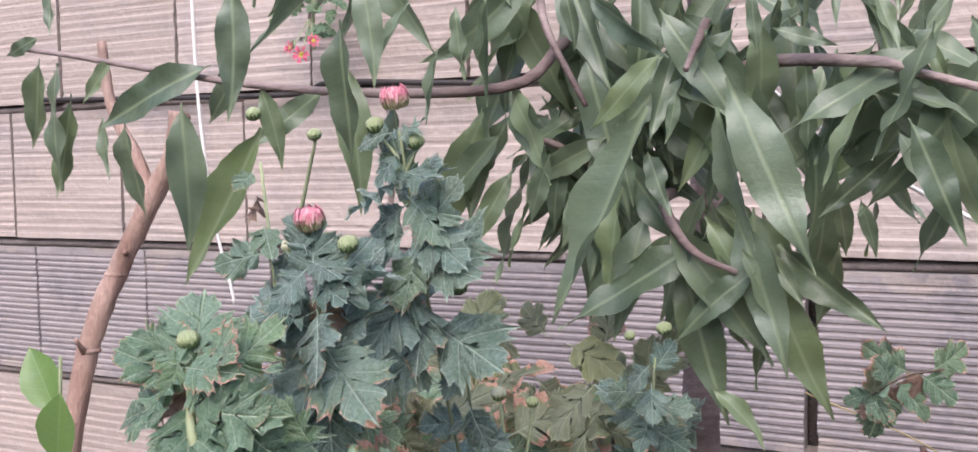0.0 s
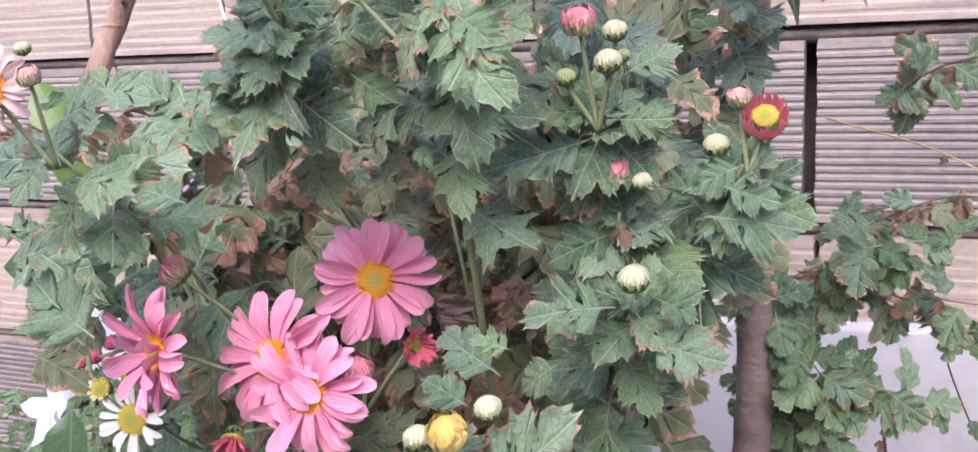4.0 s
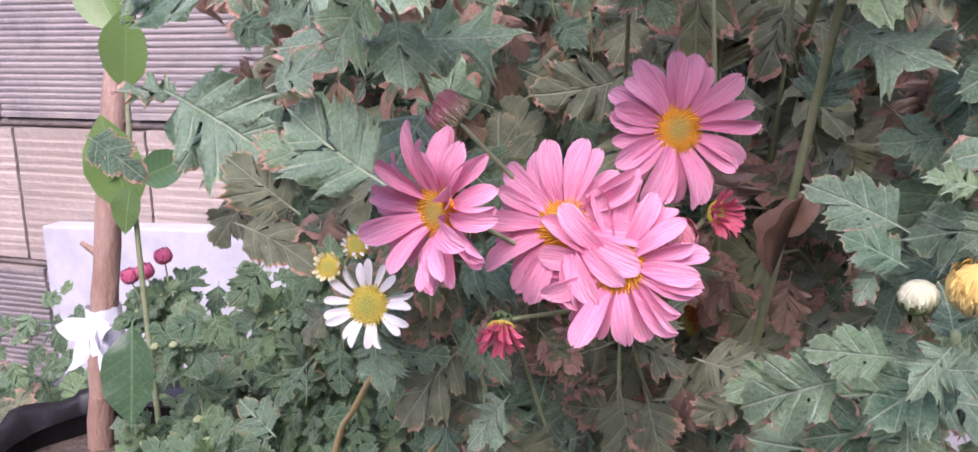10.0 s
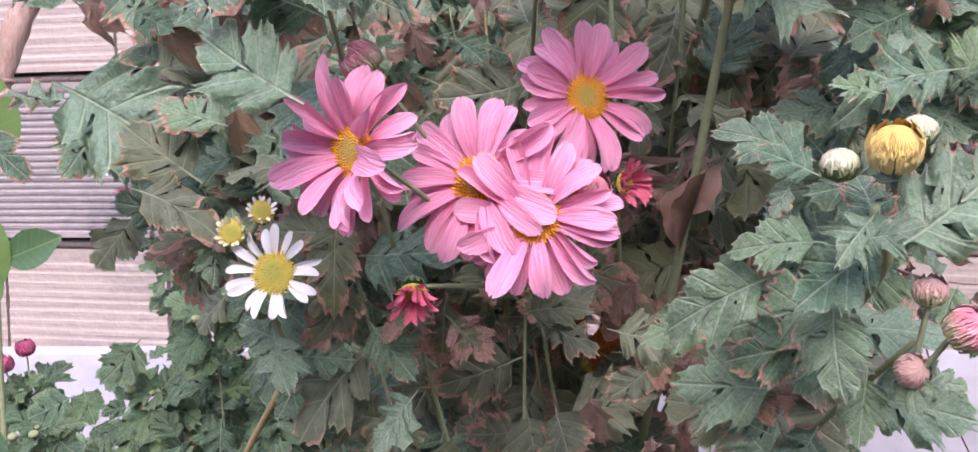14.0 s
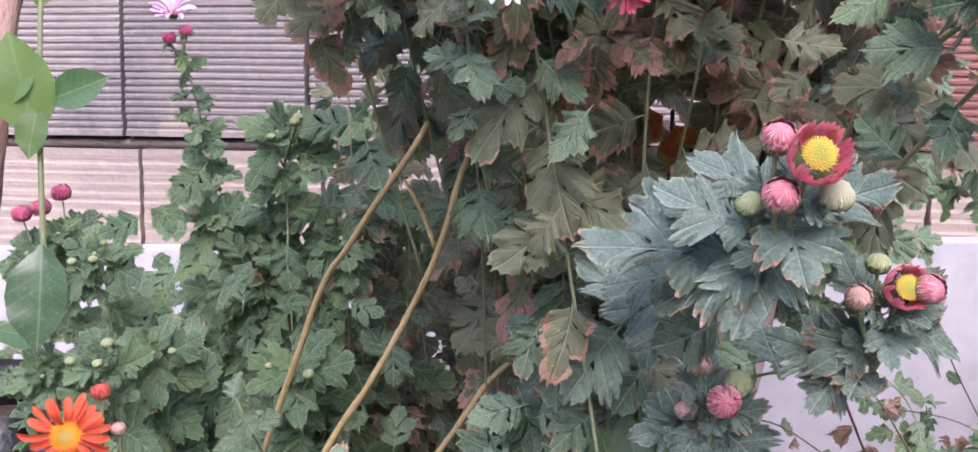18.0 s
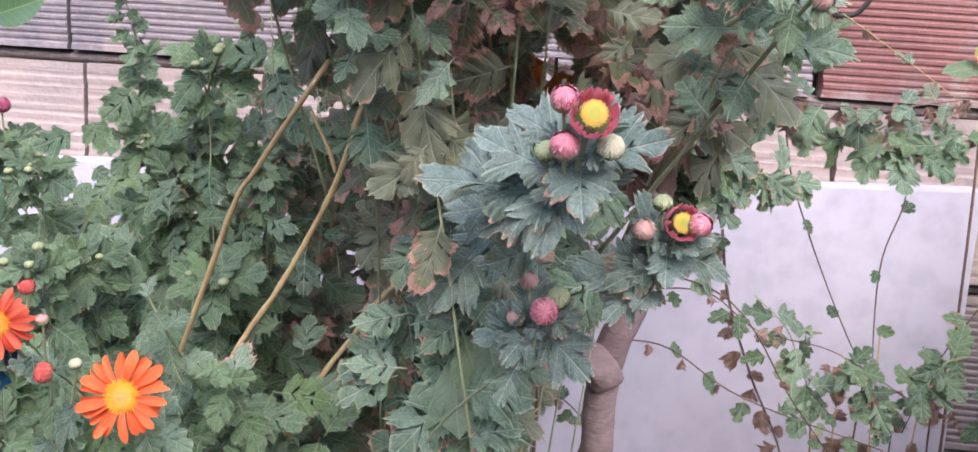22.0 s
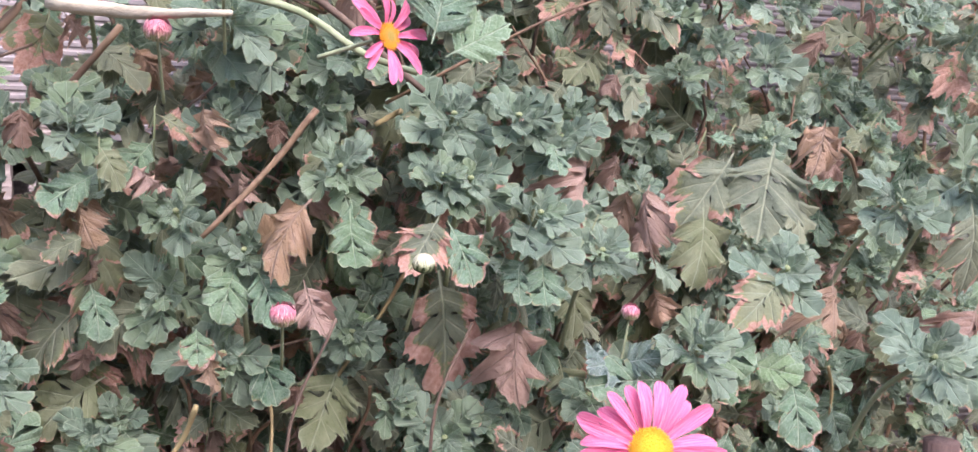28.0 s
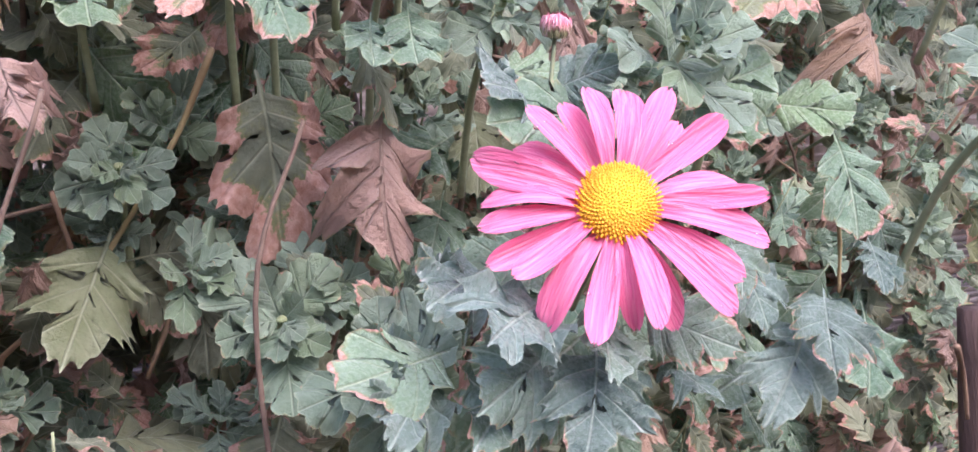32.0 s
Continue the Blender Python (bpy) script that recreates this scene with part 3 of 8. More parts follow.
L_CHRYS = tooth_set("chrysanthemum_leaf", M_CHRYS, LOBED, 20, 10, 0.36, 0.35, 0.35)
L_BROAD = tooth_set("chrysanthemum_leaf", M_CHRYS, OPEN, 20, 7, 0.36, 0.3, 0.3)
L_BLUE = tooth_set("chrysanthemum_leaf", M_BLUISH, LOBED, 20, 8, 0.36, 0.35, 0.35)
L_BLUNT = tooth_set("chrysanthemum_leaf", M_BLUISH, BLUNT, 20, 8, 0.36, 0.35, 0.4)
L_ROUND = tooth_set("chrysanthemum_leaf", M_CHRYS, ROUNDED, 13, 8, 0.4, 0.3, 0.3)
L_AGED = tooth_set("aged_leaf", M_AGED, OPEN, 20, 5, 0.5, 0.25, 0.35)
L_AGED += tooth_set("aged_leaf", M_AGED, LOBED, 20, 5, 0.5, 0.25, 0.35)
L_YOUNG = tooth_set("young_leaf", M_YOUNG, FRILLED, 16, 6, 0.4, 0.4, 0.35)
L_YOUNG += tooth_set("young_leaf", M_YOUNG, OPEN, 20, 3, 0.4, 0.4, 0.3)
L_LANCE = leaf_set("lance_leaf", M_LANCE, lance, 20, 10, 0.1, 0.5, 0.75, 0.14, 0.9)
L_CITRUS = leaf_set("citrus_leaf", M_CITRUS, oval, 14, 3, 0.1, 0.2, 0.35, 0.03)
L_PLAIN = leaf_set("plain_leaf", M_PLAIN, oval, 18, 2, 0.3, 0.25, 0.3, 0.08)
L_CITRUS += leaf_set("citrus_leaf", M_DEEP, oval, 18, 2, 0.1, 0.15, 0.4, 0.06)
L_DRY = tooth_set("dry_leaf", M_DRY, LOBED, 12, 8, 0.8, -0.35, 0.75, 0.9, 0.9)
L_CURLED = leaf_set("dry_leaf", M_TAN, oval, 14, 2, 0.2, 1.1, 1.5, 0.1, 0.5, 0.6)
L_AUTUMN = leaf_set("yellowing_leaf", M_AUTUMN, heart, 16, 2, 0.2, 0.2, 0.2, 0.06)
L_AUTUMN += leaf_set("red_leaf", M_REDLEAF, heart, 16, 2, 0.2, 0.25, 0.3, 0.1)
# coarser blades for the depth of the bushes
FEW = (0.0, 0.6, 1.0)
F_CHRYS = tooth_set("chrysanthemum_leaf", M_CHRYS, LOBED, 10, 6, 0.3, 0.3, 0.3, rings=FEW)
F_AGED = tooth_set("aged_leaf", M_AGED, OPEN, 10, 6, 0.4, 0.25, 0.3, rings=FEW)
F_YOUNG = tooth_set("young_leaf", M_YOUNG, FRILLED, 8, 6, 0.3, 0.3, 0.25, rings=FEW)
F_DRY = tooth_set("dry_leaf", M_DRY, LOBED, 8, 7, 0.8, -0.3, 0.75, 0.9, 0.9, rings=(0.0, 0.5, 0.8, 1.0))
R_YOUNG = tooth_set("young_leaf", M_TUFT, ROUNDED, 13, 6, 0.4, 0.35, 0.3)
S_YOUNG = tooth_set("young_leaf", M_TUFT, ROUNDED, 12, 7, 0.4, 0.35, 0.3, rings=FEW)


def petal_mesh(name, mat, seed, width=0.155, cup=0.3, droop=0.1, notch=True, twist=0.0, roll=0.0):
    """A ray petal 1 long: narrow at the base, two shallow grooves along it, a blunt notched tip; roll turns its sides in."""
    rng = random.Random(seed)
    verts, faces = [], []
    S = (0, 0.12, 0.27, 0.45, 0.62, 0.77, 0.88, 0.95, 1.0)
    W = (0.34, 0.46, 0.64, 0.86, 0.98, 1.0, 0.86, 0.6, 0.2)
    ph, bend = rng.uniform(0, 6), rng.uniform(-0.07, 0.07)
    cols = (-1, -0.62, -0.3, 0, 0.3, 0.62, 1)
    for i, (s, w) in enumerate(zip(S, W)):
        for u in cols:
            x = u * w * width * (1 - 0.35 * roll * abs(u))
            y = s - (0.035 * (abs(u) == 0.3) * (i >= 7) if notch else 0) + 0.012 * math.sin(u * 5 + ph) * (i >= 7)
            z = (cup + 1.2 * roll) * abs(u) ** 2 * width * w + 0.016 * math.cos(u * 9.5) * w + droop * math.sin(s * 2.4) - droop * 1.2 * s * s + 0.02 * math.sin(ph + 4 * s)
            a = twist * s
            verts.append((x * math.cos(a) - z * math.sin(a) + bend * s * s, y, z * math.cos(a) + x * math.sin(a)))
    m = len(cols)
    for i in range(len(S) - 1):
        for k in range(m - 1):
            a = i * m + k
            faces.append((a, a + 1, a + m + 1, a + m))
    return mesh_from(name, verts, faces, mat)


def petals_of(mat, count=7, **kw):
    return [petal_mesh("petal", mat, k, droop=(0.04, 0.1, 0.16, -0.04, 0.22, 0.08, 0.13)[k % 7], twist=(0.0, 0.35, -0.3, 0.15, 0.0, -0.6, 0.5)[k % 7], roll=(0.0, 0.1, 0.0, 0.3, 0.1, 0.75, 0.15)[k % 7], **kw) for k in range(count)]


P_PALE, P_WHITE, P_ORANGE = (petals_of(m) for m in (M_PALE, M_WHITE, M_ORANGE))
P_PINK = petals_of(M_PINK, width=0.178)
P_LAST = petals_of(M_LAST, 5, width=0.142)
P_RED = petals_of(M_REDP)


def disc_mesh(name, mat, seed, dome=0.4, beads=190, q=0.05, spike=0.15):
    """Flower centre, radius 1: a dome set with small florets in a spiral."""
    rng = random.Random(seed)
    bm = bmesh.new()
    bmesh.ops.create_uvsphere(bm, u_segments=14, v_segments=8, radius=1.0)
    for v in bm.verts:
        v.co.z *= dome if v.co.z > 0 else 0.3
    me0 = bpy.data.meshes.new("tmp")
    bm.to_mesh(me0)
    bm.free()
    verts = [tuple(v.co) for v in me0.vertices]
    faces = [tuple(p.vertices) for p in me0.polygons]
    bpy.data.meshes.remove(me0)
    for k in range(beads):
        r = math.sqrt((k + 0.5) / beads)
        a = 2.39996 * k
        h = dome * math.sqrt(max(0, 1 - r * r))
        c = Vector((r * math.cos(a), r * math.sin(a), h))
        out = Vector((c.x, c.y, 0.5 + (1 - r))).normalized()
        top = c + out * (0.7 * q + spike * r**4 + rng.uniform(0, 0.03))
        s1 = out.cross(Vector((0, 0.3, 1))).normalized() if r > 0.05 else Vector((1, 0, 0))
        s2 = out.cross(s1)
        b0 = len(verts)
        for p in (c, top):
            for dx, dy in ((1, 0), (0, 1), (-1, 0), (0, -1)):
                verts.append(tuple(p + s1 * (q * dx) + s2 * (q * dy)))
        verts.append(tuple(top + out * 0.8 * q))
        for j in range(4):
            faces.append((b0 + j, b0 + (j + 1) % 4, b0 + 4 + (j + 1) % 4, b0 + 4 + j))
            faces.append((b0 + 4 + j, b0 + 4 + (j + 1) % 4, b0 + 8))
    return mesh_from(name, verts, faces, mat)


DISC = disc_mesh("disc", M_DISC, 1, 0.27, 260, 0.042, 0.2)
DISC_G = disc_mesh("disc", M_DISCG, 2, 0.35)
DISC_Y = disc_mesh("disc", M_DISCY, 4, 0.42, 460, 0.034, 0.09)


def ball_mesh(name, mat, seed, flat=0.85, scales=3, per=9, tipmat=None):
    """Closed bud of radius 1: overlapping bracts round a ball, with ridges."""
    verts, faces = [], []
    rings, seg = 9, 18
    rng = random.Random(seed)
    for i in range(rings + 1):
        th = math.pi * i / rings
        for k in range(seg):
            a = 2 * math.pi * k / seg
            r = math.sin(th) * (1 + 0.05 * math.cos(per * a + (i % 2) * 2)) * (1 + rng.uniform(-0.03, 0.03))
            verts.append((r * math.cos(a), r * math.sin(a), -math.cos(th) * flat))
    for i in range(rings):
        for k in range(seg):
            k2 = (k + 1) % seg
            faces.append((i * seg + k, i * seg + k2, (i + 1) * seg + k2, (i + 1) * seg + k))
    return mesh_from(name, verts, faces, mat)


def bract_cup(name, mat, seed, n=11, reach=0.95):
    """Green scales that clasp the lower part of a bud or flower head, radius 1."""
    verts, faces = [], []
    for k in range(n):
        a = 2 * math.pi * k / n
        for s, w, th in ((0, 0.5, 0.25), (0.5, 0.9, 0.9), (1.0, 0.25, 0.9 + 0.75 * reach)):
            for u in (-1, 0, 1):
                aa = a + u * w * 0.36
                r = 1.05 + 0.03 * (k % 2) - 0.02 * abs(u)
                verts.append((r * math.sin(th) * math.cos(aa), r * math.sin(th) * math.sin(aa), -r * math.cos(th) * 0.85))
        b = k * 9
        for i in range(2):
            for j in range(2):
                c = b + i * 3 + j
                faces.append((c, c + 1, c + 4, c + 3))
    return mesh_from(name, verts, faces, mat)




def bud_mat(name, low, high, streak, line=0.25):
    """Bud: low colour at the base, high colour at the crown, thin streaks that run up it."""
    m, n, l, b = make_mat(name)
    co = n.new("ShaderNodeTexCoord").outputs["Object"]
    sep = node(n, l, "ShaderNodeSeparateXYZ", ((0, co),))
    rnd = n.new("ShaderNodeObjectInfo").outputs["Random"]
    ang = math_node(n, l, "ARCTAN2", sep.outputs[1], sep.outputs[0])
    comb = node(n, l, "ShaderNodeCombineXYZ", ((0, math_node(n, l, "MULTIPLY", ang, 5.0)), (1, math_node(n, l, "MULTIPLY", sep.outputs[2], 1.2)), (2, math_node(n, l, "MULTIPLY", rnd, 20.0))))
    st = node(n, l, "ShaderNodeTexNoise", (("Vector", comb.outputs[0]), ("Scale", 1.3), ("Detail", 3.0)))
    up = math_node(n, l, "MULTIPLY_ADD", st.outputs[0], 0.9, math_node(n, l, "SUBTRACT", sep.outputs[2], 0.45))
    col = mix_col(n, l, ramp(n, l, up, -0.35, 0.35), low, high)
    col = mix_col(n, l, math_node(n, l, "MULTIPLY", ramp(n, l, st.outputs[0], 0.52, 0.62), line * 2), col, streak)
    l.new(col, b.inputs["Base Color"])
    b.inputs["Roughness"].default_value = 0.5
    b.inputs["Specular IOR Level"].default_value = 0.35
    bumped(n, l, b, st.outputs[0], 0.6, 0.03)
    return m


CUP = bract_cup("bracts", M_BRACT, 1)
M_BUDS = {
    "green": bud_mat("green_bud_skin", (0.16, 0.25, 0.08), (0.42, 0.48, 0.24), (0.55, 0.58, 0.4)),
    "pink": bud_mat("pink_bud", (0.36, 0.34, 0.16), (0.76, 0.25, 0.31), (0.86, 0.60, 0.55), 0.35),
    "blush": bud_mat("blush_bud", (0.38, 0.38, 0.18), (0.74, 0.44, 0.38), (0.82, 0.66, 0.54), 0.35),
    "yellow": bud_mat("yellow_bud", (0.84, 0.70, 0.28), (0.90, 0.62, 0.17), (0.92, 0.74, 0.36), 0.1),
    "cream": bud_mat("cream_bud", (0.26, 0.33, 0.12), (0.70, 0.68, 0.46), (0.50, 0.54, 0.28)),
    "red": bud_mat("red_bud", (0.4, 0.1, 0.06), (0.66, 0.10, 0.08), (0.75, 0.3, 0.2)),
    "magenta": bud_mat("magenta_bud", (0.42, 0.06, 0.13), (0.62, 0.10, 0.22), (0.75, 0.36, 0.45)),
}
B_BALL = {k: ball_mesh("bud_ball", m, 3) for k, m in M_BUDS.items()}


def petal_wrap(name, mat, seed, n=13, close=0.75, ragged=0.075, narrow=1.0, flare=0.0):
    """Narrow petals folded over a bud of radius 1, meeting near the top."""
    rng = random.Random(seed)
    verts, faces = [], []
    for k in range(n):
        a = 2 * math.pi * k / n + rng.uniform(-0.08, 0.08)
        top = math.pi * (close + rng.uniform(-ragged, ragged))
        for i in range(6):
            s = i / 5
            th = 0.9 + (top - 0.9) * s
            w = narrow * (0.22, 0.27, 0.30, 0.30, 0.26, 0.1)[i]
            for u in (-1, 0, 1):
                r = 1.08 + 0.05 * (u == 0) + 0.06 * s * (k % 2) + flare * s**4
                rr = max(r * math.sin(th), 0.16)
                aa = a + u * w * min(1.0, 0.9 / max(rr, 0.3))
                verts.append((rr * math.cos(aa), rr * math.sin(aa), -r * math.cos(th) * 1.05))
        b = k * 18
        for i in range(5):
            for j in range(2):
                c = b + i * 3 + j
                faces.append((c, c + 1, c + 4, c + 3))
    return mesh_from(name, verts, faces, mat)


WRAP = {k: petal_wrap("petals", M_BUDS[k], 5) for k in ("pink", "blush", "yellow", "red", "magenta")}
P_LILAC = petals_of(petal_mat("lilac_petal", (0.66, 0.38, 0.58), (0.74, 0.52, 0.70), (0.8, 0.66, 0.78)))
P_CREAM = petals_of(petal_mat("cream_petal", (0.55, 0.52, 0.2), (0.76, 0.72, 0.45), (0.8, 0.78, 0.6)), 3, width=0.22)
P_SCARLET = petals_of(petal_mat("scarlet_petal", (0.66, 0.055, 0.025), (0.74, 0.11, 0.05), (0.8, 0.3, 0.14)), 7, width=0.14)
P_SHAGGY = petals_of(M_REDP, 7, width=0.13)
OPEN_CUP = [petal_wrap("corolla", m, 9 + k, 26, 0.66 - 0.05 * k, 0.06, 0.5, 0.16) for k, m in enumerate((M_OPENING, M_OPENING))]


def drop_mesh():
    m, n, l, b = make_mat("water")
    b.inputs["Base Color"].default_value = (1, 1, 1, 1)
    b.inputs["Roughness"].default_value = 0.03
    b.inputs["IOR"].default_value = 1.33
    b.inputs["Transmission Weight"].default_value = 1.0
    bm = bmesh.new()
    bmesh.ops.create_icosphere(bm, subdivisions=2, radius=1.0)
    for v in bm.verts:
        v.co.z *= 0.6
    return from_bm("water_drop", bm, m, True)


DROP = drop_mesh()


def axis_pose(pos, way, size):
    """Pose with +Z along way."""
    q = Vector(way).to_track_quat("Z", "Y")
    return Matrix.LocRotScale(Vector(pos), q, (size, size, size) if isinstance(size, (int, float)) else size)


def peduncle(plant, a, b, r=0.0006, mat=None, sag=0.0):
    a, b = Vector(a), Vector(b)
    mid = (a + b) / 2 + Vector((0, 0, -sag))
    tube("flower_stalk", (a, mid, b), r * 1.3, r, mat or M_STEM, plant, 5, 4)


def bud(plant, pos, kind="green", r=0.006, way=(0, -0.3, 1), stalk=None):
    way = Vector(way).normalized()
    r *= 0.52 if kind in WRAP else 0.72
    m = axis_pose(pos, way, r)
    b = part("bud", B_BALL[kind if kind in B_BALL else "green"], plant, m)
    WORLD[b] = m
    part("bract_cup", CUP, b, m @ Matrix.Rotation(0.4, 4, "Z"))
    if kind in WRAP:
        part("corolla", WRAP[kind], b, m)
    if stalk:
        peduncle(plant, stalk, Vector(pos) - way * r * 0.8)
    return b


def opening(plant, pos, kind="crimson", r=0.01, way=(0, -0.6, 0.8), stalk=None):
    """A half-open head: a cup of short petals round the sunken yellow centre."""
    way = Vector(way).normalized()
    m = axis_pose(pos, way, r * 0.56)
    inner = m @ Matrix.Translation((0, 0, 0.1)) @ Matrix.Scale(0.62, 4)
    head = part("flower", DISC_G, plant, inner)
    WORLD[head] = inner
    part("corolla", OPEN_CUP[0], head, m)
    part("corolla", OPEN_CUP[1], head, m @ Matrix.Rotation(0.2, 4, "Z") @ Matrix.Diagonal((0.9, 0.9, 1.12, 1)))
    part("bract_cup", CUP, head, m @ Matrix.Translation((0, 0, -0.45)) @ Matrix.Scale(0.92, 4))
    if stalk:
        peduncle(plant, stalk, Vector(pos) - way * r * 0.4, 0.0007)
    return head


def shaggy(plant, pos, way, dia, seed, stalk=None):
    """A dark bud half open: narrow petals held together like a brush."""
    return flower(plant, pos, way, dia, P_SHAGGY, 26, DISC_G, 0.34, seed, 1.12, stalk, 0.3, 3)


def flower(plant, pos, way, dia, petals, n=21, disc=None, core=0.27, seed=1, open_=0.12, stalk=None, jitter=0.16, layers=2, up=(0, 0, 1), drops=0):
    """Daisy head: way is the direction it faces; petals in two overlapping rows; centre of florets; bracts behind."""
    rng = random.Random(seed)
    way = Vector(way).normalized()
    base = axis_pose(pos, way, 1.0)
    R = dia / 2
    m = base @ Matrix.Scale(R * core, 4)
    head = part("flower", disc or DISC, plant, m)
    WORLD[head] = m
    for k in range(n):
        a = 2 * math.pi * (k + rng.uniform(-0.3, 0.3)) / n
        lay = k % layers
        length = R * (1 - core * 0.72) * rng.uniform(0.86, 1.06) * (1 - 0.06 * lay)
        tilt = open_ + (0.06, -0.12, -0.24)[lay] + rng.uniform(-jitter, jitter)
        q = Euler((tilt, 0, 0)).to_matrix().to_4x4()
        pm = base @ Matrix.Rotation(a - math.pi / 2, 4, "Z") @ Matrix.Translation((0, R * core * 0.72, -R * 0.03 * lay)) @ q @ Matrix.Rotation(rng.uniform(-0.25, 0.25), 4, "Y") @ Matrix.Diagonal((length * rng.uniform(0.85, 1.15), length, length, 1))
        petal = petals[rng.randrange(len(petals))]
        part("petal", petal, head, pm)
        for _ in range(drops if lay == 0 else 0):
            v = petal.vertices[rng.randrange(len(petal.vertices))].co
            if 0.3 < v.y < 0.9:
                c = pm @ v
                part("water_drop", DROP, head, axis_pose(c, way, R * rng.uniform(0.012, 0.028)))
    part("bract_cup", CUP, head, base @ Matrix.Translation((0, 0, -R * 0.12)) @ Matrix.Scale(R * core * 0.95, 4))
    if stalk:
        peduncle(plant, stalk, Vector(pos) - way * R * 0.15, 0.00065)
    return head


def leaf_at(plant, mesh, pos, way, up, size, name=None, roll=0.0, sure=False):
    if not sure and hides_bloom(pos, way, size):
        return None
    return part(name or "leaf", mesh, plant, frame_to(pos, way, up, size, roll))


def facing(rng, tilt=0.4):
    """Upper side of a leaf, tipped up and towards -Y, to face the camera."""
    return Vector((rng.gauss(0, tilt), -0.8 + rng.gauss(0, tilt * 0.6), 0.62 + rng.gauss(0, tilt * 0.6))).normalized()


def fanned(turn, rng, droop):
    """Direction of a leaf, fanned out across the side that faces the camera."""
    return (Vector((1, 0, 0)) * math.cos(turn) + Vector((0, 0.5, 0.86)) * math.sin(turn) + Vector((0, -0.25 + rng.gauss(0, 0.25), -droop))).normalized()


def foliage(plant, meshes, count, place, size, seed, droop=0.35, label="", tilt=0.4):
    """Depth of a bush: many leaves joined into one part. place(rng) gives a point."""
    rng = random.Random(seed)
    data = []
    for me in meshes:
        v = np.empty(len(me.vertices) * 3, "f")
        me.vertices.foreach_get("co", v)
        e = np.empty(len(me.vertices), "f")
        me.attributes["edge"].data.foreach_get("value", e)
        c = np.empty(len(me.vertices) * 3, "f")
        me.attributes["blade"].data.foreach_get("vector", c)
        f = np.empty(len(me.polygons) * 4, "i")
        me.polygons.foreach_get("vertices", f)
        data.append((v.reshape(-1, 3), e, c.reshape(-1, 3), f.reshape(-1, 4)))
    V, E, C, Fc, base = [], [], [], [], 0
    origin = WORLD[plant].translation
    for k in range(count):
        v, e, c, f = data[rng.randrange(len(data))]
        at, way, s = Vector(place(rng)), fanned(rng.uniform(0, 6.283), rng, droop), size * rng.uniform(0.65, 1.25)
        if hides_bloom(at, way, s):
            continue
        m = frame_to(at - origin, way, facing(rng, tilt), s, rng.uniform(-0.3, 0.3))
        a = np.array(m)
        V.append(v @ a[:3, :3].T + a[:3, 3])
        E.append(e)
        c = c.copy()
        c[:, 2] = rng.random()
        C.append(c)
        Fc.append(f + base)
        base += len(v)
    me = mesh_from("foliage", np.concatenate(V).tolist(), np.concatenate(Fc).tolist(), meshes[0].materials[0], True, np.concatenate(E), np.concatenate(C))
    ob = part("foliage", me, plant, None, label)
    ob["kind"] = "stuff"
    return ob


def within(lo, hi):
    return lambda rng: [rng.uniform(a, b) for a, b in zip(lo, hi)]


SIGHT_LINES = []
# eye points from along the camera's path, by stretch
CAMERA_EYES = {"mid": ((-0.261, -0.030, 0.814), (-0.298, -0.033, 0.783), (-0.307, -0.064, 0.770), (-0.268, -0.099, 0.782)), "tall": ((-0.022, 0.053, 1.098), (-0.029, 0.019, 1.076)), "early": ((-0.054, -0.010, 1.057), (-0.083, -0.011, 0.996), (-0.086, 0.028, 0.950)), "left": ((-0.13, 0.07, 0.925), (-0.19, 0.05, 0.935), (-0.216, 0.04, 0.87), (-0.25, -0.03, 0.81), (-0.315, -0.04, 0.775)), "low": ((-0.284, -0.094, 0.775), (-0.247, -0.088, 0.804), (-0.195, -0.039, 0.851)), "right": ((0.43, 0.1, 0.755), (0.49, 0.24, 0.67))}


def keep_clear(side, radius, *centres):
    """Leaves out foliage on the camera's sight lines to the given points."""
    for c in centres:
        for o in CAMERA_EYES[side]:
            SIGHT_LINES.append((Vector(c), Vector(o) - Vector(c), radius))


# front of the right-hand bed: tufts, large blades, withered leaves, bare stems
TUFT_SITES = (
    (0.523, 0.600, 0.761),
    (0.573, 0.580, 0.757),
    (0.616, 0.550, 0.740),
    (0.589, 0.580, 0.756),
    (0.642, 0.580, 0.779),
    (0.586, 0.600, 0.790),
    (0.616, 0.580, 0.790),
    (0.779, 0.470, 0.751),
    (0.840, 0.480, 0.763),
    (0.701, 0.460, 0.721),
    (0.536, 0.620, 0.668),
    (0.581, 0.590, 0.612),
    (0.474, 0.600, 0.718),
    (0.441, 0.600, 0.738),
    (0.775, 0.440, 0.679),
    (0.649, 0.450, 0.690),
    (0.659, 0.560, 0.718),
    (0.585, 0.500, 0.611),
    (0.868, 0.460, 0.615),
    (0.600, 0.600, 0.621),
    (0.463, 0.600, 0.665),
)
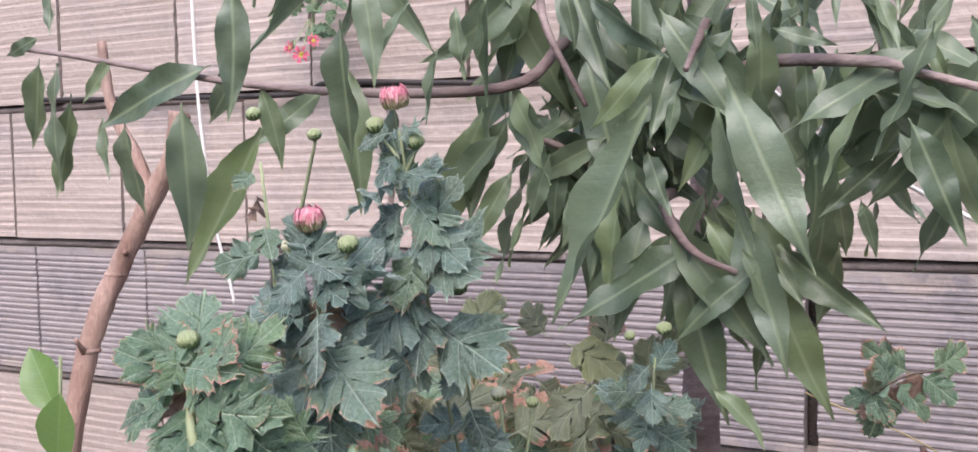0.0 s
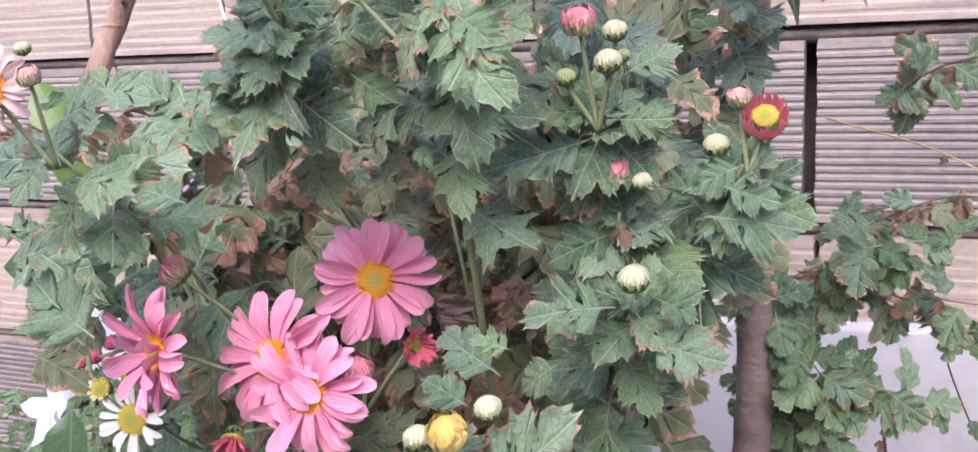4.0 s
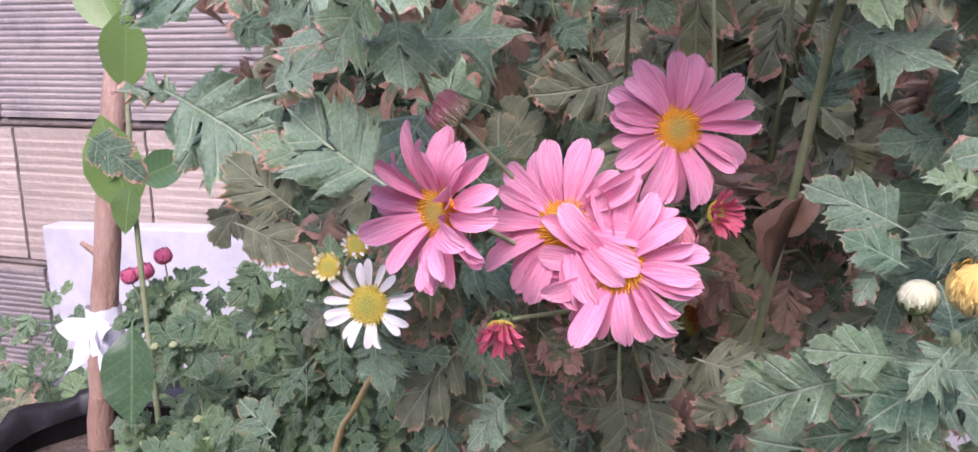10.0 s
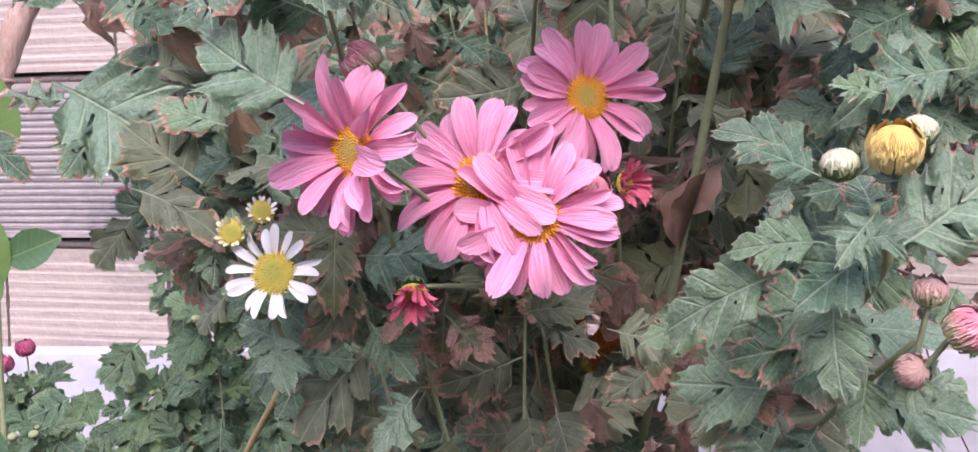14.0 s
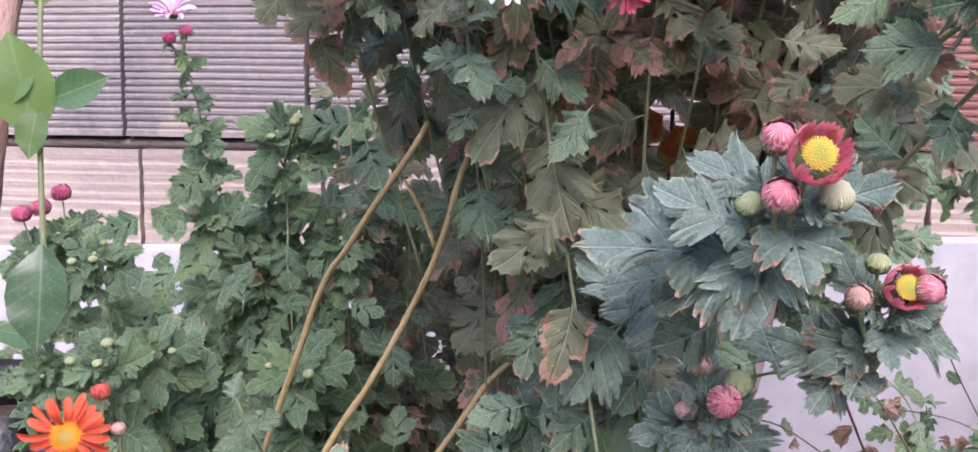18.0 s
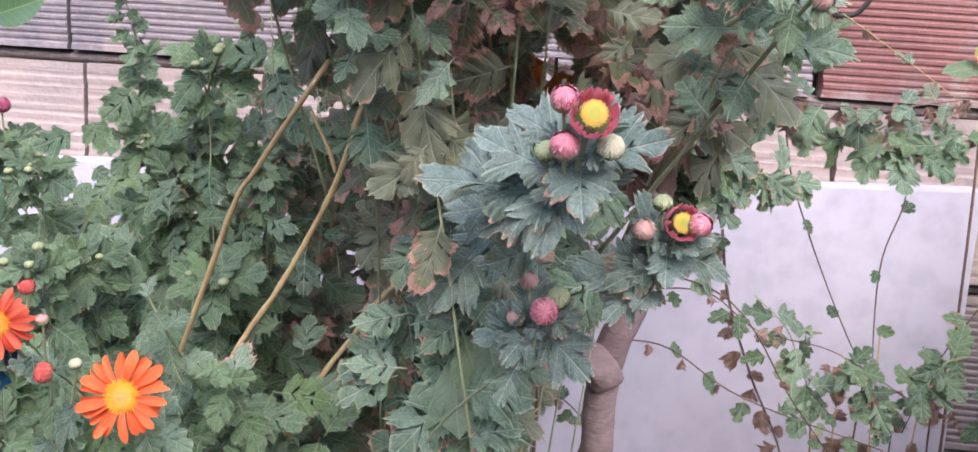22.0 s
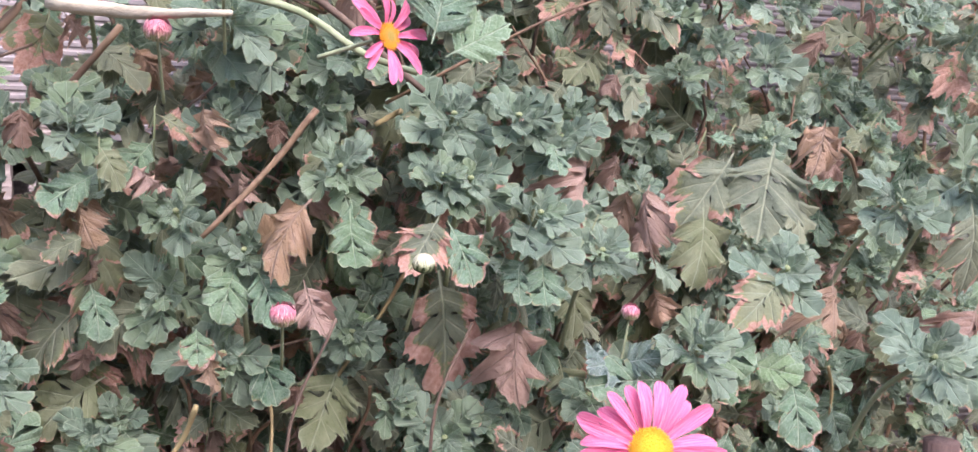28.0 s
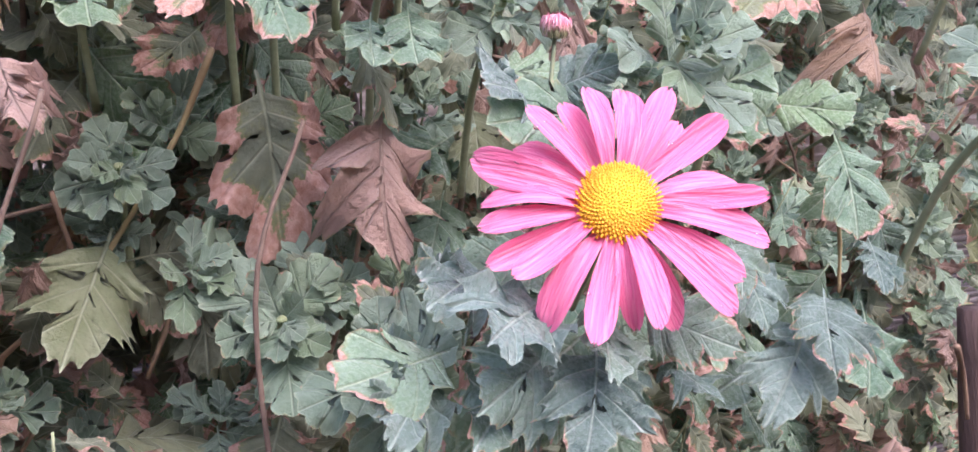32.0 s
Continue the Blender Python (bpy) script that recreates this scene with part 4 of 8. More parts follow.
ROUND_BLADES = (
    ((0.568, 0.568, 0.738), (0.547, 0.552, 0.710)),
    ((0.572, 0.568, 0.735), (0.585, 0.552, 0.708)),
    ((0.528, 0.598, 0.745), (0.531, 0.582, 0.727)),
    ((0.527, 0.593, 0.739), (0.524, 0.577, 0.713)),
    ((0.609, 0.558, 0.713), (0.601, 0.542, 0.696)),
    ((0.620, 0.553, 0.716), (0.613, 0.537, 0.696)),
    ((0.729, 0.508, 0.779), (0.709, 0.492, 0.732)),
    ((0.687, 0.508, 0.746), (0.682, 0.492, 0.713)),
    ((0.824, 0.468, 0.750), (0.821, 0.452, 0.715)),
    ((0.700, 0.458, 0.719), (0.668, 0.442, 0.705)),
    ((0.470, 0.598, 0.711), (0.458, 0.582, 0.687)),
    ((0.478, 0.593, 0.711), (0.489, 0.577, 0.687)),
    ((0.634, 0.578, 0.778), (0.636, 0.562, 0.761)),
    ((0.711, 0.518, 0.773), (0.680, 0.502, 0.743)),
    ((0.480, 0.608, 0.669), (0.491, 0.592, 0.643)),
    ((0.450, 0.598, 0.681), (0.448, 0.582, 0.663)),
)
SIDE_BLADES = (
    ((0.710, 0.463, 0.668), (0.708, 0.447, 0.643)),
    ((0.688, 0.453, 0.618), (0.668, 0.437, 0.598)),
    ((0.690, 0.448, 0.625), (0.675, 0.432, 0.611)),
    ((0.687, 0.468, 0.676), (0.705, 0.452, 0.671)),
    ((0.620, 0.468, 0.680), (0.630, 0.452, 0.687)),
    ((0.621, 0.473, 0.679), (0.601, 0.457, 0.682)),
    ((0.659, 0.458, 0.681), (0.659, 0.442, 0.667)),
    ((0.678, 0.468, 0.635), (0.676, 0.452, 0.618)),
    ((0.700, 0.478, 0.603), (0.666, 0.462, 0.596)),
    ((0.585, 0.458, 0.622), (0.561, 0.442, 0.623)),
    ((0.578, 0.453, 0.619), (0.563, 0.437, 0.612)),
    ((0.729, 0.468, 0.634), (0.720, 0.452, 0.622)),
    ((0.731, 0.473, 0.614), (0.722, 0.457, 0.591)),
    ((0.667, 0.458, 0.640), (0.661, 0.442, 0.631)),
    ((0.598, 0.463, 0.639), (0.578, 0.447, 0.637)),
)
UNDER_BLADES = (
    ((0.608, 0.433, 0.625), (0.598, 0.417, 0.606)),
    ((0.621, 0.438, 0.630), (0.637, 0.422, 0.621)),
    ((0.600, 0.438, 0.634), (0.575, 0.422, 0.632)),
    ((0.605, 0.443, 0.624), (0.581, 0.427, 0.617)),
    ((0.636, 0.448, 0.616), (0.638, 0.432, 0.606)),
    ((0.604, 0.453, 0.614), (0.577, 0.437, 0.610)),
    ((0.612, 0.433, 0.630), (0.598, 0.417, 0.624)),
)
HANGING_DRY = (
    ((0.618, 0.578, 0.686), (0.612, 0.562, 0.641)),
    ((0.500, 0.578, 0.705), (0.502, 0.562, 0.681)),
    ((0.506, 0.588, 0.745), (0.478, 0.572, 0.724)),
    ((0.455, 0.608, 0.792), (0.449, 0.592, 0.773)),
    ((0.763, 0.498, 0.709), (0.754, 0.482, 0.686)),
    ((0.663, 0.588, 0.770), (0.653, 0.572, 0.743)),
    ((0.455, 0.598, 0.678), (0.452, 0.582, 0.652)),
    ((0.778, 0.528, 0.792), (0.763, 0.512, 0.771)),
    ((0.880, 0.508, 0.688), (0.854, 0.492, 0.664)),
    ((0.444, 0.608, 0.619), (0.448, 0.592, 0.596)),
    ((0.698, 0.578, 0.753), (0.678, 0.562, 0.735)),
)
BARE_STEMS = (
    ((0.504, 0.570, 0.790), (0.452, 0.590, 0.726), 0.0021),
    ((0.571, 0.620, 0.709), (0.528, 0.640, 0.632), 0.0017),
    ((0.620, 0.600, 0.660), (0.597, 0.620, 0.570), 0.0014),
    ((0.448, 0.580, 0.644), (0.425, 0.600, 0.597), 0.0018),
    ((0.514, 0.630, 0.661), (0.517, 0.650, 0.584), 0.0013),
    ((0.819, 0.470, 0.663), (0.917, 0.490, 0.597), 0.0020),
    ((0.779, 0.520, 0.778), (0.814, 0.540, 0.760), 0.0018),
    ((0.562, 0.620, 0.791), (0.553, 0.640, 0.783), 0.0022),
    ((0.552, 0.640, 0.630), (0.544, 0.660, 0.585), 0.0015),
    ((0.855, 0.600, 0.630), (0.876, 0.620, 0.584), 0.0015),
    ((0.874, 0.550, 0.567), (0.906, 0.570, 0.524), 0.0018),
    ((0.491, 0.620, 0.601), (0.483, 0.640, 0.643), 0.0014),
)

# points the camera has to see: flowers, buds, stems, trunk, leaf tufts
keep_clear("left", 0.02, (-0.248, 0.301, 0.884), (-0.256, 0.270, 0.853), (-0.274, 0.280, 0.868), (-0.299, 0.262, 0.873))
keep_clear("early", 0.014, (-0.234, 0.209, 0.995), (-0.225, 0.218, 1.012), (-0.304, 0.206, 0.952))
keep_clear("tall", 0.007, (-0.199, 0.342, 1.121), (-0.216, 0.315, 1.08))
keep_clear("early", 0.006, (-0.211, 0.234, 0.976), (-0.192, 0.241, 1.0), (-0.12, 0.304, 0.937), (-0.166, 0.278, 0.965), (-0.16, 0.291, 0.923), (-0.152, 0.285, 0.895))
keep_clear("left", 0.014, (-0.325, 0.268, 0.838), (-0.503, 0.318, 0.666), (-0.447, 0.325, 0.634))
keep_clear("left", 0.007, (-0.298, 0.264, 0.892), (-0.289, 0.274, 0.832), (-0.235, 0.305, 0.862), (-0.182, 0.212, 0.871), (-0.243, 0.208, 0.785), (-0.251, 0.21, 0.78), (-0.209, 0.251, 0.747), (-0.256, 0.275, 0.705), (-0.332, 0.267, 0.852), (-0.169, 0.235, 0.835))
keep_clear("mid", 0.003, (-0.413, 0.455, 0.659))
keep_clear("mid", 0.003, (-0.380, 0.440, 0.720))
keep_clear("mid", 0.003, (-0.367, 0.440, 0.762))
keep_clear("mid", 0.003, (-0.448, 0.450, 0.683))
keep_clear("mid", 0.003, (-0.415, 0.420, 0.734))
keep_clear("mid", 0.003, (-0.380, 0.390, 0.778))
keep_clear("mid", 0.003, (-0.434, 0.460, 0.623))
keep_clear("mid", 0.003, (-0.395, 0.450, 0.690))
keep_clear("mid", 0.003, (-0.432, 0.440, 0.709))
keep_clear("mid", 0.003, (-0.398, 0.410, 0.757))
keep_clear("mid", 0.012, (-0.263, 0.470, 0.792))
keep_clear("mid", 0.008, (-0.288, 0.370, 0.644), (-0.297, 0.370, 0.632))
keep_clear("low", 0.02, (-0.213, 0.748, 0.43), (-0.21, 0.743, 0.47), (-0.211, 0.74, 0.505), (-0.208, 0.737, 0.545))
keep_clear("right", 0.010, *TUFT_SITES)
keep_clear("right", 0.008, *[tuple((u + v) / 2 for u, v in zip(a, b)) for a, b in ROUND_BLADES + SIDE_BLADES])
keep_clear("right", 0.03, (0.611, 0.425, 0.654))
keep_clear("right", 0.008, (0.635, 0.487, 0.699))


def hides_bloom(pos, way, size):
    # true for a leaf close to a sight line from the camera
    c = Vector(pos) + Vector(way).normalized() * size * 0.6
    for b, d, r in SIGHT_LINES:
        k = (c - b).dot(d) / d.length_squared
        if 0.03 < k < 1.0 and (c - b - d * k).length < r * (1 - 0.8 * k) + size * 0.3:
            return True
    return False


def leafy(plant, points, n, size, meshes, seed, start=0.35, droop=0.3, dry=0.1, grow=0.5, r=0.0009, mat=None, stem=True, young=None, tilt=0.32):
    """A stem through the points with n leaves in a spiral on its upper part; the topmost form a small rosette."""
    rng = random.Random(seed)
    if points[0][2] <= BED:
        points = ((points[0][0] - 0.02, points[0][1] + 0.2, points[0][2]), (points[1][0] - 0.01, points[1][1] + 0.12, points[1][2]), *points[2:])
    path = smooth_path(points, 6)
    if stem:
        tube("stem", points, r, r * 0.6, mat or M_STEM, plant, 6, 6, 0.08, seed)
    N = len(path) - 1
    turn = rng.uniform(0, 6.28)
    for k in range(n):
        f = start + (1 - start) * ((k + 0.7) / n) ** 0.85
        i = min(int(f * N), N - 1)
        p = path[i].lerp(path[i + 1], f * N - i)
        turn += 2.39996 + rng.uniform(-0.5, 0.5)
        top = max(0.0, (f - 0.8) / 0.2)
        way = fanned(turn, rng, droop * (1.3 - top))
        s = size * rng.uniform(0.75, 1.2) * (1 - (1 - grow) * top)
        choice, name, up = meshes, "leaf", facing(rng, tilt)
        if rng.random() < dry * (1.7 - 1.5 * f):
            choice, name = L_DRY, "dry_leaf"
            way = (way + Vector((0, 0, -1.0))).normalized()
            s *= 0.62
        elif young and top > 0.2:
            choice = young
        leaf_at(plant, choice[rng.randrange(len(choice))], p + Vector((0, -0.004 * top, 0)), way, up, s, name, rng.uniform(-0.3, 0.3))


def rosette(plant, at, n, size, meshes, seed, way=(0, -0.75, 0.6), stalk=None, heart=True, sure=False):
    """Tuft of young leaves at a shoot's tip: larger outside, small and upright at the heart."""
    rng = random.Random(seed)
    ax = Vector(way).normalized()
    side = ax.cross(Vector((0.1, 0.2, 1))).normalized()
    other = ax.cross(side)
    turn = rng.uniform(0, 6.28)
    for k in range(n):
        q = k / max(n - 1, 1)
        turn += 2.39996 + rng.uniform(-0.25, 0.25)
        out = side * math.cos(turn) + other * math.sin(turn)
        d = (out * (1 - 0.6 * q) + ax * (0.15 + 0.75 * q) + Vector((0, 0, -0.15))).normalized()
        up = (ax - out * (0.1 + 0.8 * q) + Vector((rng.gauss(0, 0.15), 0, rng.gauss(0, 0.15)))).normalized()
        leaf_at(plant, meshes[rng.randrange(len(meshes))], Vector(at) - ax * size * 0.35 * (1 - q), d, up, size * (1.1 - 0.65 * q) * rng.uniform(0.85, 1.15), sure=sure)
    if heart:
        bud(plant, Vector(at) + ax * 0.001, "green", 0.0026)
    if stalk:
        tube("stem", (stalk, (Vector(stalk) * 0.4 + Vector(at) * 0.6) + Vector((0, 0.01, 0)), at), 0.0017, 0.0012, M_STEM, plant, 6, 5)


def tufts(plant, sites, n, meshes, seed, label=""):
    """Many small leaf tufts joined into one part. sites: (place, direction, size)."""
    rng = random.Random(seed)
    V, E, C, Fc, base = [], [], [], [], 0
    data = []
    for me in meshes:
        v, e, c, f = np.empty(len(me.vertices) * 3, "f"), np.empty(len(me.vertices), "f"), np.empty(len(me.vertices) * 3, "f"), np.empty(len(me.polygons) * 4, "i")
        me.vertices.foreach_get("co", v)
        me.attributes["edge"].data.foreach_get("value", e)
        me.attributes["blade"].data.foreach_get("vector", c)
        me.polygons.foreach_get("vertices", f)
        data.append((v.reshape(-1, 3), e, c.reshape(-1, 3), f.reshape(-1, 4)))
    origin = WORLD[plant].translation
    for at, way, size in sites:
        ax = Vector(way).normalized()
        side = ax.cross(Vector((0.1, 0.2, 1))).normalized()
        other = ax.cross(side)
        turn = rng.uniform(0, 6.28)
        for k in range(n):
            q = k / (n - 1)
            turn += 2.39996 + rng.uniform(-0.3, 0.3)
            o = side * math.cos(turn) + other * math.sin(turn)
            d = (o * (1 - 0.6 * q) + ax * (0.15 + 0.75 * q) + Vector((0, 0, -0.2 * (1 - q)))).normalized()
            up = (ax - o * (0.1 + 0.8 * q) + Vector((rng.gauss(0, 0.2), 0, rng.gauss(0, 0.2)))).normalized()
            p = Vector(at) - ax * size * 0.4 * (1 - q)
            s = size * (1.15 - 0.7 * q) * rng.uniform(0.8, 1.2)
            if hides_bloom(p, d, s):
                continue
            v, e, c, f = data[rng.randrange(len(data))]
            a = np.array(frame_to(p - origin, d, up, s, rng.uniform(-0.2, 0.2)))
            V.append(v @ a[:3, :3].T + a[:3, 3])
            E.append(e)
            c = c.copy()
            c[:, 2] = rng.random()
            C.append(c)
            Fc.append(f + base)
            base += len(v)
    me = mesh_from("foliage", np.concatenate(V).tolist(), np.concatenate(Fc).tolist(), meshes[0].materials[0], True, np.concatenate(E), np.concatenate(C))
    ob = part("foliage", me, plant, None, label)
    ob["kind"] = "stuff"
    return ob

# ---- setting ----
WALL_Y, COURSE, J0 = 1.2, 0.225, 0.753
_v, _f = [], []
_gx = [-60, -12, -4, *[-2.5 + 0.1 * i for i in range(46)], 4, 12, 60]
_gy = [-60, -12, -4, *[-1.6 + 0.1 * i for i in range(29)]]
for _y in _gy:
    for _x in _gx:
        _v.append((_x, _y, 0.15 + 0.03 * noise.noise((_x * 4, _y * 4, 0)) + 0.015 * noise.noise((_x * 15, _y * 15, 3))))
for _i in range(len(_gy) - 1):
    for _k in range(len(_gx) - 1):
        _a = _i * len(_gx) + _k
        _f.append((_a, _a + 1, _a + len(_gx) + 1, _a + len(_gx)))
ground = tagged(new("ground", mesh_from("ground", _v, _f, M_SOIL)), "dark garden soil under the flower plants", "ground", kind="structure")


def box_mesh(name, mat, lo, hi, bevel=0.0, drop=0.0):
    bm = bmesh.new()
    bmesh.ops.create_cube(bm, size=1.0)
    for v in bm.verts:
        v.co = Vector([(lo[k] + hi[k]) / 2 + v.co[k] * (hi[k] - lo[k]) for k in range(3)])
    for v in bm.verts:
        if v.co.z > (lo[2] + hi[2]) / 2 and v.co.x < (lo[0] + hi[0]) / 2:
            v.co.z += drop
    if bevel:
        bmesh.ops.bevel(bm, geom=bm.edges[:], offset=bevel, segments=2, affect="EDGES", profile=0.6)
    return from_bm(name, bm, mat)


wall = tagged(new("wall_north", mesh_from("wall_north", *(lambda b: (b[0], b[1]))(([(x, y, z) for x in (-4.5, 4.5) for y in (WALL_Y + 0.08, WALL_Y + 0.25) for z in (0.0, 2.6)], [(0, 1, 3, 2), (4, 6, 7, 5), (0, 4, 5, 1), (2, 3, 7, 6), (0, 2, 6, 4), (1, 5, 7, 3)])), M_MORTAR, False)), "garden wall of ribbed hollow clay blocks with raked mortar joints", "wall", kind="structure")


def block_mesh(name, mat, w, h, seed, ribs=19):
    """Face of a hollow clay block: horizontal ribs with rounded tops, chipped ends, a plain lip above and below."""
    rng = random.Random(seed)
    verts, faces = [], []
    prof = [(-h / 2, 0.03), (-h / 2, 0.0)]
    lip = h * 0.035
    z = -h / 2 + lip
    prof.append((z, 0.0))
    step = (h - 2 * lip) / ribs
    for k in range(ribs):
        z0 = -h / 2 + lip + k * step
        d = (0.0009 if ribs < 18 else 0.0022) + rng.uniform(-0.0004, 0.0004)
        prof += [(z0 + step * 0.16, d), (z0 + step * 0.36, d), (z0 + step * 0.55, 0.0004), (z0 + step * 0.95, 0.0)]
    prof += [(h / 2, 0.0), (h / 2, 0.03)]
    cols = 3
    for c in range(cols):
        x = -w / 2 + w * c / (cols - 1)
        for zz, d in prof:
            wob = 0.0007 * noise.noise((x * 30 + seed * 7, zz * 60, seed))
            ex = 0.0022 * noise.noise((seed, zz * 50, c)) if c in (0, cols - 1) else 0
            verts.append((x + ex, d + wob, zz + 0.0012 * noise.noise((x * 12, seed, zz * 9))))
    n = len(prof)
    for c in range(cols - 1):
        for k in range(n - 1):
            a = c * n + k
            faces.append((a, a + n, a + n + 1, a + 1))
    for c in (0, cols - 1):
        b = len(verts)
        for zz, d in prof:
            verts.append((verts[c * n][0], 0.03, zz))
        for k in range(n - 1):
            q = (c * n + k, c * n + k + 1, b + k + 1, b + k)
            faces.append(q if c == 0 else q[::-1])
    return mesh_from(name, verts, faces, mat, False)


BLOCKS = {}
for _mat, _key in ((M_BLOCK, "clay"), (M_BLOCKG, "grey"), (M_BLOCKR, "red")):
    BLOCKS[_key] = [block_mesh("block", _mat, 0.25 - 0.006, COURSE - 0.016, k, 15 if _key == "clay" else 21) for k in range(4)]

# vertical joints of each course
_rng = random.Random(4)
for _row in range(-3, 8):
    _z = J0 + (_row + 0.5) * COURSE
    _x = -2.95 + (0.125 if _row % 2 else 0.0) + (0.06 if _row > 0 else 0)
    if _row == 0:
        _joints = [-0.19 - 0.25 * k for k in range(11, 0, -1)] + [-0.185, 0.052, 0.262, 0.465, 0.70] + [0.7 + 0.25 * k for k in range(1, 9)]
    elif _row == 1:
        _joints = [-1.483 - 0.25 * k for k in range(6, 0, -1)] + [-1.483 + 0.25 * k for k in range(0, 17)]
    else:
        _off = {-1: 0.33 - 0.25 * 12, 2: -1.36 - 0.25 * 6}.get(_row, -3.0 + 0.11 * (_row % 3))
        _joints = [_off + 0.25 * k for k in range(24)]
    for _a, _b in zip(_joints, _joints[1:]):
        if _b < -2.9 or _a > 2.6:
            continue
        _key = "clay" if _row >= 1 else "grey"
        if _row == 0 and abs(_a - 0.052) < 0.01:
            _key = "red"
        if _row == -1:
            _key = "clay"
        _me = BLOCKS[_key][_rng.randrange(4)]
        _ob = part("block", _me, wall, Matrix.Translation(((_a + _b) / 2, WALL_Y + _rng.uniform(-0.004, 0.003), _z + _rng.uniform(-0.002, 0.002))) @ Euler((_rng.uniform(-0.006, 0.006), _rng.uniform(-0.004, 0.004), 0)).to_matrix().to_4x4() @ Matrix.Diagonal(((_b - _a - (0.018 if _row == 0 and -0.3 < _a < 0.0 else 0.022 if _row == -1 and abs(_a - 0.33) < 0.02 else 0.0)) / 0.25, 1, 1, 1)))

for _row in range(-3, 9):
    _v, _f = [], []
    for _k in range(181):
        _x = -4.5 + 0.05 * _k
        for _d in (-0.0105, -0.003, 0.003, 0.0105):
            _v.append((_x, WALL_Y + 0.007 + 0.004 * noise.noise((_x * 9, _row * 3.1, _d * 300)) + (0.018 if abs(_d) > 0.01 else 0), J0 + _row * COURSE + _d + 0.002 * noise.noise((_x * 14, _row, 5))))
    for _k in range(180):
        for _j in range(3):
            _a = _k * 4 + _j
            _f.append((_a, _a + 4, _a + 5, _a + 1))
    part("mortar_bed", mesh_from("mortar_bed", _v, _f, M_MORTAR), wall)

# whitewashed kerb in front of the wall
kerb = tagged(new("plinth", box_mesh("plinth", M_WHITEWASH, (-1.34, WALL_Y - 0.045, 0.1), (0.252, WALL_Y - 0.006, 0.664), 0.004, -0.06)), "low whitewashed plinth standing against the block wall", "plinth", kind="structure")

# made-up walls out of view, behind and beside the camera, that bounce light
for _name, _lo, _hi in (("wall_south", (-4.5, -3.6, 0), (4.5, -3.4, 2.2)), ("wall_west", (-4.7, -3.6, 0), (-4.5, 1.4, 2.2)), ("wall_east", (4.5, -3.6, 0), (4.7, 1.4, 2.2))):
    tagged(new(_name, box_mesh(_name, M_BLOCKG, _lo, _hi)), "plain added wall out of view that bounces light", "wall", kind="structure")

# ---- tree with long narrow leaves ----
tree = thing("tree", (-0.205, 0.82, 0.14), "young tree with grey-brown trunk and long narrow drooping leaves", "tree")
TRUNK = [(-0.222, 0.77, 0.13), (-0.214, 0.750, 0.41), (-0.210, 0.745, 0.459), (-0.211, 0.740, 0.502), (-0.205, 0.737, 0.55), (-0.190, 0.735, 0.594), (-0.184, 0.733, 0.629), (-0.178, 0.73, 0.69), (-0.177, 0.725, 0.76), (-0.183, 0.71, 0.85), (-0.183, 0.70, 0.92), (-0.176, 0.69, 1.03), (-0.17, 0.67, 1.2), (-0.2, 0.64, 1.5)]
tube("trunk", TRUNK, 0.0152, 0.0122, M_BARK, tree, 14, 8, 0.04, 3)
_kn = bmesh.new()
bmesh.ops.create_icosphere(_kn, subdivisions=3, radius=0.0195)
for _q in _kn.verts:
    _q.co *= 1 + 0.35 * noise.noise(_q.co * 60) + 0.2 * noise.noise(_q.co * 140)
    _q.co += Vector((-0.214, 0.728, 0.536)) - WORLD[tree].translation
part("knot", from_bm("knot", _kn, M_BARK, True), tree)
BOUGHS = [
    ((-0.18, 0.66, 1.17), (-0.2, 0.52, 1.16), (-0.22, 0.47, 1.133), (-0.374, 0.5, 1.143), (-0.547, 0.5, 1.173), (-0.6, 0.51, 1.18)),
    ((-0.18, 0.66, 1.15), (-0.13, 0.5, 1.16), (-0.121, 0.43, 1.133)),
    ((-0.18, 0.66, 1.12), (-0.12, 0.52, 1.14), (-0.06, 0.46, 1.135), (-0.038, 0.46, 1.129), (0.02, 0.46, 1.11)),
    ((-0.18, 0.66, 1.2), (-0.2, 0.5, 1.2), (-0.202, 0.48, 1.168), (-0.177, 0.47, 1.123)),
    ((-0.18, 0.67, 1.08), (-0.15, 0.5, 1.08), (-0.13, 0.47, 1.06), (-0.11, 0.47, 1.05)),
    ((-0.18, 0.66, 1.22), (-0.1, 0.45, 1.24), (-0.06, 0.44, 1.2)),
    ((-0.18, 0.66, 1.22), (-0.28, 0.46, 1.24), (-0.3, 0.43, 1.2)),
    ((-0.18, 0.67, 1.05), (-0.2, 0.52, 1.1), (-0.21, 0.49, 1.11)),
]
_rng = random.Random(11)
